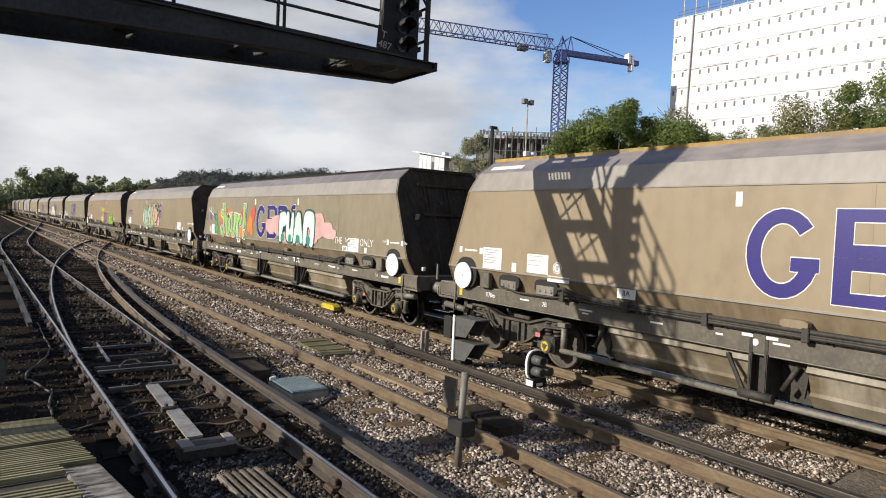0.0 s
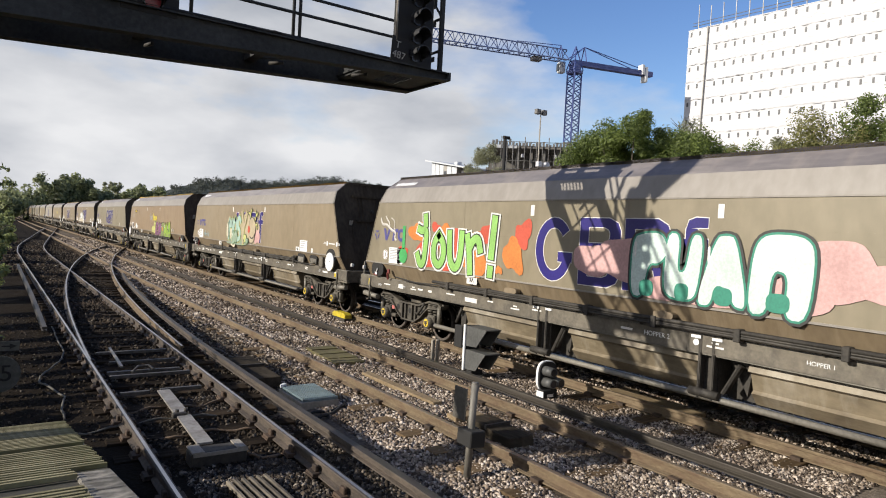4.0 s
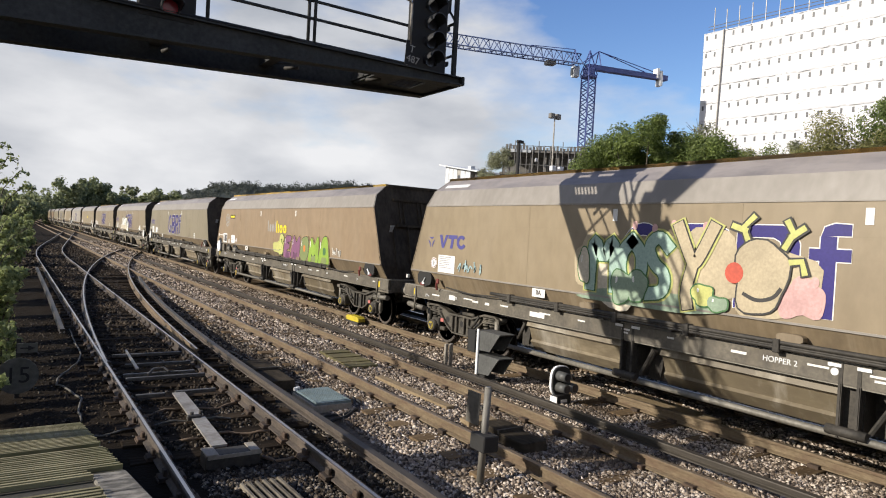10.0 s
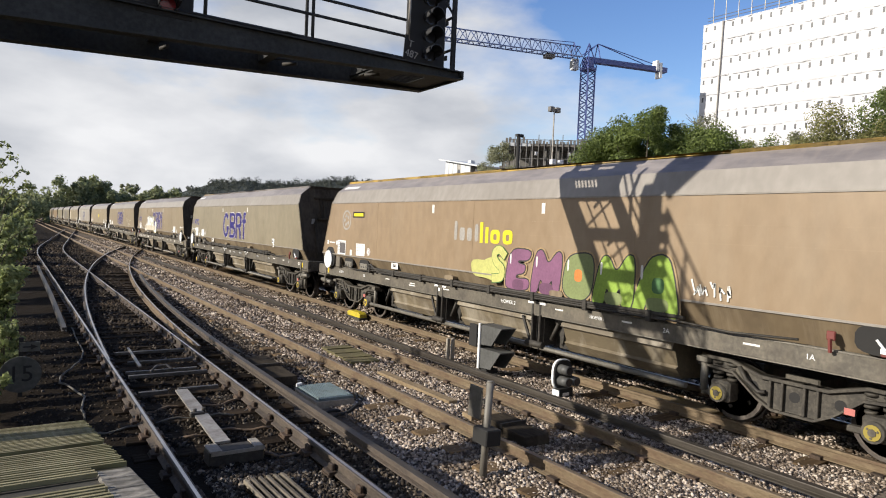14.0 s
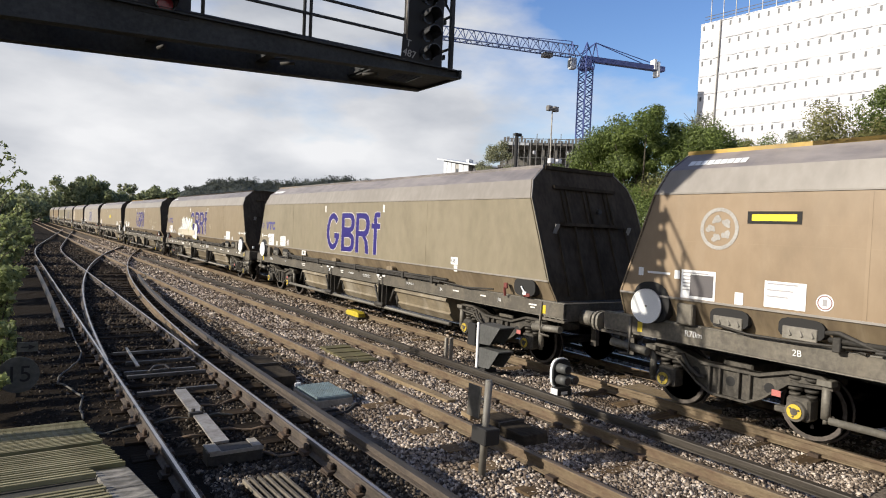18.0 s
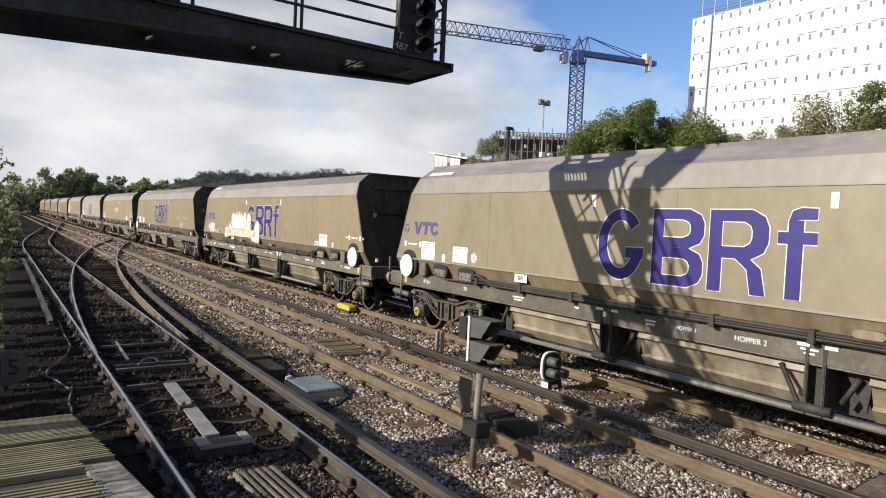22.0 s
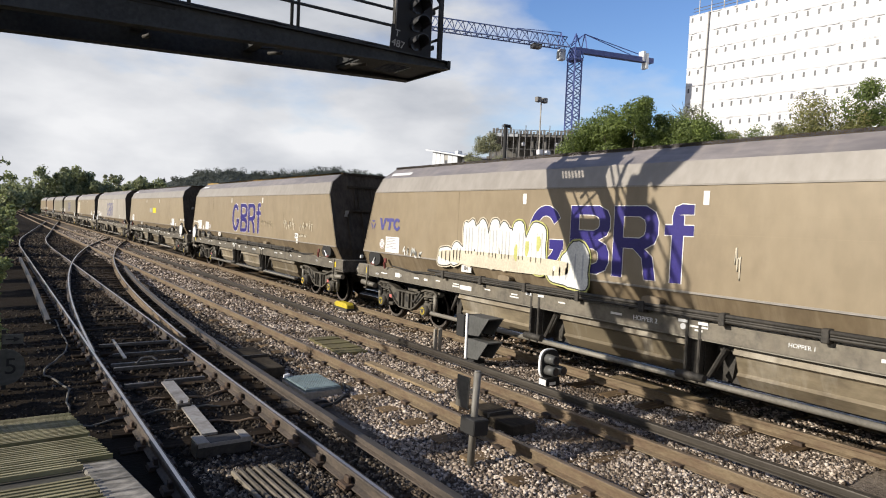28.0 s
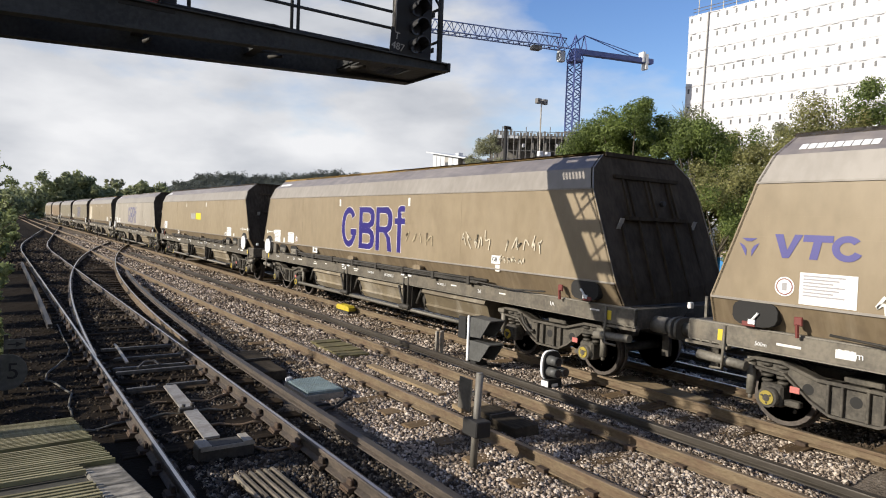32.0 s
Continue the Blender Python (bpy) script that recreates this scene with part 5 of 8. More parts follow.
GLYPHS = {
    "j": [[(0.1, 1), (0.35, 0.95), (0.75, 0.98), (0.66, 0.5), (0.55, 0.08), (0.25, 0.02), (0.02, 0.3)], [(0.62, 1.34), (0.66, 1.12)]],
    "o": [[(0.5, 0.95), (0.12, 0.72), (0.1, 0.25), (0.5, 0.04), (0.88, 0.28), (0.88, 0.72), (0.5, 0.95)]],
    "u": [[(0.08, 1), (0.1, 0.3), (0.4, 0.04), (0.72, 0.12), (0.9, 0.45), (0.95, 1)]],
    "r": [[(0.12, 0.98), (0.28, 0.5), (0.34, 0)], [(0.25, 0.62), (0.5, 0.9), (0.85, 0.95), (0.98, 0.62)]],
    "!": [[(0.62, 1.3), (0.45, 0.42)], [(0.42, 0.14), (0.40, 0.0)]],
    "m": [[(0.0, 0.0), (0.06, 0.98), (0.5, 0.42), (0.92, 0.98), (1.0, 0.0)]],
    "s": [[(0.92, 0.80), (0.55, 1.0), (0.12, 0.82), (0.35, 0.52), (0.85, 0.36), (0.80, 0.05), (0.20, 0.0)]],
    "y": [[(0.0, 1.05), (0.42, 0.48), (0.55, 0.46), (1.0, 1.05)], [(0.48, 0.5), (0.28, 0.0), (0.36, -0.22)]],
}


def stroke(fc, name, pts, wide, mat, lift, label=""):
    """A flat band of paint along a line of points."""
    bm, n = B(), len(pts)
    x, f = fc.side(lift), 1 if fc.e < 0 else -1
    rows = []
    for k, (py, pz) in enumerate(pts):
        (ay, az), (by, bz) = pts[max(0, k - 1)], pts[min(n - 1, k + 1)]
        dy, dz = by - ay, bz - az
        l = math.hypot(dy, dz) or 1
        dy, dz = dy / l, dz / l
        push = -0.35 * wide if k == 0 else 0.35 * wide if k == n - 1 else 0.0
        rows.append([bm.verts.new((x, f * (py + push * dy + s * dz * wide / 2), pz + push * dz - s * dy * wide / 2)) for s in (-1, 1)])
    for a, b in zip(rows, rows[1:]):
        bm.faces.new((a[0], a[1], b[1], b[0]))
    return part(name, bm, mat, fc.w, label)


def tag(fc, glyphs, y, z, w, h, thick, fill, edge=None, halo=None, gap=0.18, lift=0.008, seed=1, lean=0.0, border=0.05):
    """A row of sprayed strokes with an outline and a halo round them."""
    rng = random.Random(seed)
    for j, g in enumerate(glyphs):
        top = h * rng.uniform(0.92, 1.08)
        for q, way in enumerate(GLYPHS[g]):
            pts = soft_line([(y - px * w - lean * pz * h, z + pz * top) for px, pz in way])
            up = 0.0003 * (3 * j + q)
            if halo:
                stroke(fc, "graffiti_halo", pts, thick + border * 2.6, halo, lift + up)
            if edge:
                stroke(fc, "graffiti_outline", pts, thick + border, edge, lift + 0.0055 + up)
            stroke(fc, "graffiti_stroke", pts, thick, fill[j % len(fill)] if isinstance(fill, (list, tuple)) else fill, lift + 0.011 + up, "sprayed graffiti stroke" if edge else "")
        y -= w * (1 + gap)


def scribble(fc, y, z, w, h, n, mat, thick, seed):
    """A row of quick sprayed flicks that cannot be read, each a crooked line of its own."""
    rng = random.Random(seed)
    for k in range(n):
        c = y - w * (k + 0.5) / n
        pts = [(c + rng.uniform(-0.6, 0.6) * w / n, z + h * rng.uniform(0.0, 0.25))]
        for q in range(rng.choice((2, 3, 3, 4))):
            pts.append((c + rng.uniform(-0.75, 0.75) * w / n, z + h * (rng.uniform(0.6, 1.1) if q % 2 == 0 else rng.uniform(0.0, 0.5))))
        stroke(fc, "scrawl", soft_line(pts), thick, mat, 0.012 + 0.0003 * k, "thin sprayed scribble" if k == 0 else "")


def scrawl(fc, y, z, w, h, seed, mat, thick=0.018, n=11):
    """A thin sprayed scribble, as a band that zigzags along."""
    rng = random.Random(seed)
    p, q, turns, m = rng.uniform(0, 6.28), rng.uniform(0, 6.28), n * 0.42, n * 6
    up = []
    for k in range(m + 1):
        u = k / m
        swell = 0.55 + 0.45 * math.sin(9.0 * u + q)
        up.append((y + w / 2 - w * u + 0.075 * w * math.cos(6.28 * turns * u + p), z + h / 2 * swell * math.sin(6.28 * turns * u * 1.03 + q) + 0.12 * h * math.sin(4 * u + p)))
    bm = B()
    x = fc.side(0.003)
    bent(bm, [(x, v[0] if fc.e < 0 else -v[0], v[1]) for v in up], thick / 2, 4)
    for v in bm.verts:
        v.co.x = x + (v.co.x - x) * 0.10
    return part("scrawl", bm, mat, fc.w, "thin sprayed scribble")


def ribbon(fc, way, wide, mat):
    """A soft sprayed band along a line of points."""
    pts, x = soft_line(way), fc.side(0.006)
    bm = B()
    bent(bm, [(x, p[0] if fc.e < 0 else -p[0], p[1]) for p in pts], wide / 2, 6)
    for v in bm.verts:
        v.co.x = x + (v.co.x - x) * 0.06
    return part("spray_smoke", bm, mat, fc.w, "sprayed white smoke ribbon")


def soft_line(pts):
    for _ in range(2):
        out = [pts[0]]
        for (ax, az), (bx, bz) in zip(pts, pts[1:]):
            out += [(0.75 * ax + 0.25 * bx, 0.75 * az + 0.25 * bz), (0.25 * ax + 0.75 * bx, 0.25 * az + 0.75 * bz)]
        pts = out + [pts[-1]]
    return pts


def common(fc, near_disc, far, code=True):
    """Markings that most wagons share."""
    if near_disc:
        brake_scale(fc, -7.42)
        fc.rect("data_panel", -6.12, 1.75, 0.11, 0.16, WHITE)
        panel(fc, -5.45, 1.86, 0.58, 0.36, 4)
        fc.rect("code_panel", -4.98, 1.745, 0.26, 0.15, WHITE, "white country code panel")
        fc.text("code_letters", "GB", 0.12, -4.98, 1.745, INK, 0.004)
        fc.text("brake_letters", "OFF", 0.085, -7.03, 2.02, WHITE)
        fc.text("brake_letters", "ON", 0.085, -7.97, 2.02, WHITE)
    elif code:
        fc.rect("code_panel", -5.10, 1.86, 0.26, 0.16, WHITE, "white country code panel")
        fc.text("code_letters", "GB", 0.12, -5.07, 1.86, INK, 0.004)
        fc.rect("data_panel", -5.16, 1.70, 0.13, 0.13, LABEL)
        fc.text("hopper_letters", "HOPPER 3", 0.075, 0.05, 1.19, WHITE, 0, 1.376)
    fc.text("hopper_letters", "HOPPER 1", 0.075, -3.2, 1.19, WHITE, 0, 1.376)
    fc.text("hopper_letters", "HOPPER 2", 0.10, -0.9, 1.19, WHITE, 0, 1.376)
    fc.text("class_letters", "1A", 0.10, -6.62, 1.19, WHITE, 0, 1.376)
    fc.text("class_letters", "2A", 0.10, -4.55, 1.19, WHITE, 0, 1.376)
    fc.rect("class_panel", 3.55, 1.58, 0.34, 0.16, LABEL, "pale lettered class panel", -0.02)
    fc.text("class_letters", "IIA", 0.12, 3.55, 1.58, INK, -0.016)
    if far == "disc":
        brake_scale(fc, 7.42)
        panel(fc, 6.68, 1.90, 0.54, 0.40, 6)
        fc.rect("data_panel", 6.06, 1.78, 0.12, 0.16, WHITE)
        panel(fc, 5.46, 1.885, 0.52, 0.33, 3)
        round_sign(fc, 4.98, 1.85)
        fc.text("rate_letters", "R70m", 0.12, 6.75, 1.19, WHITE, 0, 1.376)
        fc.text("hopper_letters", "2B", 0.11, 5.3, 1.19, WHITE, 0, 1.376)
    elif far == "lever":
        round_sign(fc, 7.06, 1.90, 0.12)
        panel(fc, 6.56, 1.90, 0.64, 0.38, 7)
        fc.text("rate_letters", "R70m", 0.12, 6.3, 1.19, WHITE, 0, 1.376)
        fc.text("rate_letters", "500m", 0.07, 7.35, 1.13, WHITE, 0, 1.376)
    # running number on the top break, as bars
    bm = B()
    f = 1 if fc.e < 0 else -1
    for v0, v1 in [(6.2 + 0.1 * k, 6.285 + 0.1 * k) for k in range(9)]:
        z0, z1 = Z_BREAK + 0.06, Z_BREAK + 0.13
        x0, x1 = 1.30 - 0.34 * 0.06 / 0.27, 1.30 - 0.34 * 0.13 / 0.27
        a = [(fc.e * (x0 + 0.008), f * v0, z0 + 0.006), (fc.e * (x1 + 0.008), f * v0, z1 + 0.006), (fc.e * (x1 + 0.008), f * v1, z1 + 0.006), (fc.e * (x0 + 0.008), f * v1, z0 + 0.006)]
        plate(bm, a, 0.004)
        bmesh.ops.recalc_face_normals(bm, faces=bm.faces[:])
    part("number_bar", bm, WHITE, fc.w, "white plain bars in place of the running number")


def sill_print(fc, seed):
    """Unreadable stencilled lines along the solebar, as plain bars."""
    rng = random.Random(seed)
    y = -7.6
    while y < 7.6:
        if abs(y) > 0.6 and min(abs(y - q) for q in (-6.62, -4.55, -3.2, -0.9, 5.3, 6.4, 7.35)) > 0.42:
            for r in range(rng.choice((1, 1, 2))):
                w, z = rng.uniform(0.10, 0.32), 1.215 - 0.05 * r
                bm = B()
                x = fc.e * 1.3745
                box(bm, x - 0.0015, x + 0.0015, (y if fc.e < 0 else -y) - w / 2, (y if fc.e < 0 else -y) + w / 2, z - 0.013, z + 0.013)
                part("stencil_bar", bm, LABEL, fc.w)
        y += rng.uniform(0.55, 1.5)


# wagon just passing the camera at the start
fc = Face(0)
common(fc, True, "disc")
logo(fc, BLUE, 0, 0.0, 1.03, 0.25)
panel(fc, 4.95, 1.66, 0.5, 0.1, 1, LABEL)

# wagon with the green, orange and pink sprayed pieces
fc = Face(1)
common(fc, True, "lever")
logo(fc, BLUE, 0, 0.0, 1.03, 0.25)
owner_mark(fc, 7.52, False)
for j, way in enumerate((((7.34, 2.80), (7.30, 2.68), (7.20, 2.62), (7.05, 2.64), (6.95, 2.58), (6.80, 2.50), (6.66, 2.48), (6.60, 2.40), (6.66, 2.32), (6.56, 2.26)), ((7.10, 2.84), (7.02, 2.74), (6.94, 2.70), (6.90, 2.60)), ((6.84, 2.80), (6.72, 2.76), (6.66, 2.66), (6.70, 2.56), (6.64, 2.50)))):
    ribbon(fc, way, 0.075 - 0.02 * j, SPRAY_SMOKE)
for j, (y, z, rx, rz, m) in enumerate(((6.3, 1.95, 0.22, 0.20, SPRAY_RED), (5.65, 2.5, 0.30, 0.22, SPRAY_ORANGE), (5.2, 2.05, 0.45, 0.26, SPRAY_RED), (4.9, 2.62, 0.16, 0.10, SPRAY_RED), (4.55, 2.55, 0.20, 0.15, SPRAY_ORANGE), (4.1, 2.2, 0.35, 0.38, SPRAY_RED), (3.5, 2.1, 0.40, 0.40, SPRAY_ORANGE), (3.15, 2.5, 0.25, 0.2, SPRAY_RED), (2.05, 2.56, 0.22, 0.24, SPRAY_RED), (2.3, 2.15, 0.26, 0.32, SPRAY_ORANGE), (4.6, 1.85, 0.5, 0.14, SPRAY_RED), (2.7, 1.85, 0.1, 0.08, SPRAY_ORANGE))):
    fc.flat("spray_patch", blob(y, z, rx, rz, 40 + j, 0.28), m, "sprayed red and orange patch", 0.0007 * j)
tag(fc, "jour!", 5.58, 1.74, 0.50, 0.78, 0.17, SPRAY_GREEN, SPRAY_BLACK, SPRAY_WHITE, 0.22, 0.010, 70, -0.03, 0.05)
fc.flat("spray_flask", oval(6.22, 1.92, 0.18, 0.18, 18) , SPRAY_FLASK, "sprayed green round flask shape", 0.006)
fc.rect("spray_flask", 6.22, 2.35, 0.12, 0.54, SPRAY_FLASK, "", 0.006)
for j, (y, z, rx, rz) in enumerate(((0.35, 2.2, 0.40, 0.26), (-0.3, 2.25, 0.5, 0.34), (-3.3, 2.28, 0.45, 0.38), (-3.95, 2.18, 0.38, 0.22), (-2.9, 2.05, 0.5, 0.3), (-1.4, 1.88, 0.9, 0.18), (-4.3, 2.1, 0.16, 0.14))):
    fc.flat("spray_cloud", blob(y, z, rx, rz, 90 + j, 0.10), SPRAY_PINK, "sprayed pink cloud", 0.0090 + 0.0006 * j)
for j, (kd, y, w, h) in enumerate((("r", -0.72, 0.62, 0.98), ("u", -1.32, 0.56, 0.92), ("a", -1.95, 0.66, 0.94), ("n", -2.68, 0.74, 1.02))):
    piece(fc, kd, y, 2.20, w, h, SPRAY_PALEMINT, SPRAY_TEAL, SPRAY_BLACK, None, 0.030, 0.0145, 110 + j, 0.10)
    fc.flat("spray_shade", soft([(y - p * w * 0.2, 1.86 + q * 0.12) for p, q in FORMS["o"]]), SPRAY_TEAL, "", 0.0225)
scribble(fc, -4.95, 1.90, 0.55, 0.17, 4, SPRAY_WHITE, 0.024, 8)
for text, y in (("THE", -4.60), ("ONLY", -6.15)):
    fc.text("sprayed_word", text, 0.25, y, 1.94, SPRAY_WHITE)

# wagon with the pale green, grey and sand-coloured piece
fc = Face(2)
common(fc, True, "lever")
logo(fc, BLUE, 0, 0.0, 1.03, 0.25)
owner_mark(fc, 7.2, False)
for j, (y, z, rx, rz, m) in enumerate(((2.35, 2.2, 0.32, 0.42, SPRAY_SAND), (1.75, 2.0, 0.5, 0.42, SPRAY_CREAM), (0.9, 2.2, 0.75, 0.52, SPRAY_SAND), (0.1, 2.25, 0.5, 0.52, SPRAY_SAND), (-0.75, 2.15, 0.50, 0.48, SPRAY_SAND), (-1.15, 1.98, 0.26, 0.26, SPRAY_PINK), (1.2, 1.72, 1.3, 0.12, SPRAY_SAGE))):
    fc.flat("spray_ground", blob(y, z, rx, rz, 230 + j, 0.22), m, "sprayed sand-coloured ground", 0.0045 + 0.0005 * j)
tag(fc, "mo", 2.28, 1.84, 0.52, 0.86, 0.21, SPRAY_MINT, SPRAY_DARKGREEN, SPRAY_LIME, 0.10, 0.010, 140, 0.0, 0.036)
tag(fc, "s", 1.20, 1.82, 0.46, 0.88, 0.19, SPRAY_MINT, SPRAY_DARKGREEN, SPRAY_LIME, 0.10, 0.013, 141, 0.0, 0.036)
tag(fc, "y", 0.62, 1.92, 0.56, 0.86, 0.17, SPRAY_SAND, SPRAY_BLACK, SPRAY_LIME, 0.10, 0.016, 142, 0.0, 0.036)
for j, (y, z, rx, rz, m) in enumerate(((1.62, 1.88, 0.20, 0.24, SPRAY_SAGE), (1.30, 1.92, 0.18, 0.22, SPRAY_SAGE), (2.42, 2.15, 0.12, 0.28, SPRAY_CREAM), (0.18, 1.90, 0.16, 0.14, SPRAY_LIME), (-0.05, 1.80, 0.14, 0.10, SPRAY_SAGE))):
    bubble(fc, y, z, rx, rz, 150 + j, m, SPRAY_DARKGREEN, None, None, 0.022, 0.026)
# rounded tan form with a red spot and two small branches over it
fc.flat("spray_round", grow(blob(-0.62, 2.22, 0.36, 0.44, 151, 0.14), 0.025), SPRAY_BLACK, "", 0.028)
fc.flat("spray_round", blob(-0.62, 2.22, 0.36, 0.44, 151, 0.14), SPRAY_SAND, "sprayed sand-coloured rounded form", 0.030)
fc.flat("spray_round", oval(-0.27, 2.24, 0.13, 0.14, 18), SPRAY_RED, "sprayed red spot", 0.033)
for j, way in enumerate((((-0.46, 2.62), (-0.36, 2.84), (-0.50, 2.98)), ((-0.40, 2.80), (-0.22, 2.86)), ((-0.92, 2.60), (-1.02, 2.78), (-0.94, 2.92)), ((-1.0, 2.74), (-1.14, 2.84)), ((-0.98, 2.42), (-1.14, 2.44), (-1.18, 2.30)))):
    stroke(fc, "spray_branch", way, 0.13, SPRAY_BLACK, 0.024 + 0.0004 * j)
    stroke(fc, "spray_branch", way, 0.075, SPRAY_LIME, 0.029 + 0.0004 * j)
stroke(fc, "spray_line", soft_line([(-0.42, 1.98), (-0.60, 1.90), (-0.82, 1.96), (-0.90, 2.08)]), 0.05, SPRAY_BLACK, 0.034)
for j, (y, z) in enumerate(((1.42, 2.84), (1.05, 2.80), (0.72, 2.86), (0.2, 2.84), (-1.30, 2.2), (-1.34, 1.9))):
    fc.flat("spray_dot", oval(y, z, 0.05, 0.07, 12), SPRAY_PINK, "", 0.012)
scribble(fc, 6.10, 1.76, 0.80, 0.24, 6, SPRAY_CYAN, 0.028, 10)

# wagon with the grey and yellow two-part mark and the purple and green piece
fc = Face(3)
common(fc, False, "disc", False)
for j, (y, w, h) in enumerate(((0.90, 0.11, 0.42), (0.66, 0.19, 0.28), (0.40, 0.17, 0.28), (0.15, 0.12, 0.36))):
    fc.flat("livery_shape", oval(y, 2.46 + (h - 0.28) / 2, w / 2, h / 2, 12, 0.5), GREYVINYL, "grey bar of the worn operator's mark")
for j, (y, w, h) in enumerate(((-0.02, 0.10, 0.42), (-0.20, 0.10, 0.32), (-0.47, 0.30, 0.28), (-0.86, 0.30, 0.28))):
    z = 2.44 + (h - 0.28) / 2
    if w > 0.2:
        fc.ring("livery_shape", oval(y, z, w / 2, h / 2, 14, 0.6), oval(y, z - 0.01, w / 5.5, h / 4.5, 14, 0.6), LIVERY_YELLOW, "yellow shape of the operator's mark")
    else:
        fc.rect("livery_shape", y, z, w, h, LIVERY_YELLOW, "yellow bar of the operator's mark")
fc.rect("owner_panel", 5.65, 2.845, 0.70, 0.16, BLACK, "black owner's panel with a yellow bar")
fc.rect("owner_panel", 5.65, 2.845, 0.58, 0.085, LIVERY_YELLOW, "", 0.003)
fc.ring("works_emblem", oval(6.40, 2.69, 0.285, 0.285, 28), oval(6.40, 2.69, 0.235, 0.235, 28), GREYVINYL, "worn grey round emblem")
for a in range(5):
    fc.flat("works_emblem", blob(6.40 + 0.13 * math.cos(1.26 * a), 2.69 + 0.13 * math.sin(1.26 * a), 0.06, 0.05, 60 + a, 0.3), GREYVINYL)
fc.rect("data_panel", 6.62, 1.89, 0.36, 0.30, INK, "dark printed data panel", 0.003)
fc.flat("spray_ground", blob(-0.35, 1.80, 0.55, 0.24, 172, 0.2), SPRAY_LIME, "", 0.004)
for j, (kd, y, w, h, m, hole) in enumerate((("e", -1.25, 0.66, 0.80, SPRAY_PURPLE, None), ("m", -2.02, 0.74, 0.80, SPRAY_PURPLE, None), ("o", -2.80, 0.68, 0.80, SPRAY_GREYGREEN, SPRAY_ORANGE), ("m", -3.58, 0.76, 0.84, SPRAY_LEAF, None), ("a", -4.42, 0.84, 0.90, SPRAY_LEAF, SPRAY_DARKGREEN))):
    piece(fc, kd, y, 1.86 - 0.01 * j, w, h, m, SPRAY_BLACK, SPRAY_TAN, hole, 0.024, 0.010, 180 + j, 0.14)
    fc.flat("spray_shade", soft([(y - p * w * 0.24, 1.56 + q * 0.10) for p, q in FORMS["o"]]), SPRAY_GREYGREEN if j > 1 else SPRAY_PLUM, "", 0.0185 + 0.0003 * j)
scribble(fc, -4.98, 1.74, 0.62, 0.26, 6, SPRAY_WHITE, 0.026, 12)
tag(fc, "s", -0.42, 1.62, 0.42, 0.62, 0.16, SPRAY_LIME, SPRAY_DARKGREEN, None, 0.1, 0.009, 13, 0.0, 0.03)

fc = Face(4)
common(fc, False, "disc")
logo(fc, BLUE, 0, 0.0, 1.03, 0.25)
owner_mark(fc, 7.62, False)

# wagon with the white bubble piece over the mark
fc = Face(5)
common(fc, True, "lever")
logo(fc, BLUE, 0, 0.0, 1.03, 0.25)
owner_mark(fc, 7.54, False)
for j, (y, z, rx, rz) in enumerate(((4.25, 1.78, 0.30, 0.20), (3.85, 1.86, 0.22, 0.22), (3.45, 2.15, 0.20, 0.46), (3.05, 2.15, 0.20, 0.46), (2.68, 2.12, 0.20, 0.46), (2.30, 2.12, 0.20, 0.44), (1.92, 2.12, 0.22, 0.42), (1.45, 2.12, 0.26, 0.44), (0.85, 1.72, 0.30, 0.18), (0.50, 1.86, 0.34, 0.36))):
    bubble(fc, y, z, rx, rz, 210 + j, SPRAY_WHITE, SPRAY_BLACK, SPRAY_LIME if j > 5 else SPRAY_CREAM, None, 0.022, 0.010)
    for q in (-0.5, 0.0, 0.5):
        fc.flat("spray_streak", soft([(y + q * rx - a * 0.018, z + b * rz * 0.6) for a, b in FORMS["i"]], 1), SPRAY_GREY, "", 0.018)
fc.flat("spray_ground", blob(2.5, 1.80, 1.9, 0.16, 221, 0.06, 30, 0.6), SPRAY_CREAM, "sprayed cream base", 0.018)
for j in range(3):
    fc.flat("spray_touch", blob(2.0 - 0.3 * j, 2.0 + 0.1 * j, 0.05, 0.14, 225 + j), SPRAY_LIME, "", 0.020)
scribble(fc, 6.08, 1.66, 0.88, 0.24, 6, SPRAY_WHITE, 0.034, 14)
scrawl(fc, -2.35, 2.12, 0.08, 0.45, 15, SPRAY_CREAM, 0.02, 5)

fc = Face(6)
common(fc, False, "disc")
logo(fc, BLUE, 0, 0.0, 1.03, 0.25)
scribble(fc, -1.75, 2.02, 1.15, 0.36, 5, SPRAY_SAND, 0.026, 20)
scribble(fc, -3.95, 2.04, 0.95, 0.34, 5, SPRAY_CREAM, 0.026, 21)
scribble(fc, -5.40, 2.04, 1.0, 0.30, 6, SPRAY_CREAM, 0.026, 22)
scribble(fc, -5.20, 1.82, 0.75, 0.14, 7, SPRAY_CREAM, 0.020, 27)

fc = Face(7)
common(fc, True, "lever")
fc.rect("livery_shape", -0.45, 2.44, 0.9, 0.30, LIVERY_YELLOW, "yellow block of the operator's mark")
fc.rect("livery_shape", 0.5, 2.44, 0.8, 0.26, GREYVINYL, "grey block of the operator's mark")
for k in range(8, 14):
    fc = Face(k)
    common(fc, k % 2 == 1, "disc" if k % 2 == 0 else "lever")
    if k in (8, 10):
        logo(fc, PALEBLUE, 0, 0.0, 1.03, 0.25)
    if k == 9:
        fc.rect("spray_block", 5.9, 2.35, 1.5, 1.2, SPRAY_CREAM, "pale rolled block of paint", 0.004)


for k in range(8):
    sill_print(Face(k), 70 + k)


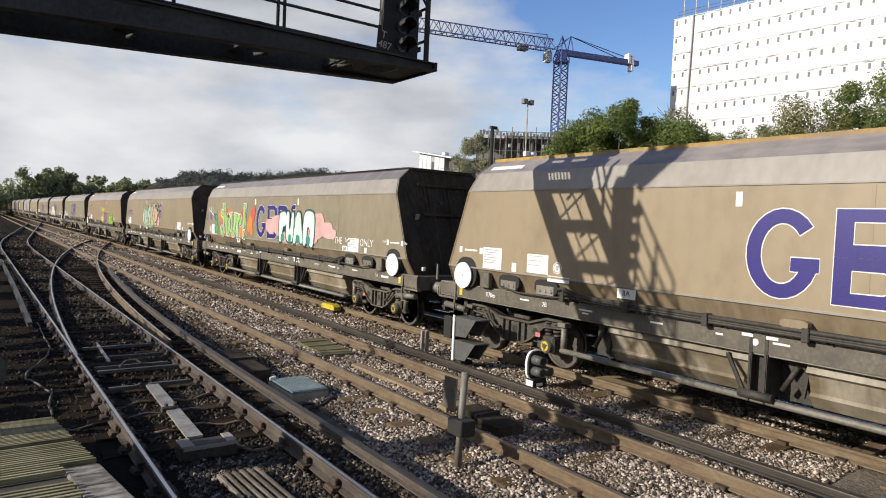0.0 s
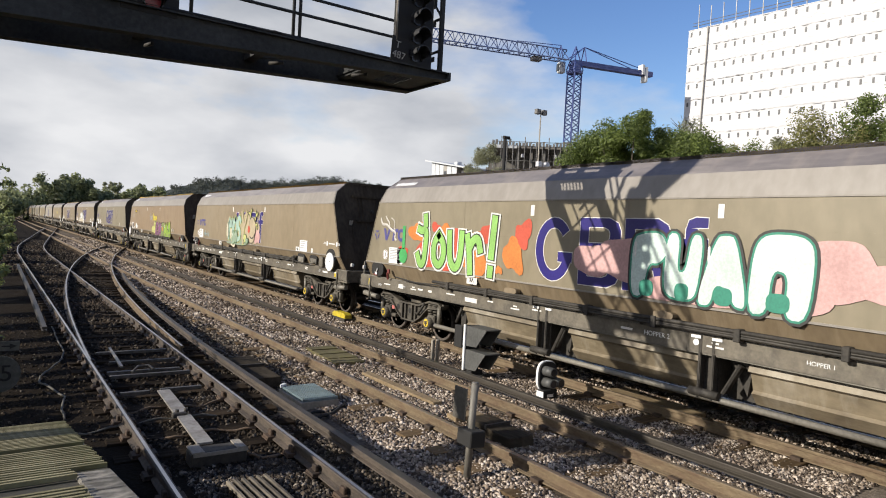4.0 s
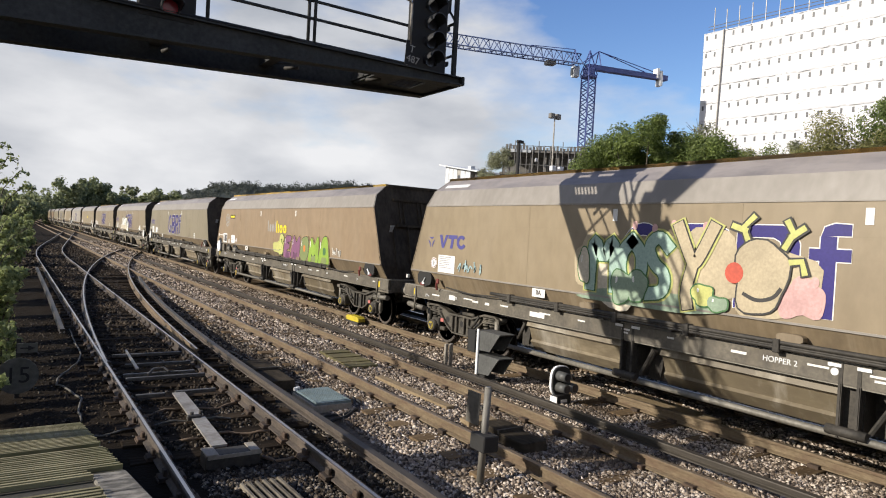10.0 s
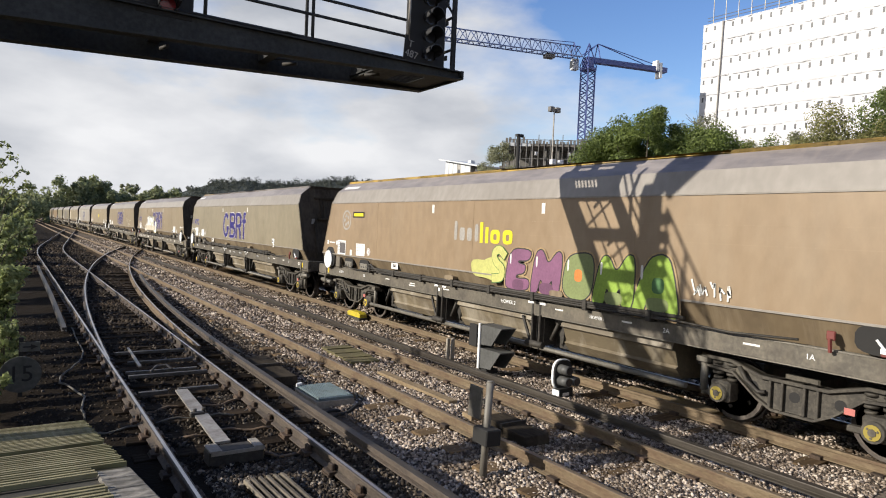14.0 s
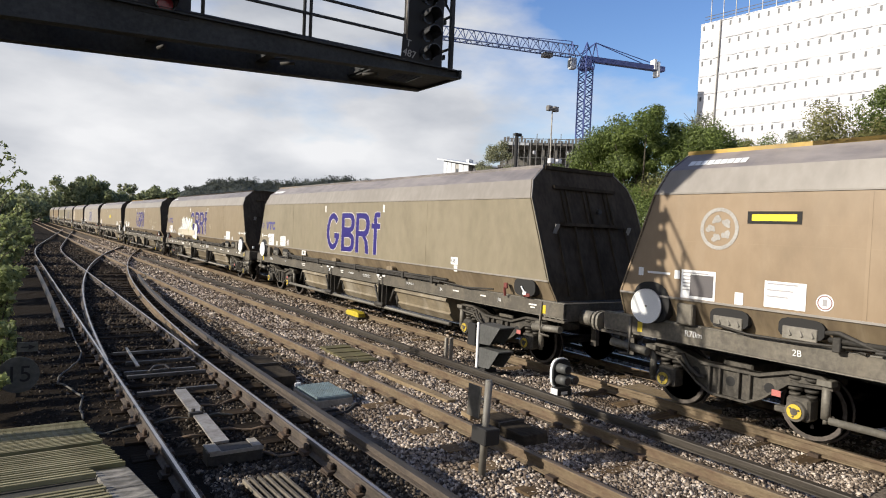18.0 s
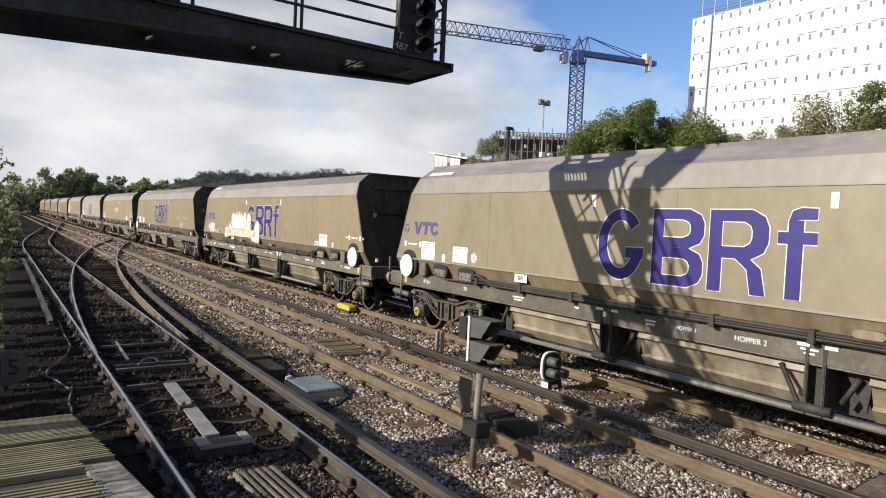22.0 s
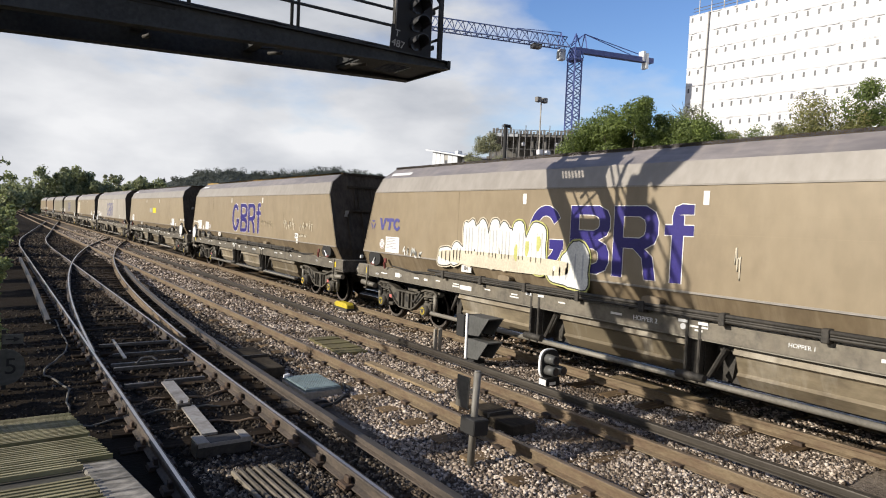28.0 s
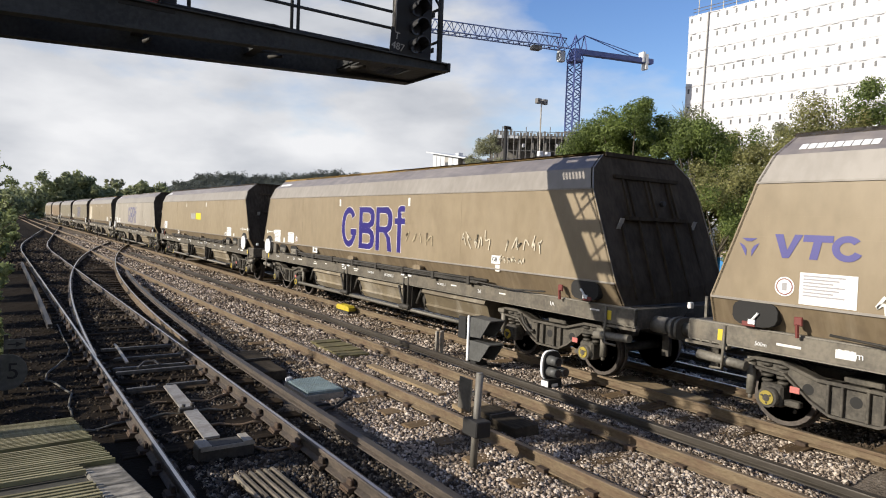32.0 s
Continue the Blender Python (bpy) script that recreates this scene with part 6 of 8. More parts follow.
def motions():
    """The train rolls past; its wheels turn with it."""
    stops = [32.0 * j / 32 for j in range(33)]
    for w, y0, e in WAGONS:
        turn = 0 if e < 0 else 180
        walk(w, [(t, pose(TC, y0 - travel(t), 0, 0, 0, turn)) for t in stops])
    fine = [32.0 * j / 192 for j in range(193)]
    for w, y0, e in WAGONS[:8]:
        for ws in [c for c in w.children if c.name.startswith("wheelset")]:
            yy = ws.location.y
            walk(ws, [(t, pose(0, yy, 0.45, -e * math.degrees(travel(t) / WHEEL_R))) for t in fine])

# ---------------------------------------------------------------- signal gantry
GY0, GY1, GTIP = 8.49, 9.65, 5.80
# the gantry is drawn to a round size and then drawn in towards the platform end by a twentieth
GANTRY_SIZE = Matrix.Translation(EYE) @ Matrix.Scale(0.954, 4) @ Matrix.Translation(-Vector(EYE))


def build_gantry():
    g = thing("signal_gantry", GANTRY_SIZE, "dark cantilever signal gantry with a railed walkway over the tracks", "signal gantry")
    LEFT = -4.6

    def low(x):
        return 4.90 - 0.05 * (GTIP - x)

    for y, top in ((GY0, 4.99), (GY1, 5.24)):
        bm = B()
        slab(bm, [(LEFT, top), (GTIP, top), (GTIP, low(GTIP)), (LEFT, low(LEFT))], "y", y - 0.012, y + 0.012)
        part("girder", bm, GANTRY, g, "tapering dark steel girder")
        bm = B()
        box(bm, LEFT, GTIP, y - 0.07, y + 0.07, top, top + 0.02)
        part("top_flange", bm, GANTRY, g)
        bm = B()
        slab(bm, [(LEFT, low(LEFT) - 0.02), (GTIP, low(GTIP) - 0.02), (GTIP, low(GTIP)), (LEFT, low(LEFT))], "y", y - 0.09, y + 0.09)
        part("bottom_flange", bm, GANTRY, g)
    # plated floor by the end signal, with one open grating
    bm = B()
    box(bm, 4.45, GTIP - 0.02, GY0 + 0.012, 8.85, 4.915, 4.94)
    box(bm, 4.45, GTIP - 0.02, 9.38, GY1 - 0.012, 4.915, 4.94)
    box(bm, 4.45, 4.98, 8.85, 9.38, 4.915, 4.94)
    box(bm, 5.38, GTIP - 0.02, 8.85, 9.38, 4.915, 4.94)
    part("signal_platform", bm, GANTRY, g, "dark plated floor behind the signal")
    for k in range(6):
        bm = B()
        y = 8.92 + 0.08 * k
        box(bm, 4.97, 5.39, y - 0.012, y + 0.012, 4.917, 4.938)
        part("grating_bar", bm, GANTRY, g)
    for y in (8.92, 9.22):
        bm = B()
        tube(bm, (LEFT, y, 4.99), (4.5, y, 4.99), 0.022, 6)
        part("conduit", bm, GANTRY, g)
    # open bays between the girders, each with a deep cross beam and a brace
    for k in range(6):
        x = 4.55 - 1.51 * k
        bm = B()
        box(bm, x - 0.07, x + 0.07, GY0 + 0.012, GY1 - 0.012, 4.88, 5.05)
        part("cross_beam", bm, GANTRY, g)
        for a, b in ((-0.07, -1.44),):
            bm = B()
            tube(bm, (x + a, GY0 + 0.02, 4.95), (x + b, GY1 - 0.02, 4.95), 0.022, 5)
            part("wind_brace", bm, GANTRY, g)
    bm = B()
    box(bm, GTIP - 0.02, GTIP + 0.02, GY0 - 0.09, GY1 + 0.09, 4.88, 5.01)
    part("end_plate", bm, GANTRY, g)
    bm = B()
    bent(bm, [(LEFT, GY0 - 0.02, 5.02), (1.0, GY0 - 0.02, 5.035), (2.9, GY0 - 0.02, 5.035), (3.0, GY0 - 0.02, 5.05), (3.3, GY0 - 0.03, 5.015), (4.2, GY0 - 0.02, 5.02), (4.45, GY0 - 0.02, 5.045), (4.7, GY0 - 0.02, 5.0)], 0.018)
    part("cable", bm, BLACK, g)
    for x, d in ((4.55, 0.30), (3.25, 0.25), (1.55, 0.05)):
        bm = B()
        tube(bm, (x - d * 0.5, GY0 + 0.50, low(x) - 0.02), (x + 0.03, GY0 + 0.35, low(x) - 0.01), 0.026, 8)
        part("conduit_end", bm, DARK, g)
    # handrails
    for y in (GY0,):
        for z in (5.045, 5.37, 5.61):
            bm = B()
            tube(bm, (LEFT, y, z), (4.80, y, z), 0.022, 8)
            part("handrail", bm, GANTRY, g)
        for x in (3.26, 3.35, 1.94, 0.62, -0.5, -2.0):
            bm = B()
            tube(bm, (x, y, 4.99), (x, y, 6.08), 0.024, 8)
            part("rail_post", bm, GANTRY, g)
    bm = B()
    bent(bm, [(4.84, GY0 - 0.03, 5.33), (4.84, GY0 - 0.03, 5.93), (4.81, GY0 - 0.03, 5.97), (4.3, GY0 - 0.03, 6.06)], 0.02)
    part("rail_hoop", bm, GALV, g, "pale rail hoop beside the signal")
    bm = B()
    slab(bm, [(9.64, 6.15), (9.45, 6.15), (8.98, 5.02), (9.17, 5.02)], "x", 5.57, 5.60)
    part("cage_board", bm, GANTRY, g, "dark slanting board at the back of the signal cage")
    for z, h in ((5.22, 0.035), (5.76, 0.03), (6.12, 0.10)):
        bm = B()
        box(bm, 5.605, 5.63, 8.60, 9.62, z - h, z + h)
        part("cage_rail", bm, GANTRY, g)
    for y in (GY0, GY1):
        bm = B()
        box(bm, 5.63, 5.69, y - 0.03, y + 0.03, 4.98, 6.9)
        part("corner_post", bm, GANTRY, g)
    for z in (5.34, 5.84, 6.3, 6.7):
        bm = B()
        tube(bm, (5.66, GY0, z), (5.66, GY1, z), 0.022, 8)
        part("end_rail", bm, GANTRY, g)
    for sgn in (1, -1):
        bm = B()
        za, zb = (5.84, 7.2) if sgn > 0 else (7.2, 5.84)
        tube(bm, (5.66, GY0, za), (5.66, GY1, zb), 0.018, 6)
        part("end_brace", bm, GANTRY, g)
    # raised cage rails and a slanting junction indicator by the inner signal
    for z, x0, x1 in ((6.46, -1.96, 0.68), (6.06, -1.96, 0.60)):
        bm = B()
        tube(bm, (x0, GY0, z), (x1, GY0, z), 0.026, 8)
        part("cage_top_rail", bm, GANTRY, g)
    for x in (0.66, -0.71, -1.96):
        bm = B()
        tube(bm, (x, GY0, 4.99), (x, GY0, 6.46), 0.026, 8)
        part("cage_post", bm, GANTRY, g)
    for z in (5.9, 6.29):
        bm = B()
        tube(bm, (-1.96, GY0, z), (-1.96, GY0 + 0.66, z), 0.024, 8)
        part("cage_end_rail", bm, GANTRY, g)
    bm = B()
    slab(bm, [(1.80, 6.62), (0.40, 6.72), (-1.05, 7.92), (-0.62, 8.40), (1.0, 7.30), (1.80, 7.20)], "y", GY0 + 0.02, GY0 + 0.06)
    part("junction_indicator", bm, BLACK, g, "black slanting junction indicator board")
    bm = B()
    box(bm, -4.2, -3.7, 8.8, 9.3, -0.8, 4.95)
    part("gantry_column", bm, GANTRY, g)


def signal_head(x, y, z, lens, label):
    s = thing("colour_light_signal", GANTRY_SIZE @ pose(x, y, z), label, "railway signal", "signals on the gantry")
    bm = B()
    box(bm, -0.33, 0.33, -0.05, 0.05, 0.0, 1.75, 0.02)
    part("backboard", bm, BLACK, s, "matt black backboard")
    bm = B()
    box(bm, -0.17, 0.17, 0.05, 0.24, 0.05, 1.55, 0.02)
    part("housing", bm, BLACK, s)
    bm = B()
    box(bm, -0.335, -0.325, -0.06, -0.045, 0.35, 1.70)
    part("edge_strip", bm, WHITE, s)
    for k in range(4):
        zz = 0.16 + 0.275 * k
        bm = B()
        tube(bm, (0.03, -0.065, zz), (0.03, -0.049, zz), 0.09, 20)
        part("lens", bm, REDLENS if k == 0 and lens else LENS, s, "red lens" if k == 0 and lens else "")
        bm = B()
        ang = [radians(-35 + 250 * j / 14) for j in range(15)]
        o = [(0.118 * math.cos(a) + 0.03, zz + 0.118 * math.sin(a)) for a in ang]
        i = [(0.106 * math.cos(a) + 0.03, zz + 0.106 * math.sin(a)) for a in ang]
        slab(bm, o + i[::-1], "y", -0.30, -0.05)
        for v in bm.verts:
            if v.co.y < -0.2 and v.co.z < zz:
                v.co.y = -0.12
        part("hood", bm, HOODM, s, "long black lens hood")
    return s


build_gantry()
head_a = signal_head(5.17, 8.52, 5.0, False, "black four-aspect colour light signal with long hoods")
words("plate_text", "T", 0.15, pose(-0.30, -0.078, 0.26, 90, 8), GREYVINYL, head_a)
words("plate_text", "487", 0.15, pose(-0.28, -0.078, 0.11, 90, 8), GREYVINYL, head_a)
bm = B()
box(bm, -0.42, -0.12, -0.074, -0.062, 0.0, 0.36, 0, pose(0, 0, 0, 0, 4))
part("number_plate", bm, BLACK, head_a, "black plate with white signal letters")
head_b = signal_head(1.47, 8.52, 4.92, True, "black colour light signal with a red lens at its foot")

# ---------------------------------------------------------------- platform ramp


def ramp_z(y):
    return 0.12 + 0.172 * (8.47 - y)


def build_platform():
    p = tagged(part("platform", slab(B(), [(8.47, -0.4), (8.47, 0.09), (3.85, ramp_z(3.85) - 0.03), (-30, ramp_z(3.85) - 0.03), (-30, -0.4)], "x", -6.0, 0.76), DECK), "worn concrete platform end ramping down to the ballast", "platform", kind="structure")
    y = 8.40
    k = 0
    while y > 2.6:
        wide = 0.045
        skip = 6.30 < y < 6.55 or 4.55 < y < 4.95 or y < 3.4
        if not skip:
            bm = B()
            edge = 0.74 if y > 5.2 else 0.52
            box(bm, -3.2, edge, -wide / 2, wide / 2, -0.012, 0.020)
            o = part("plank_rib", bm, RIBBED, p)
            o.matrix_basis = pose(0.012 * math.sin(k * 2.1), y, ramp_z(y), -9.76)
        y -= 0.092
        k += 1
    for j in range(8):
        y = 5.0 - 0.36 * j
        bm = B()
        box(bm, 0.53, 0.765, -0.172, 0.172, -0.16, -0.008, 0.012)
        o = part("edge_stone", bm, EDGE, p, "white-painted edge stone, worn")
        o.matrix_basis = pose(0.0, y, ramp_z(max(y, 3.85)), -9.76 if y > 3.85 else 0)


build_platform()

# ---------------------------------------------------------------- lineside things


def hooded_signal():
    s = thing("ground_signal", pose(7.42, 9.72, -0.10), "black two-lamp ground signal with deep box hoods and a white edge", "ground signal")
    bm = B()
    box(bm, -0.05, 0.03, 0.10, 0.34, 0.44, 0.86, 0.01)
    part("back_box", bm, BLACK, s)
    bm = B()
    box(bm, -0.035, 0.0, 0.02, 0.075, 0.04, 0.90, 0.006)
    part("white_edge", bm, WHITE, s, "white-painted front edge strip")
    bm = B()
    box(bm, 0.0, 0.34, 0.03, 0.09, 0.04, 0.88, 0.008)
    part("face_plate", bm, BLACK, s)
    for z in (0.06, 0.50):
        bm = B()
        for x in (0.005, 0.345):
            slab(bm, [(0.03, z), (0.03, z + 0.36), (-0.58, z + 0.37), (-0.30, z + 0.02)], "x", x - 0.008, x + 0.008)
        box(bm, 0.0, 0.35, -0.58, 0.03, z + 0.355, z + 0.375)
        part("box_hood", bm, HOODGREY, s, "deep sheet-steel hood")
        bm = B()
        tube(bm, (0.175, 0.03, z + 0.2), (0.175, 0.0, z + 0.2), 0.10, 18)
        part("lens", bm, LENS, s)
    bm = B()
    box(bm, 0.02, 0.30, -0.16, 0.10, -0.14, 0.05, 0.01)
    box(bm, -0.02, 0.50, -0.34, -0.20, -0.14, -0.02, 0.01)
    part("mounting", bm, BLACK, s)


def barrel_signal():
    s = thing("ground_signal", pose(7.68, 7.90, -0.17), "small black position light ground signal with a white rim", "ground signal")
    bm = B()
    slab(bm, oval(0.10, 0.36, 0.20, 0.24, 22, 0.7), "y", -0.02, 0.03)
    part("face_plate", bm, BLACK, s)
    bm = B()
    ring_slab(bm, oval(0.10, 0.36, 0.215, 0.255, 22, 0.7), oval(0.10, 0.36, 0.175, 0.215, 22, 0.7), "y", 0.005, 0.05)
    part("white_rim", bm, WHITE, s, "white rim of the face plate")
    for x, z in ((0.02, 0.46), (0.02, 0.27), (0.20, 0.27)):
        bm = B()
        tube(bm, (x, -0.02, z), (x, -0.24, z), 0.082, 16, 0.078)
        part("barrel", bm, HOODGREY, s, "round lamp barrel")
        bm = B()
        tube(bm, (x, -0.235, z), (x, -0.243, z), 0.062, 14)
        part("lens", bm, LENS, s)
    bm = B()
    box(bm, -0.06, 0.26, -0.10, 0.06, -0.05, 0.14, 0.01)
    part("base_box", bm, BLACK, s)
    bm = B()
    box(bm, -0.08, -0.065, -0.11, 0.05, -0.03, 0.12)
    part("number_plate", bm, WHITE, s, "plain white plate")
    bm = B()
    box(bm, 0.02, 0.16, -0.106, -0.10, 0.02, 0.07)
    part("plate_bar", bm, LABEL, s)


def near_post():
    s = thing("marker_post", pose(4.44, 5.68, -0.25, 0, 2.5, 0), "grey steel tube post with a dark plate beside the track", "post")
    bm = B()
    tube(bm, (0, 0, 0), (0, 0, 1.10), 0.042, 16)
    tube(bm, (0, 0, 1.10), (0, 0, 1.115), 0.044, 16, 0.03)
    part("tube", bm, POSTM, s)
    bm = B()
    box(bm, -0.055, -0.042, 0.06, 0.30, 0.66, 1.02, 0.004)
    box(bm, -0.05, 0.0, 0.02, 0.08, 0.85, 0.89)
    part("plate", bm, SIGNBACK, s, "dark plate seen edge on")
    bm = B()
    box(bm, -0.12, 0.09, -0.16, 0.10, 0.42, 0.60, 0.012)
    part("clamp_box", bm, BLACK, s, "black clamp box")


def chequer_cover():
    s = thing("chamber_cover", pose(4.13, 9.42, -0.05), "blue-grey ribbed cover on a pale concrete chamber", "cover")
    bm = B()
    box(bm, -0.30, 0.31, -0.47, 0.46, -0.25, -0.062, 0.01)
    part("chamber", bm, PALECONC, s, "pale concrete chamber rim")
    bm = B()
    box(bm, -0.275, 0.30, -0.45, 0.44, -0.064, -0.022, 0.004)
    lid = part("lid", bm, COVERM, s)
    for k in range(17):
        bm = B()
        x = -0.25 + 0.52 * k / 16
        box(bm, x - 0.008, x + 0.008, -0.42, 0.41, -0.023, -0.012)
        part("rib", bm, COVERM, lid)
    for x, y in ((-0.27, 0.40), (-0.22, 0.44)):
        bm = B()
        slab(bm, blob(x, y, 0.03, 0.03, 3, 0.3, 10), "z", -0.03, 0.02)
        part("white_chip", bm, WHITE, s)


def dark_box(name, x, y, w, l, h, z, label, cat):
    s = thing(name, pose(x, y, z), label, cat)
    bm = B()
    slab(bm, [(-l / 2, 0), (l / 2, 0), (l / 2 - 0.02, h), (0.05, h), (0.0, h * 0.82), (-l / 2 + 0.03, h * 0.78)], "x", -w / 2, w / 2)
    bmesh.ops.bevel(bm, geom=bm.edges[:], offset=0.008, segments=1, affect="EDGES")
    part("case", bm, TIMBERDARK, s)
    bm = B()
    box(bm, -w / 2 - 0.01, w / 2 + 0.01, 0.02, 0.06, h * 0.7, h + 0.012)
    part("strap", bm, DARK, s)
    return s


def slide_bar():
    s = thing("point_lock_bar", pose(0, 0, 0), "pale galvanised bar and black stretcher box between the near rails", "point machine")
    for y0, y1, x0, x1 in ((7.55, 8.75, 2.08, 2.12), (8.85, 10.15, 2.12, 2.16)):
        bm = B()
        slab(bm, [(x0 - 0.09, y0), (x0 + 0.09, y0), (x1 + 0.085, y1), (x1 - 0.085, y1)], "z", -0.055, -0.03)
        part("bar", bm, GALV, s, "pale galvanised bar")
    bm = B()
    box(bm, 1.98, 2.16, 8.72, 8.80, -0.06, 0.0, 0.01)
    tube(bm, (2.05, 8.80, -0.03), (2.05, 8.80, 0.03), 0.025, 8)
    tube(bm, (2.17, 8.84, -0.03), (2.17, 8.84, 0.03), 0.025, 8)
    part("joint", bm, DARK, s)
    bm = B()
    box(bm, 1.84, 2.45, 7.18, 7.42, -0.19, -0.02, 0.015)
    part("box", bm, DARK, s)
    for x, w in ((1.91, 0.13), (2.38, 0.10)):
        bm = B()
        box(bm, x - w / 2, x + w / 2, 7.16, 7.44, -0.018, -0.004)
        part("cap_plate", bm, PALECONC, s)
    bm = B()
    box(bm, 1.86, 2.45, 7.165, 7.178, -0.06, -0.02)
    part("front_strip", bm, PALECONC, s)
    for y, x0, x1 in ((10.30, 1.60, 2.0), (10.34, 2.15, 2.75), (11.45, 1.62, 2.85), (11.75, 1.62, 2.75), (12.55, 1.75, 2.85), (13.5, 1.66, 2.9)):
        bm = B()
        box(bm, x0, x1, y - 0.035, y + 0.035, -0.11, -0.055, 0.006)
        part("stretcher_rod", bm, DULLSTEEL, s, "dull steel stretcher rod")
    bm = B()
    slab(bm, [(1.86, 12.1), (1.91, 12.1), (1.96, 13.9), (1.92, 13.9)], "z", -0.07, -0.045)
    part("link", bm, GALV, s)
    bm = B()
    bent(bm, [(1.95, 11.5, -0.04), (2.08, 11.75, 0.0), (2.25, 11.8, 0.0), (2.3, 11.6, -0.03)], 0.022)
    part("crank", bm, DULLSTEEL, s)


def slatted_guard():
    s = thing("slatted_board", pose(2.25, 5.98, -0.15, 0, 0, 2), "pale slatted board lying between the near rails", "board")
    for k in range(6):
        bm = B()
        box(bm, -0.215 + 0.078 * k, -0.175 + 0.078 * k, -0.60, 0.55, 0.0, 0.045, 0.008)
        part("slat", bm, SLATM, s)
    for y in (-0.35, 0.35):
        bm = B()
        box(bm, -0.23, 0.23, y - 0.05, y + 0.05, -0.03, 0.0)
        part("batten", bm, SLEEPER, s)


def loose_cable(pts, r, mat, label):
    bm = B()
    out = []
    for a, b in zip(pts, pts[1:]):
        for k in range(4):
            t = k / 4
            out.append((a[0] + (b[0] - a[0]) * t, a[1] + (b[1] - a[1]) * t, ballast_top(a[0], a[1]) + 0.03 + 0.02 * math.sin(k * 1.7 + a[1])))
    out.append((pts[-1][0], pts[-1][1], ballast_top(*pts[-1]) + 0.03))
    bent(bm, out, r, 6)
    tagged(part("cable", bm, mat), label, "cable", "cables on the ballast")


hooded_signal()
barrel_signal()
near_post()
chequer_cover()
dark_box("junction_box", 3.87, 11.3, 0.46, 1.7, 0.20, -0.22, "dark weathered junction box between the tracks", "junction box")
dark_box("track_magnet", 5.62, 6.55, 0.40, 0.95, 0.16, -0.16, "black warning magnet between the middle rails", "track magnet")
slide_bar()
slatted_guard()

# twin stub posts
s = thing("stub_post", pose(7.56, 10.95, -0.15), "pair of short pale posts in the ballast", "post")
for d, m in ((-0.06, PALECONC), (0.06, GALV)):
    bm = B()
    box(bm, d - 0.035, d + 0.035, -0.03, 0.03, -0.05, 0.46, 0.008)
    part("stub", bm, m, s)

# yellow lubricator by the train's near rail
s = thing("rail_lubricator", pose(8.43, 17.05, -0.12), "bright yellow rail-side box beside the train", "lubricator")
bm = B()
slab(bm, [(-0.42, 0.03), (0.42, 0.03), (0.42, 0.13), (0.30, 0.18), (-0.30, 0.18), (-0.42, 0.13)], "x", -0.13, 0.10)
bmesh.ops.bevel(bm, geom=bm.edges[:], offset=0.012, segments=1, affect="EDGES")
part("case", bm, BRIGHTYELLOW, s)
bm = B()
box(bm, -0.16, 0.12, -0.46, 0.46, -0.08, 0.035, 0.008)
part("foot_plate", bm, DARK, s, "black iron foot plate")

# buff board between the train's rails
s = thing("plank", pose(9.05, 6.7, -0.09, 0, 0, -6), "buff timber board between the rails under the train", "plank")
bm = B()
box(bm, -0.24, 0.24, -0.85, 0.85, -0.06, 0.03, 0.01)
part("board", bm, BUFFBOARD, s)

# mossy boards between the middle rails
for x, y, w, l, a, m in ((5.95, 12.95, 0.62, 0.30, 3, MOSSBOARD), (5.93, 12.5, 0.66, 0.38, 1, MOSSBOARD), (5.90, 12.03, 0.66, 0.40, 0, MOSSBOARD), (5.86, 11.56, 0.64, 0.38, -2, MOSSBOARD), (5.74, 9.35, 0.17, 2.3, 1, BUFFBOARD), (5.78, 7.5, 0.5, 0.26, -4, BUFFBOARD)):
    s = thing("plank", pose(x, y, -0.135, 0, 0, a), "weathered timber board lying between the middle rails", "plank", "boards between the middle rails")
    bm = B()
    box(bm, -w / 2, w / 2, -l / 2, l / 2, -0.05, 0.02, 0.008)
    part("board", bm, m, s)

loose_cable([(1.22, 17.6), (1.2, 15.8), (1.2, 14.2), (1.06, 13.3), (0.73, 12.4), (0.68, 11.9), (0.96, 10.9), (0.86, 10.2), (0.86, 9.7)], 0.016, CABLEGREY, "pale kinked cable on the dark cess")
loose_cable([(4.72, 9.5), (4.66, 9.1), (4.32, 8.7), (3.80, 8.35)], 0.025, BLACK, "black hose curving round a chamber cover")
loose_cable([(3.60, 8.62), (4.0, 8.66), (4.45, 8.78), (4.72, 9.5)], 0.02, BLACK, "black hose curving round a chamber cover")
loose_cable([(4.1, 12.4), (4.0, 13.6), (3.7, 15.0), (3.5, 17.0)], 0.02, CABLEGREY, "pale cable leaving a junction box")
loose_cable([(7.6, 19.4), (7.75, 19.9), (8.0, 20.2), (8.2, 20.0), (8.2, 19.5)], 0.03, BLACK, "black looped hose beside the train")
loose_cable([(0.9, 8.9), (1.4, 9.0), (1.9, 9.1), (2.6, 9.0), (2.95, 9.2)], 0.014, CABLEGREY, "thin wire across the near track")
loose_cable([(1.6, 9.6), (2.0, 9.75), (2.5, 9.55), (2.9, 9.7)], 0.018, CABLERUST, "rust-coloured cable across the near track")
loose_cable([(1.55, 8.4), (1.9, 8.2), (2.4, 8.35), (2.9, 8.2)], 0.018, CABLERUST, "rust-coloured cable across the near track")
loose_cable([(2.5, 7.3), (2.75, 7.1), (2.95, 7.25)], 0.02, CABLERUST, "rust-coloured cable beside the stretcher box")

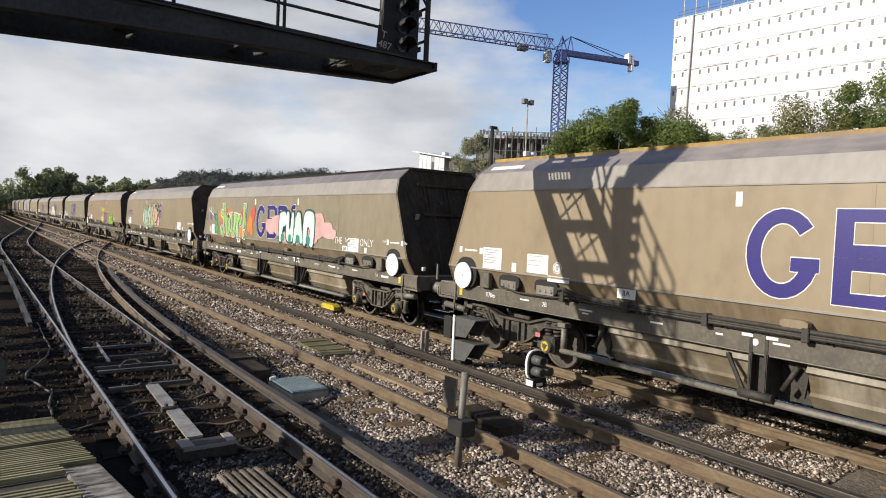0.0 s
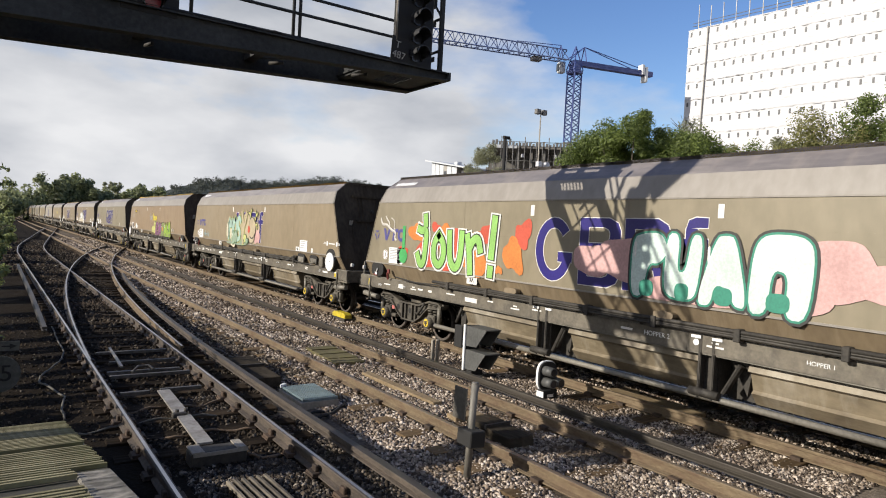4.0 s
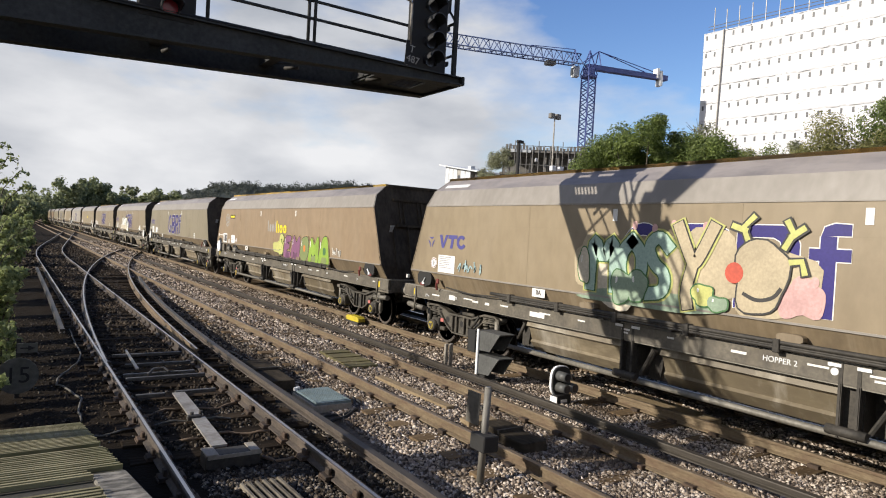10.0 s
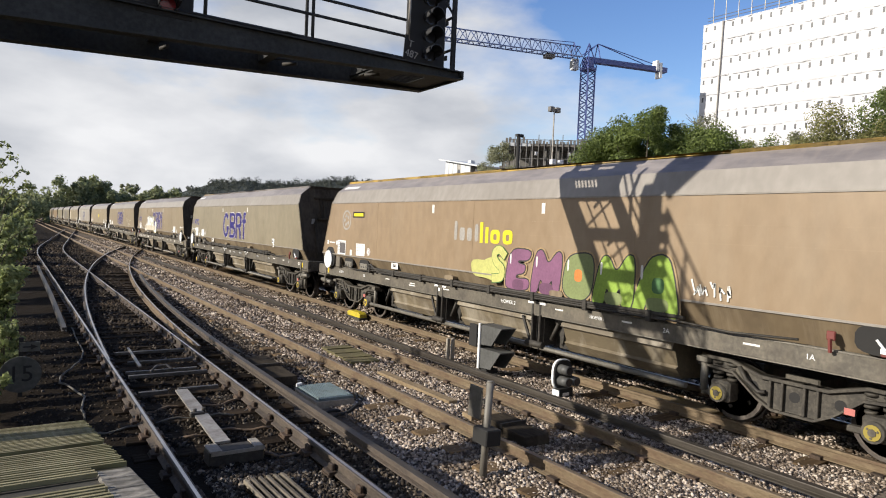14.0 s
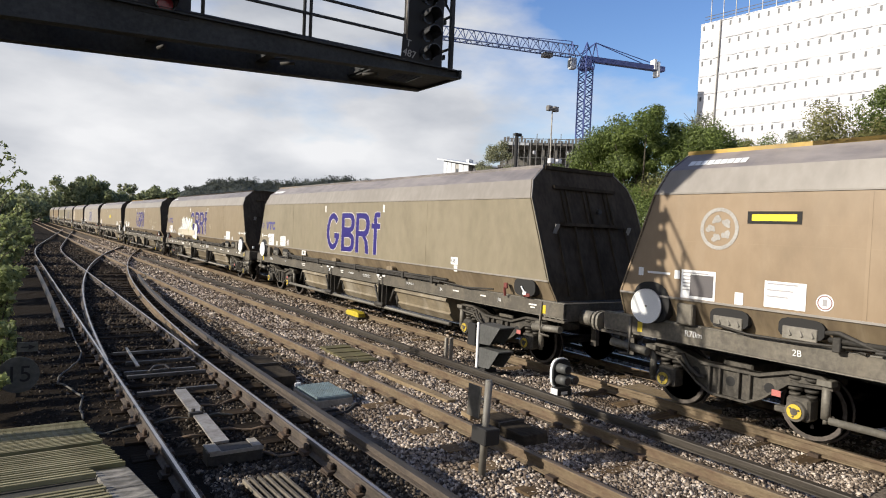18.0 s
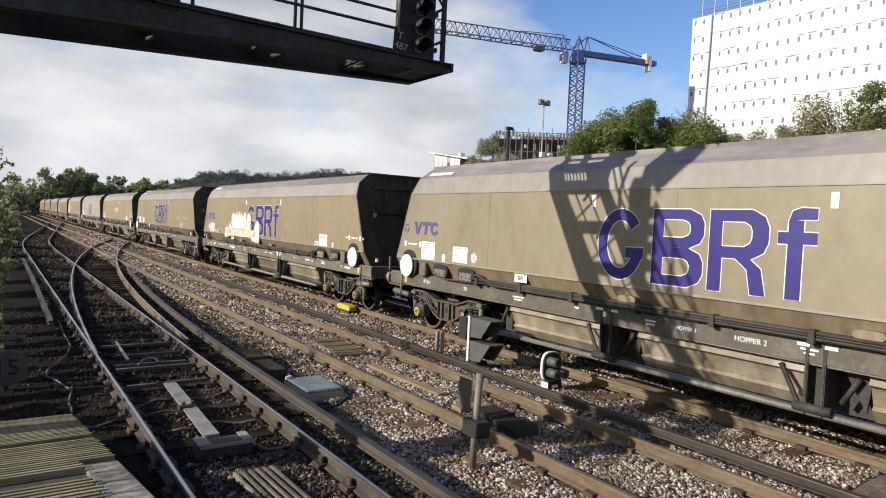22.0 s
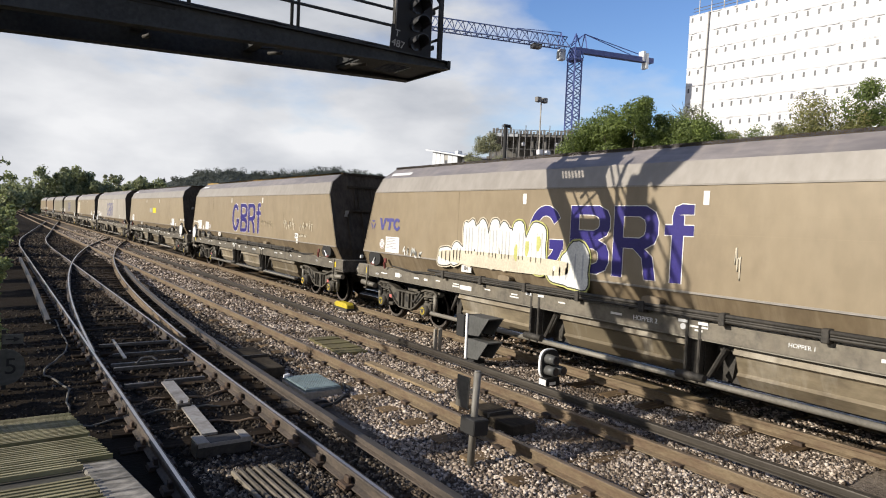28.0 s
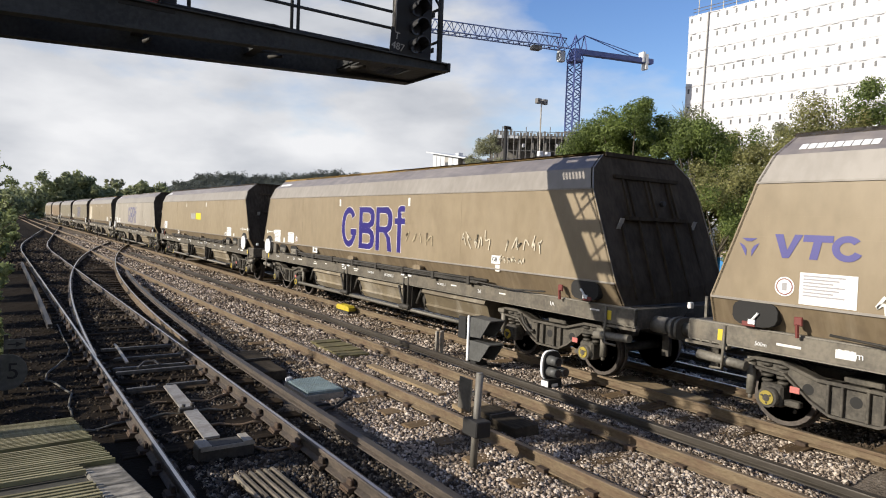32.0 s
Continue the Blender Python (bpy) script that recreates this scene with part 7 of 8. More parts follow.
# speed board in the shrubs
s = thing("speed_board", pose(0.15, 11.4, -0.3), "weathered round speed board on a dark post among the shrubs", "speed sign")
bm = B()
box(bm, -0.03, 0.03, 0.02, 0.06, 0.0, 0.95)
part("post", bm, BLACK, s)
bm = B()
slab(bm, oval(0, 0.40, 0.27, 0.27, 28), "y", -0.01, 0.012)
part("disc", bm, BOARDGREY, s, "grimy grey-white disc")
words("speed_figure", "15", 0.34, pose(0, -0.016, 0.40, 90), BLACK, s)
bm = B()
box(bm, -0.02, 0.24, -0.01, 0.012, 0.74, 0.88)
part("arrow_plate", bm, BOARDGREY, s)
bm = B()
slab(bm, [(0.02, 0.80), (0.12, 0.80), (0.12, 0.77), (0.21, 0.81), (0.12, 0.85), (0.12, 0.82), (0.02, 0.82)], "y", -0.018, -0.012)
part("arrow", bm, BLACK, s)

# ---------------------------------------------------------------- background


def leaves(rng, centres, n, size, flat=1.0):
    """Many small leaf cards spread through clumps; returns vertices and faces."""
    v, f = [], []
    for _ in range(n):
        c, r = centres[rng.randrange(len(centres))]
        d = Vector((rng.gauss(0, 1), rng.gauss(0, 1), rng.gauss(0, 1))).normalized() * (r * rng.uniform(0.45, 1.06))
        p = Vector(c) + Vector((d.x, d.y, d.z * flat))
        s = size * rng.uniform(0.6, 1.35)
        face = (d.normalized() * 1.1 + Vector((rng.gauss(0, 0.6), rng.gauss(0, 0.6), rng.gauss(0.25, 0.6)))).normalized()
        a = face.orthogonal().normalized()
        a = (a * math.cos(6.28 * s / size) + face.cross(a) * math.sin(6.28 * s / size)).normalized()
        b = face.cross(a)
        k = len(v)
        v += [p - a * s, p + b * s * 0.55, p + a * s, p - b * s * 0.55]
        f.append((k, k + 1, k + 2, k + 3))
    return v, f


def leaf_part(name, v, f, mat, parent, label=""):
    me = bpy.data.meshes.new(name)
    me.from_pydata([tuple(p) for p in v], [], f)
    me.materials.append(mat)
    o = new(name, me)
    o.parent = parent
    return tagged(o, label)


def tree(x, y, height, spread, seed, mat, label, n=5000, leaf=0.22, z=-0.2, group="trees behind the train", bare=0.30, open_top=False):
    rng = random.Random(seed)
    t = thing("tree", pose(x, y, z), label, "tree", group)
    bm = B()
    base = height * bare
    tube(bm, (0, 0, 0), (rng.uniform(-0.2, 0.2), 0, base * 1.3), 0.026 * height, 8, 0.017 * height)
    centres = []
    limbs = 11
    for k in range(limbs):
        a = 2 * math.pi * k / limbs + rng.uniform(-0.3, 0.3)
        reach = spread * rng.uniform(0.35, 0.85)
        top = base + (height - base) * rng.uniform(0.15, 0.93)
        tip = Vector((reach * math.cos(a), reach * math.sin(a), top))
        tube(bm, (0, 0, base * rng.uniform(0.6, 1.2)), tip, 0.010 * height, 5, 0.003 * height)
        centres.append((tip, spread * rng.uniform(0.22, 0.40)))
        for _ in range(3):
            q = tip + Vector((rng.gauss(0, 1), rng.gauss(0, 1), rng.gauss(0, 0.8))) * spread * 0.28
            centres.append((q, spread * rng.uniform(0.12, 0.28)))
    for k in range(6):
        centres.append((Vector((rng.gauss(0, 0.25) * spread, rng.gauss(0, 0.25) * spread, height * rng.uniform(0.78, 0.97))), spread * rng.uniform(0.16, 0.30)))
    if open_top:
        for k in range(90):
            c, r = centres[rng.randrange(len(centres))]
            d = Vector((rng.gauss(0, 1), rng.gauss(0, 1), rng.uniform(0.2, 1.6))).normalized()
            tube(bm, c, c + d * r * rng.uniform(0.8, 1.7), 0.0026 * height, 4, 0.001 * height)
    part("trunk", bm, BARK, t, "tapered trunk with limbs")
    v, f = leaves(rng, centres, n, leaf)
    leaf_part("crown", v, f, mat, t)
    return t


def polar(az, dist):
    return dist * math.sin(radians(az)), dist * math.cos(radians(az))


for j, (az, d, h, sp, mat, n, lf, lb) in enumerate((
        (37.95, 80, 14.2, 3.2, LEAF_C, 5200, 0.22, "slim grey-green tree before a building site"),
        (46.3, 58, 10.2, 3.2, LEAF, 6500, 0.24, "dense dark green broadleaf tree"),
        (48.2, 55, 11.5, 3.7, LEAF, 8000, 0.24, "dense dark green broadleaf tree"),
        (50.4, 52, 12.3, 4.2, LEAF, 9000, 0.23, "tall rounded green broadleaf tree"),
        (53.6, 56, 12.6, 4.0, LEAF_C, 5200, 0.22, "thin-leaved grey-green tree with bare twigs"),
        (56.2, 50, 11.2, 3.6, LEAF, 6500, 0.22, "green broadleaf tree behind the train"),
        (58.6, 52, 10.0, 3.2, LEAF_B, 2600, 0.22, "open-crowned tree turning yellow"),
        (61.0, 48, 9.0, 3.5, LEAF_B, 3800, 0.21, "olive tree turning yellow"),
        (63.8, 50, 10.0, 3.4, LEAF_C, 2400, 0.21, "thin-leaved pale tree before a white tower"),
        (66.3, 44, 10.2, 3.8, LEAF_B, 6500, 0.20, "tall olive tree with an open top"),
        (69.3, 42, 11.6, 3.8, LEAF, 6500, 0.20, "green tree with yellowing leaves"),
        (73.0, 42, 11.0, 4.0, LEAF_B, 5000, 0.22, "olive tree turning yellow"),
        (57.5, 44, 6.2, 3.6, LEAF_B, 4500, 0.20, "low spreading shrub-like tree"),
        (63.0, 41, 6.4, 3.6, LEAF, 5500, 0.19, "low bushy green tree"),
        (68.0, 38, 6.0, 3.4, LEAF_B, 5000, 0.18, "low bushy tree turning yellow"),
        (52.0, 47, 6.0, 3.4, LEAF, 4500, 0.20, "low bushy green tree"))):
    x, y = polar(az, d)
    tree(x, y, h, sp, 500 + j, mat, lb, int(n * 4.6), lf * 0.40, -0.2, "trees behind the train", 0.2, mat is LEAF_C)

# blue site hoarding behind the track
bm = B()
hoarding = thing("hoarding", pose(0, 0, 0), "bright blue site hoarding with a pink and white top band", "hoarding", "", "")
for k in range(9):
    y = 8 + 2.44 * k
    x = 36.5 + 0.12 * k
    bm = B()
    box(bm, x - 0.02, x + 0.02, y + 0.01, y + 2.43, -0.2, 1.05)
    part("hoarding_panel", bm, HOARD, hoarding)
    bm = B()
    box(bm, x - 0.025, x + 0.025, y + 0.01, y + 2.43, 1.05, 1.42)
    part("hoarding_band", bm, HOARDTOP, hoarding)

# tower block wrapped in white sheeting
def build_tower():
    cx, cy = 93.6, 66.8
    along = Vector((1.6, -26.0, 0)).normalized()
    out = Vector((along.y, -along.x, 0))
    if out.dot(Vector((-1, 0, 0))) < 0:
        out = -out
    m = Matrix(((along.x, -out.x, 0, cx), (along.y, -out.y, 0, cy), (0, 0, 1, -0.3), (0, 0, 0, 1)))
    t = thing("tower_block", m, "tall tower block wrapped in white scaffold sheeting with small window gaps", "tower block")
    L, D, Hh, step, fl = 72.0, 18.0, 38.2, 1.50, 2.86
    rng = random.Random(35)
    for k in range(13):
        z0 = Hh - fl * (k + 1)
        if z0 < -1:
            break
        bm = B()
        # each lift of sheeting overlaps the one below
        box(bm, 0, L, 0.0, D, z0 + 0.04, z0 + fl - 0.02)
        box(bm, -0.05, L + 0.05, -0.05, D + 0.05, z0 + fl - 0.10, z0 + fl)
        lift = part("sheeting", bm, WRAP, t)
        if k < 10:
            n = 0
            x = 0.35
            base = None
            while n < 32:
                if n != 2:
                    if base is None:
                        bm = B()
                        box(bm, 0.03, 0.33, -0.03, 0.2, 0.04, 0.78)
                        base = part("window", bm, WRAPDARK, lift)
                        base.matrix_basis = pose(x, 0, z0 + 1.66)
                    else:
                        again(base, pose(x, 0, z0 + 1.66), lift)
                x += step
                n += 1
        # loose ends of sheeting stand off at each lift
        for n in range(18):
            bm = B()
            x = rng.uniform(0, 46)
            box(bm, x, x + rng.uniform(0.5, 1.2), -0.15, -0.05, z0 + fl - rng.uniform(0.12, 0.20), z0 + fl - 0.04)
            part("loose_flap", bm, WRAP, lift)
    bm = B()
    box(bm, 0.2, L - 0.2, 0.2, D - 0.2, 0.0, Hh - 12 * fl + 0.04)
    part("ground_floor", bm, SHELL, t)
    for j in range(14):
        bm = B()
        x = 1.5 + 2.1 * j
        tube(bm, (x, 0.3, Hh - 0.2), (x, 0.3, Hh + (3.4 if j else 4.0)), 0.07, 6)
        part("scaffold_pole", bm, GALV, t)
    bm = B()
    tube(bm, (0.5, 0.3, Hh + 0.6), (30, 0.3, Hh + 0.6), 0.05, 6)
    tube(bm, (0.5, 0.3, Hh + 1.1), (30, 0.3, Hh + 1.1), 0.05, 6)
    part("scaffold_rail", bm, SCAFF, t)
    bm = B()
    bent(bm, [(3.5, -0.2, Hh), (3.4, -0.24, Hh - 6), (3.2, -0.2, Hh - 14), (3.1, -0.2, Hh - 24)], 0.11, 8)
    part("rubbish_chute", bm, GREYVINYL, t)


build_tower()


def lattice(bm, a, b, w, bays, r, flat=False):
    """A braced lattice between two points: chords and zigzag braces."""
    a, b = Vector(a), Vector(b)
    d = (b - a).normalized()
    u = Vector((0, 0, 1)) if abs(d.z) < 0.9 else Vector((1, 0, 0))
    s = d.cross(u).normalized() * w / 2
    u = s.cross(d).normalized() * w / 2
    corners = [s - u, -s - u, u * 1.0] if flat else [s + u, s - u, -s - u, -s + u]
    for c in corners:
        tube(bm, a + c, b + c, r * 1.5, 5)
    n = len(corners)
    for k in range(bays):
        p, q = a + (b - a) * (k / bays), a + (b - a) * ((k + 1) / bays)
        h = (p + q) / 2
        for i in range(n):
            c0, c1 = corners[i], corners[(i + 1) % n]
            tube(bm, p + c0, h + c1, r, 4)
            tube(bm, h + c1, q + c0, r, 4)
    return bm


def build_crane():
    c = thing("tower_crane", pose(72.9, 71.9, -0.3), "blue tower crane with a pale lattice jib over a building site", "tower crane")
    top = 30.2
    way = Vector((-0.965, 0.262, 0))
    part("mast", lattice(B(), (0, 0, 0), (0, 0, top - 2), 1.5, 19, 0.085), CRANEBLUE, c, "blue lattice mast")
    bm = B()
    box(bm, -0.95, 0.95, -0.95, 0.95, top - 2.0, top - 1.5, 0.1)
    box(bm, -0.7, 0.7, -0.7, 0.7, top - 1.5, top - 0.4, 0.1)
    for d in (-0.9, 0.9):
        tube(bm, (d, -0.9, top - 1.5), (0, 0, top + 2.2), 0.09, 5)
        tube(bm, (d, 0.9, top - 1.5), (0, 0, top + 2.2), 0.09, 5)
    part("slewing_ring", bm, CRANEBLUE, c)
    jib = lattice(B(), way * 1.5 + Vector((0, 0, top + 0.6)), way * 27 + Vector((0, 0, top + 0.6)), 1.7, 15, 0.07, True)
    part("jib", jib, CRANELATT, c, "pale blue lattice jib")
    bm = B()
    q = way.to_track_quat("X", "Z").to_matrix().to_4x4()
    box(bm, -14.0, 0.5, -0.5, 0.5, top - 0.7, top + 0.05, 0, q)
    part("counter_jib", bm, CRANEBLUE, c, "deep blue counter jib")
    bm = B()
    box(bm, -13.0, -12.5, -0.6, 0.6, top - 1.7, top + 0.7, 0.05, q)
    box(bm, -12.4, -11.9, -0.6, 0.6, top - 0.6, top + 1.0, 0.05, q)
    part("counterweight", bm, WHITE, c, "white counterweight blocks")
    bm = B()
    tube(bm, way * -11.5 + Vector((0, 0, top + 0.5)), way * -1.5 + Vector((0, 0, top + 2.3)), 0.07, 5)
    tube(bm, way * -10.0 + Vector((0, 0, top + 0.2)), way * -1.5 + Vector((0, 0, top + 2.3)), 0.07, 5)
    for d in (-0.6, 0.6):
        tube(bm, way * -1.5 + Vector((0, d, top)), way * -1.5 + Vector((0, 0, top + 2.3)), 0.09, 5)
        tube(bm, way * 1.2 + Vector((0, d, top)), way * -1.5 + Vector((0, 0, top + 2.3)), 0.07, 5)
        tube(bm, way * 2.6 + Vector((0, d, top)), way * 2.6 + Vector((0, 0, top + 2.0)), 0.08, 5)
    tube(bm, way * 2.6 + Vector((0, 0, top + 2.0)), way * 10 + Vector((0, 0, top + 1.6)), 0.06, 5)
    part("tie_frame", bm, CRANEBLUE, c)
    bm = B()
    box(bm, 1.3, 2.3, -1.5, -0.5, top - 1.9, top - 0.2, 0.1, q)
    part("cab", bm, CLAD, c, "pale operator's cab")
    bm = B()
    box(bm, 1.5, 2.35, -1.55, -0.8, top - 1.6, top - 0.5, 0, q)
    part("cab_glass", bm, GLASSDARK, c)
    bm = B()
    box(bm, 6.0, 7.4, -0.6, 0.6, top - 0.9, top - 0.3, 0, q)
    part("trolley", bm, SCAFF, c)


build_crane()

# unfinished concrete frame with scaffold
def build_site():
    t = thing("building_shell", pose(0, 0, 2.0), "unfinished concrete building with scaffold poles on its top floor", "building site")
    ax, ay = polar(38.6, 92)
    bx, by = polar(45.6, 92)
    d = Vector((bx - ax, by - ay, 0))
    L = d.length
    m = Matrix.Translation((ax, ay, 0)) @ d.normalized().to_track_quat("X", "Z").to_matrix().to_4x4()
    for z in (3.2, 6.4, 9.6, 12.8):
        bm = B()
        box(bm, -0.6, L + 0.6, -0.4, 10, z, z + 0.35, 0, m)
        part("floor_slab", bm, SHELL, t)
    for z in (0, 3.55, 6.75, 9.95):
        for k in range(7):
            bm = B()
            x = L * k / 6
            box(bm, x - 0.2, x + 0.2, 0.2, 0.6, z if z else -2.4, z + 2.85, 0, m)
            part("column", bm, SHELL, t)
        bm = B()
        box(bm, 0, L, 5.0, 5.3, z, z + 2.85, 0, m)
        part("core_wall", bm, SHELL, t)
    for k in range(15):
        bm = B()
        x = 0.6 + (L + 0.2) * k / 14
        tube(bm, m @ Vector((x, -0.9, -2.3)), m @ Vector((x, -0.9, 13.7 + 0.6 * (k % 4 == 1))), 0.06, 5)
        part("scaffold_pole", bm, SCAFF, t)
    for z in (5.0, 8.0, 11.0, 13.6):
        bm = B()
        tube(bm, m @ Vector((0.6, -0.9, z)), m @ Vector((L + 1.0, -0.9, z)), 0.05, 5)
        part("scaffold_rail", bm, SCAFF, t)
    rng = random.Random(19)
    for k in range(24):
        bm = B()
        x, tall = L * (k + 0.5) / 24, rng.uniform(0.3, 1.0)
        box(bm, x - 0.16, x + 0.16, 0.1, 0.6, 13.15, 13.15 + tall, 0, m)
        part("formwork", bm, SCAFF if k % 3 else SHELL, t)
    for x0, x1 in ((-0.7, 1.9), (2.0, 3.6)):
        bm = B()
        box(bm, x0, x1, -0.46, -0.42, 12.75, 13.2, 0, m)
        part("edge_board", bm, CLAD, t, "white edge board")
    for x in (4.4, 8.9, 9.5):
        bm = B()
        box(bm, x - 0.2, x + 0.2, -0.6, -0.45, 11.5, 12.0, 0.05, m)
        part("white_sack", bm, WRAP, t, "white sack hung on the scaffold")
    for k in range(8):
        bm = B()
        x = 0.8 + 1.3 * k
        tube(bm, m @ Vector((x, 0.9, 9.95)), m @ Vector((x + rng.uniform(-0.5, 0.5), 0.9, 12.8)), 0.07, 5)
        part("prop", bm, SCAFF, t)


build_site()

# dark pole in front of the site
px, py = polar(39.76, 60)
bm = B()
tube(bm, (px, py, -0.2), (px, py, 11.6), 0.17, 8)
tube(bm, (px - 0.2, py, 11.5), (px + 0.5, py, 11.5), 0.16, 6)
tagged(part("lineside_pole", bm, BLACK), "dark lineside pole before the building site", "pole")

# pale block with a mono-pitch roof
def build_pale_block():
    m = pose(64.6, 98.8, -0.3, 0, 0, -90)
    t = thing("apartment_block", m, "pale grey clad block with a thin projecting sloping roof", "building")

    def eaves(x):
        return 15.45 - 0.152 * x

    bm = B()
    slab(bm, [(1.2, 0), (8.9, 0), (8.9, eaves(8.9)), (1.2, eaves(1.2))], "y", 0, 5.5)
    part("wall", bm, GREYVINYL, t, "grey wall behind the panels")
    bm = B()
    slab(bm, [(8.9, 0), (11.9, 0), (11.9, eaves(11.9)), (8.9, eaves(8.9))], "y", 0.8, 5.5)
    part("wall", bm, SHELL, t, "darker set-back bay")
    bm = B()
    slab(bm, [(-0.3, eaves(-0.3)), (12.5, eaves(12.5)), (12.5, eaves(12.5) + 0.25), (-0.3, eaves(-0.3) + 0.25)], "y", -0.6, 6.2)
    part("roof", bm, CLAD, t)
    bm = B()
    box(bm, 5.9, 6.8, 1.5, 2.4, eaves(6.4) + 0.2, eaves(6.4) + 0.75)
    part("roof_vent", bm, CLAD, t)
    for x0, x1 in ((1.25, 2.3), (2.4, 3.6), (3.75, 4.9), (6.0, 7.3), (7.4, 8.85)):
        for z in (0.2, 3.2, 6.2, 9.2, 12.2):
            bm = B()
            box(bm, x0, x1, -0.06, 0.02, z, min(z + 2.94, eaves(x1) - 0.05))
            part("cladding_panel", bm, CLAD, t)
    for x0, x1, y in ((5.05, 5.85, -0.02), (9.2, 10.2, 0.77), (10.5, 11.5, 0.77)):
        for z in (0.9, 3.9, 6.9, 9.9, 11.9):
            bm = B()
            box(bm, x0, x1, y, y + 0.06, z, z + 1.6)
            part("window", bm, WRAPDARK, t)


build_pale_block()

# floodlight masts
for az, tall, wide, tint in ((42.72, 16.3, 0.45, SCAFF), (43.12, 10.6, 0.55, WRAP)):
    px, py = polar(az, 72)
    lamp = thing("floodlight_mast", pose(px, py, -0.2), "slim grey floodlight mast with two lamp heads", "floodlight", "floodlights before the site")
    bm = B()
    tube(bm, (0, 0, 0), (0, 0, tall), 0.12, 6, 0.07)
    part("mast", bm, GALV, lamp)
    for d in (-wide, wide):
        bm = B()
        box(bm, d - 0.30, d + 0.30, -0.25, 0.25, tall - 0.2, tall + 0.35, 0.05)
        part("lamp_head", bm, tint, lamp)

# far trees along the line
for j, (az, d, h, sp, mat, n) in enumerate(((-1.6, 190, 6, 7, LEAF_FAR, 1400), (0.3, 210, 6.5, 7, LEAF_FAR, 1600), (2.4, 230, 9, 8, LEAF_FAR, 2000), (4.3, 235, 14, 8, LEAF_FAR, 2400), (5.6, 240, 16, 8, LEAF_FAR, 2600), (6.6, 250, 13, 7, LEAF_FAR, 2000), (7.6, 260, 18, 4, LEAF_C, 500), (8.7, 250, 12, 6, LEAF_FAR, 1600), (9.6, 235, 14.5, 7, LEAF_FAR, 2600), (10.8, 260, 12, 7, LEAF_FAR, 1600), (12.4, 300, 13, 8, LEAF_FAR, 1600), (14.2, 320, 12, 8, LEAF_FAR, 1400))):
    x, y = polar(az, d)
    tree(x, y, 0.82 * h, sp, 700 + j, mat, "distant dark green tree beside the line", int(n * 2.2), 0.55, -0.2, "trees along the line", 0.12)

# wooded ridge on the skyline
def build_ridge():
    rng = random.Random(77)
    r = thing("wooded_ridge", pose(0, 0, 0), "distant wooded ridge on the skyline", "hill", "", "stuff")
    v, f, prev = [], [], None
    lv, lf = [], []
    for k in range(90):
        az = -12 + k * 0.62
        el = 1.4 + 1.9 * math.exp(-((az - 15) / 5.0) ** 2) + 3.1 * math.exp(-((az - 26) / 8.0) ** 2) + 0.25 * noise.noise((az * 0.7, 0, 0))
        x, y = polar(az, 900)
        top = 900 * math.tan(radians(el)) - 6
        i = len(v)
        v += [(x * 0.75, y * 0.75, -1), (x * 0.88, y * 0.88, top * 0.62), (x, y, top)]
        if prev is not None:
            f += [(prev, i, i + 1, prev + 1), (prev + 1, i + 1, i + 2, prev + 2)]
        prev = i
        cs = []
        for q in range(16):
            s = rng.uniform(0.0, 1.0)
            a2 = az + rng.uniform(-0.35, 0.35)
            xx, yy = polar(a2, 900 * (0.80 + 0.2 * s))
            cs.append((Vector((xx, yy, top * (0.25 + 0.75 * s) + 3)), rng.uniform(3.5, 6)))
        a, b = leaves(rng, cs, 1300, 1.0)
        n0 = len(lv)
        lv += a
        lf += [tuple(n0 + q for q in face) for face in b]
    me = bpy.data.meshes.new("ridge_slope")
    me.from_pydata(v, [], f)
    me.materials.append(LEAF_HILL)
    o = new("ridge_slope", me)
    o.parent = r
    leaf_part("ridge_trees", lv, lf, LEAF_HILL, r)


build_ridge()

# shrubs at the foot of the platform, some added out of view; they shade the near track
def shrub(x, y, h, sp, seed, n, leaf, label):
    rng = random.Random(seed)
    t = thing("shrub", pose(x, y, -0.25), label, "shrub", "shrubs beside the platform end")
    bm, cs = B(), []
    for k in range(9):
        a = rng.uniform(0, 6.28)
        tip = Vector((sp * rng.uniform(0.3, 0.9) * math.cos(a), sp * rng.uniform(0.3, 0.9) * math.sin(a), h * rng.uniform(0.35, 0.98)))
        bent(bm, [(0, 0, 0), tip * 0.5 + Vector((0, 0, 0.12 * h)), tip], 0.014, 5)
        for s in (0.45, 0.65, 0.82, 0.97):
            cs.append((tip * s + Vector((0, 0, 0.10 * h * (1 - s))), sp * 0.22 * (1.25 - s * 0.6)))
    part("stem", bm, BARK, t)
    v, f = leaves(rng, cs, n, leaf)
    leaf_part("leaves", v, f, LEAF_BUSH, t)
    return t


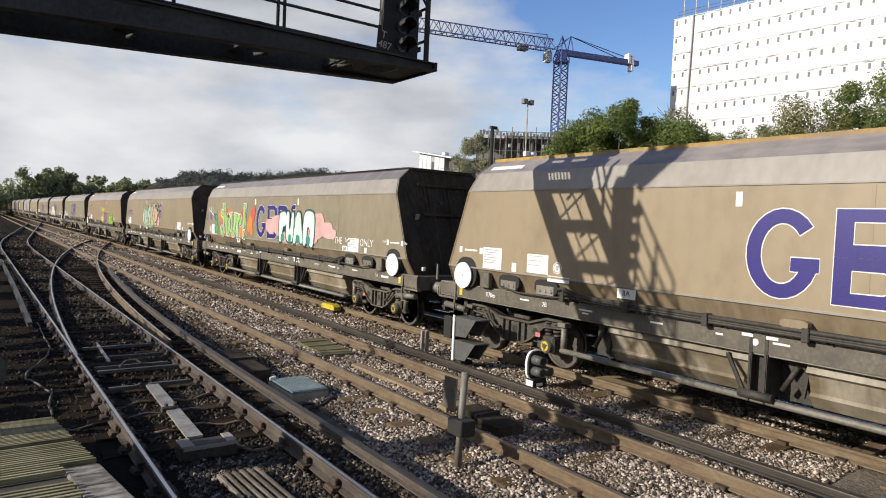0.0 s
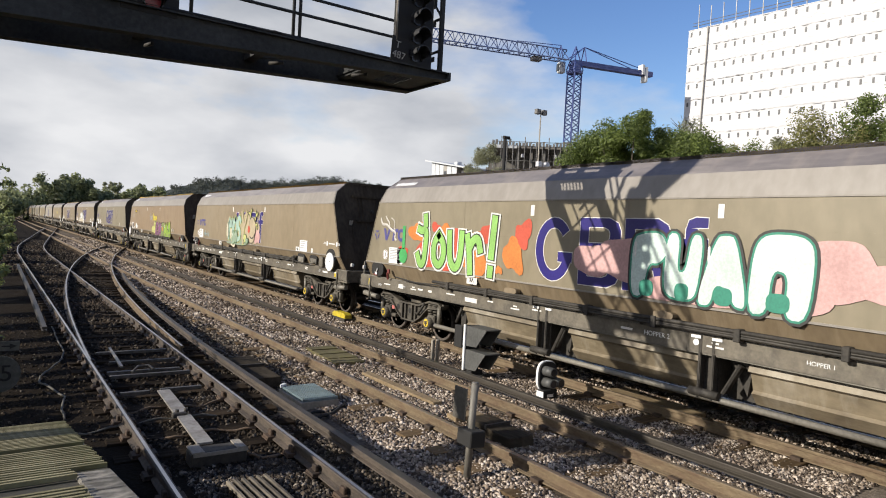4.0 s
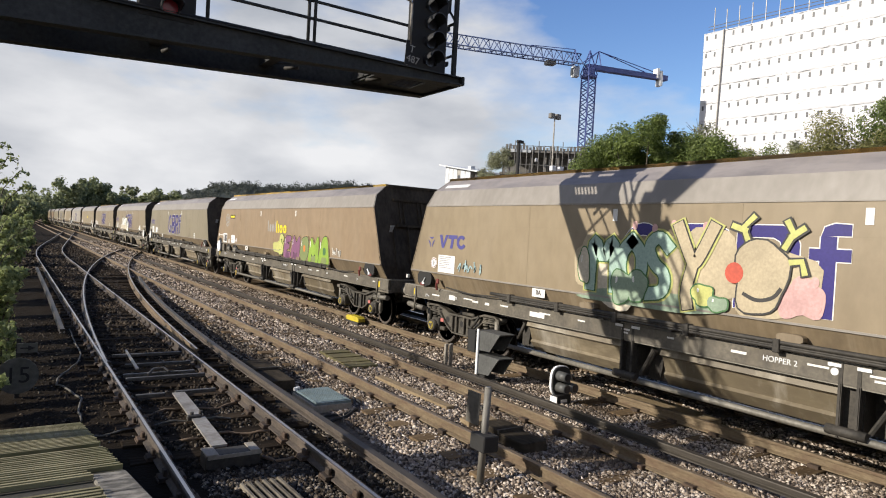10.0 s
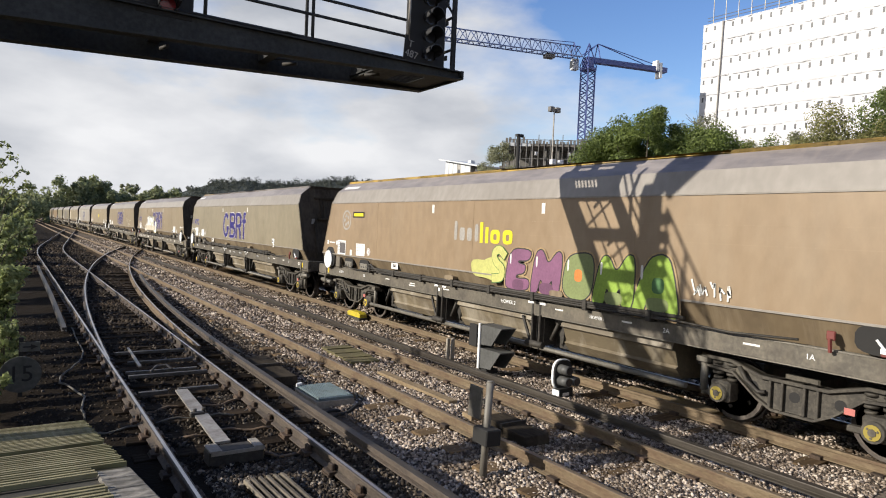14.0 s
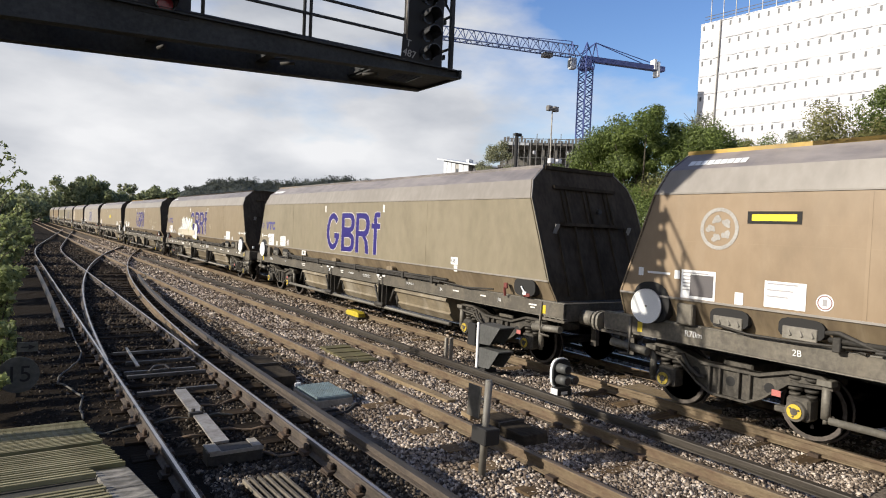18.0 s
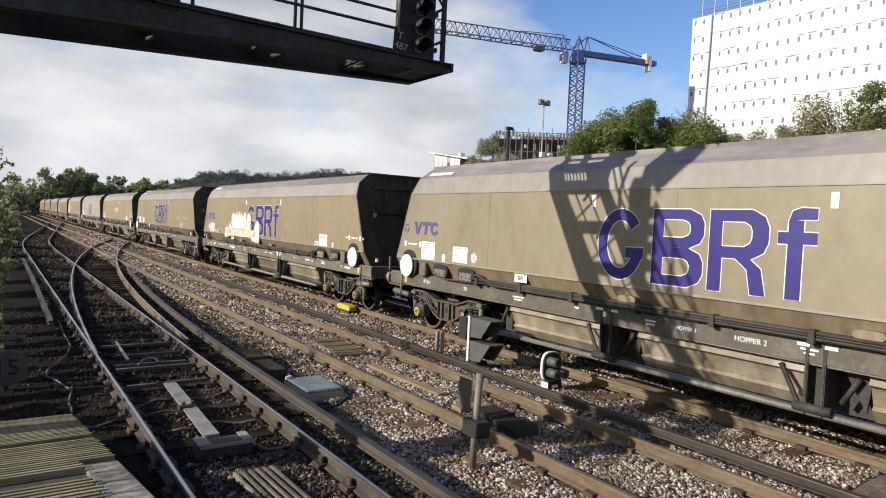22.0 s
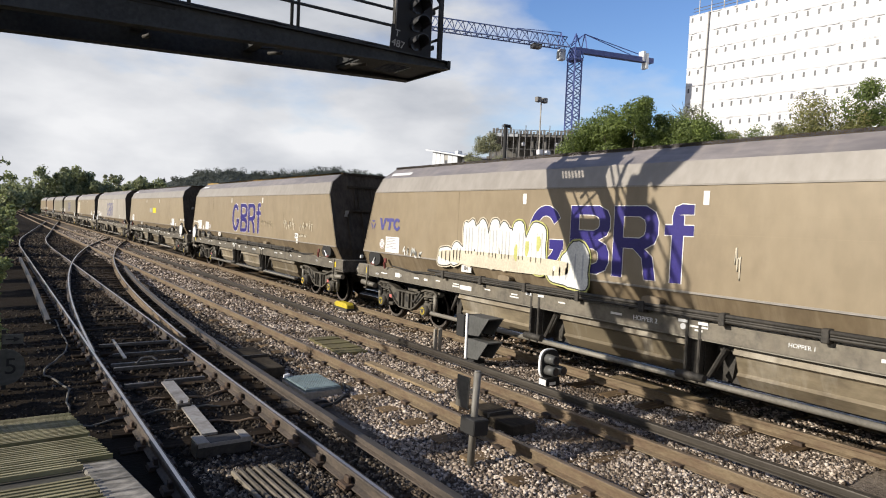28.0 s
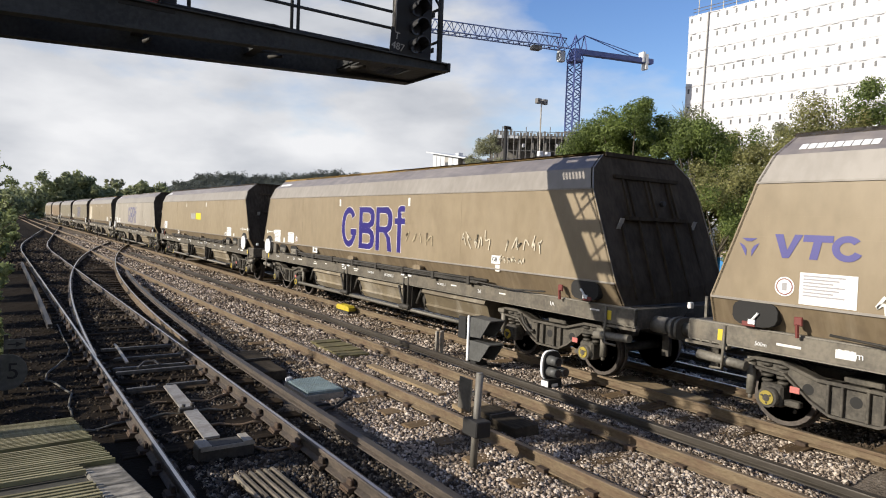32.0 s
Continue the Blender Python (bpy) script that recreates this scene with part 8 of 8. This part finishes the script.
# shrubs at y 9.7, 11.3, 15.3 and 18.5 are unseen, added to cast shade
for j, (x, y, h, sp, n, lf) in enumerate(((-0.20, 13.0, 1.9, 0.70, 2600, 0.055), (-0.45, 14.2, 2.3, 0.85, 2400, 0.06), (-0.5, 16.5, 2.2, 0.9, 3000, 0.07), (-0.9, 20.5, 2.3, 1.1, 3000, 0.08), (-0.9, 24.0, 2.3, 1.2, 2800, 0.09), (-0.8, 28.0, 2.6, 1.4, 2600, 0.10), (-0.6, 33.0, 2.7, 1.6, 2400, 0.12), (-0.4, 40.0, 2.6, 1.8, 2200, 0.14), (-0.3, 48.0, 2.6, 2.0, 2200, 0.16), (-0.6, 60.0, 2.4, 2.2, 2200, 0.2), (-0.6, 76.0, 2.4, 2.6, 2200, 0.25), (-0.6, 100.0, 2.6, 3.2, 2200, 0.3), (-0.35, 10.4, 0.9, 0.5, 900, 0.05), (-0.85, 9.7, 1.2, 0.5, 1600, 0.05), (-0.85, 11.3, 1.5, 0.55, 2000, 0.05), (-0.8, 15.3, 1.9, 0.6, 2000, 0.06), (-0.95, 18.5, 2.1, 0.8, 2400, 0.07), (-0.05, 12.0, 1.5, 0.5, 1200, 0.05))):
    shrub(x, y, h, sp, 800 + j, n, lf, "leafy trackside shrub with long arching stems, in a row partly added for shade")

# long leafy sprays that reach out beside the platform end
def spray_shrub():
    rng = random.Random(61)
    t = thing("shrub", pose(-0.7, 13.0, -0.25), "shrub with long arching leafy sprays against the sky", "shrub", "shrubs beside the platform end")
    bm, cs = B(), []
    for tx, ty, tz in ((1.00, 0.0, 3.18), (0.92, 0.1, 3.40), (0.76, -0.1, 3.62), (0.62, 0.2, 3.84), (0.96, 0.1, 2.80), (0.70, 0.0, 3.25), (1.05, -0.1, 2.45), (0.55, 0.0, 3.55), (0.98, 0.1, 2.15)):
        tip = Vector((tx, ty, tz))
        way = [Vector((0, 0, 0)), Vector((tx * 0.30, ty, tz * 0.55)), Vector((tx * 0.62, ty, tz * 0.93)), tip + Vector((-0.14, 0, 0.06)), tip]
        bent(bm, way, 0.008, 5)
        for a, b in zip(way[1:], way[2:]):
            for q in range(6):
                cs.append((a + (b - a) * (q / 6), 0.07))
    part("stem", bm, BARK, t)
    v, f = leaves(rng, cs, 620, 0.04)
    leaf_part("leaves", v, f, LEAF_BUSH, t)


spray_shrub()

# ---------------------------------------------------------------- sleepers, chairs and ballast stones


def build_sleepers():
    bm = B()
    box(bm, -1.28, 1.28, -0.125, 0.125, -0.13, 0.0, 0.008)
    brown = mesh_of("sleeper", bm, BROWN_SLEEPER)
    bm = B()
    box(bm, -1.02, 1.28, -0.12, 0.12, -0.13, 0.0, 0.008)
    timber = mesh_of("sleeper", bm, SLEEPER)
    bm = B()
    for sx in (-1, 1):
        box(bm, sx * 0.085 - 0.045, sx * 0.085 + 0.045, -0.09, 0.09, 0.0, 0.035, 0.006)
        box(bm, sx * 0.062 - 0.02, sx * 0.062 + 0.02, -0.05, 0.05, 0.03, 0.10, 0.008)
    box(bm, -0.14, 0.14, -0.09, 0.09, -0.012, 0.008)
    chair = mesh_of("rail_chair", bm, CHAIRM)
    bm = B()
    for sx in (-1, 1):
        box(bm, sx * 0.082 - 0.04, sx * 0.082 + 0.04, -0.07, 0.07, -0.02, 0.032, 0.006)
    clip = mesh_of("rail_clip", bm, CHAIRM)
    rng = random.Random(11)
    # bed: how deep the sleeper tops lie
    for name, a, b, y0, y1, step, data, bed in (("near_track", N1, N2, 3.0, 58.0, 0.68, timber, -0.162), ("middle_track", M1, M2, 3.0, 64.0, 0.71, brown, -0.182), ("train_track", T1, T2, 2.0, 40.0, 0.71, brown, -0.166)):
        t = tagged(new(name), "track of timber sleepers bedded in ballast", "railway track", "", "structure")
        y = y0
        while y < y1:
            s = new("sleeper", data)
            s.parent = t
            reach = turnout(y) if name == "near_track" and 11 < y < 33 else 0.0
            s.matrix_basis = pose((a + b + reach) / 2 + (bend(y) if name == "near_track" else 0) + rng.uniform(-0.04, 0.04), y + rng.uniform(-0.04, 0.04), bed - (0.045 if name == "near_track" and y < 7.4 else 0.0), 0, 0, rng.uniform(-1.2, 1.2)) @ Matrix.Diagonal((1 + reach / 2.56, 1, 1, 1))
            if y < 26:
                for x in (a, b):
                    c = new("rail_chair", chair) if name == "near_track" else new("rail_clip", clip)
                    c.parent, c.matrix_basis = t, pose(x, y, -0.150)
            y += step
        if name == "near_track":
            for k in range(24):
                y = 33.2 + 0.72 * k
                s = new("sleeper", data)
                s.parent, s.matrix_basis = t, pose((a + b) / 2 + turnout(y), y, -0.161, 0, 0, -math.degrees(math.atan(0.0048 * (y - 8))))


build_sleepers()


def stones(name, patches, mat, label, seed, poly):
    """Loose stones over rectangles: each (x0, x1, y0, y1, how many per square metre, radius)."""
    rng = np.random.default_rng(seed)
    if poly:
        g = (1 + 5 ** 0.5) / 2
        base = np.array([(-1, g, 0), (1, g, 0), (-1, -g, 0), (1, -g, 0), (0, -1, g), (0, 1, g), (0, -1, -g), (0, 1, -g), (g, 0, -1), (g, 0, 1), (-g, 0, -1), (-g, 0, 1)]) / 1.9
        tri = np.array([(0, 11, 5), (0, 5, 1), (0, 1, 7), (0, 7, 10), (0, 10, 11), (1, 5, 9), (5, 11, 4), (11, 10, 2), (10, 7, 6), (7, 1, 8), (3, 9, 4), (3, 4, 2), (3, 2, 6), (3, 6, 8), (3, 8, 9), (4, 9, 5), (2, 4, 11), (6, 2, 10), (8, 6, 7), (9, 8, 1)])
    else:
        base = np.array([(1, 0, 0), (-1, 0, 0), (0, 1, 0), (0, -1, 0), (0, 0, 1), (0, 0, -1)], float)
        tri = np.array([(0, 2, 4), (2, 1, 4), (1, 3, 4), (3, 0, 4), (2, 0, 5), (1, 2, 5), (3, 1, 5), (0, 3, 5)])
    vs, fs, n0 = [], [], 0
    for x0, x1, y0, y1, per, r in patches:
        n = int((x1 - x0) * (y1 - y0) * per)
        px, py = rng.uniform(x0, x1, n), rng.uniform(y0, y1, n)
        keep = np.ones(n, bool)
        for rx in (N1, N2, M1, M2, T1, T2):
            keep &= np.abs(px - rx) > 0.075
        px, py = px[keep], py[keep]
        n = len(px)
        size = r * rng.uniform(0.65, 1.4, n)
        pz = np.array([ballast_top(a, b) for a, b in zip(px, py)]) + size * rng.uniform(-0.35, 0.50, n)
        q = rng.normal(size=(n, 4))
        q /= np.linalg.norm(q, axis=1)[:, None]
        w, i, j, k = q.T
        rot = np.stack([np.stack([1 - 2 * (j * j + k * k), 2 * (i * j - k * w), 2 * (i * k + j * w)], -1), np.stack([2 * (i * j + k * w), 1 - 2 * (i * i + k * k), 2 * (j * k - i * w)], -1), np.stack([2 * (i * k - j * w), 2 * (j * k + i * w), 1 - 2 * (i * i + j * j)], -1)], 1)
        loc = base[None] * rng.uniform(0.6, 1.3, (n, 1, 3)) * rng.uniform(0.72, 1.25, (n, len(base), 1)) + rng.uniform(-0.22, 0.22, (n, len(base), 3))
        pts = np.einsum("nab,nvb->nva", rot, loc) * size[:, None, None] + np.stack([px, py, pz], -1)[:, None]
        vs.append(pts.reshape(-1, 3))
        fs.append((tri[None] + (n0 + np.arange(n) * len(base))[:, None, None]).reshape(-1, 3))
        n0 += n * len(base)
    v, f = np.concatenate(vs), np.concatenate(fs)
    me = bpy.data.meshes.new(name)
    me.vertices.add(len(v))
    me.vertices.foreach_set("co", v.ravel())
    me.loops.add(len(f) * 3)
    me.loops.foreach_set("vertex_index", f.ravel().astype(np.int32))
    me.polygons.add(len(f))
    me.polygons.foreach_set("loop_start", np.arange(0, len(f) * 3, 3, dtype=np.int32))
    me.update(calc_edges=True)
    me.materials.append(mat)
    return tagged(new(name, me), label, "ballast", kind="stuff")


stones("ballast_stones", [(3.75, 8.6, 3.2, 7.0, 2100, 0.0245), (4.05, 8.6, 7.0, 11.0, 1750, 0.026), (8.6, 10.2, 2.2, 9.0, 600, 0.027)], STONES, "loose buff and grey ballast stones", 21, False)
stones("ballast_stones", [(4.7, 8.6, 11.0, 17.0, 900, 0.032), (4.6, 8.6, 17.0, 27.0, 420, 0.040), (4.6, 8.6, 27.0, 45.0, 130, 0.055), (5.0, 8.6, 45.0, 80.0, 50, 0.08), (8.6, 10.2, 9.0, 25.0, 120, 0.045), (10.2, 14.5, 1.0, 14.0, 110, 0.05)], STONES, "loose buff and grey ballast stones", 22, False)
# stones in the shaded strip and near track get the darkened tones
stones("dusty_stones", [(1.72, 2.92, 4.2, 7.1, 1700, 0.025), (3.08, 3.85, 4.0, 8.6, 900, 0.025), (2.3, 2.9, 9.2, 10.1, 700, 0.022), (1.75, 2.0, 9.3, 9.9, 700, 0.022), (3.6, 4.8, 9.9, 17.0, 620, 0.028), (3.9, 4.7, 17.0, 24.0, 260, 0.038)], DIMSTONES, "loose dusty stones round the near rails, partly darkened for shade", 24, False)
stones("grimy_stones", [(1.55, 3.45, 7.0, 10.0, 420, 0.026), (1.4, 3.7, 10.0, 17.0, 220, 0.030), (1.5, 4.2, 17.0, 34.0, 130, 0.045), (0.1, 1.40, 8.6, 20.0, 110, 0.022), (0.4, 4.6, 34.0, 70.0, 60, 0.07)], DARKSTONES, "grimy stones and litter round the near track, darkened further for shade", 23, False)

motions()
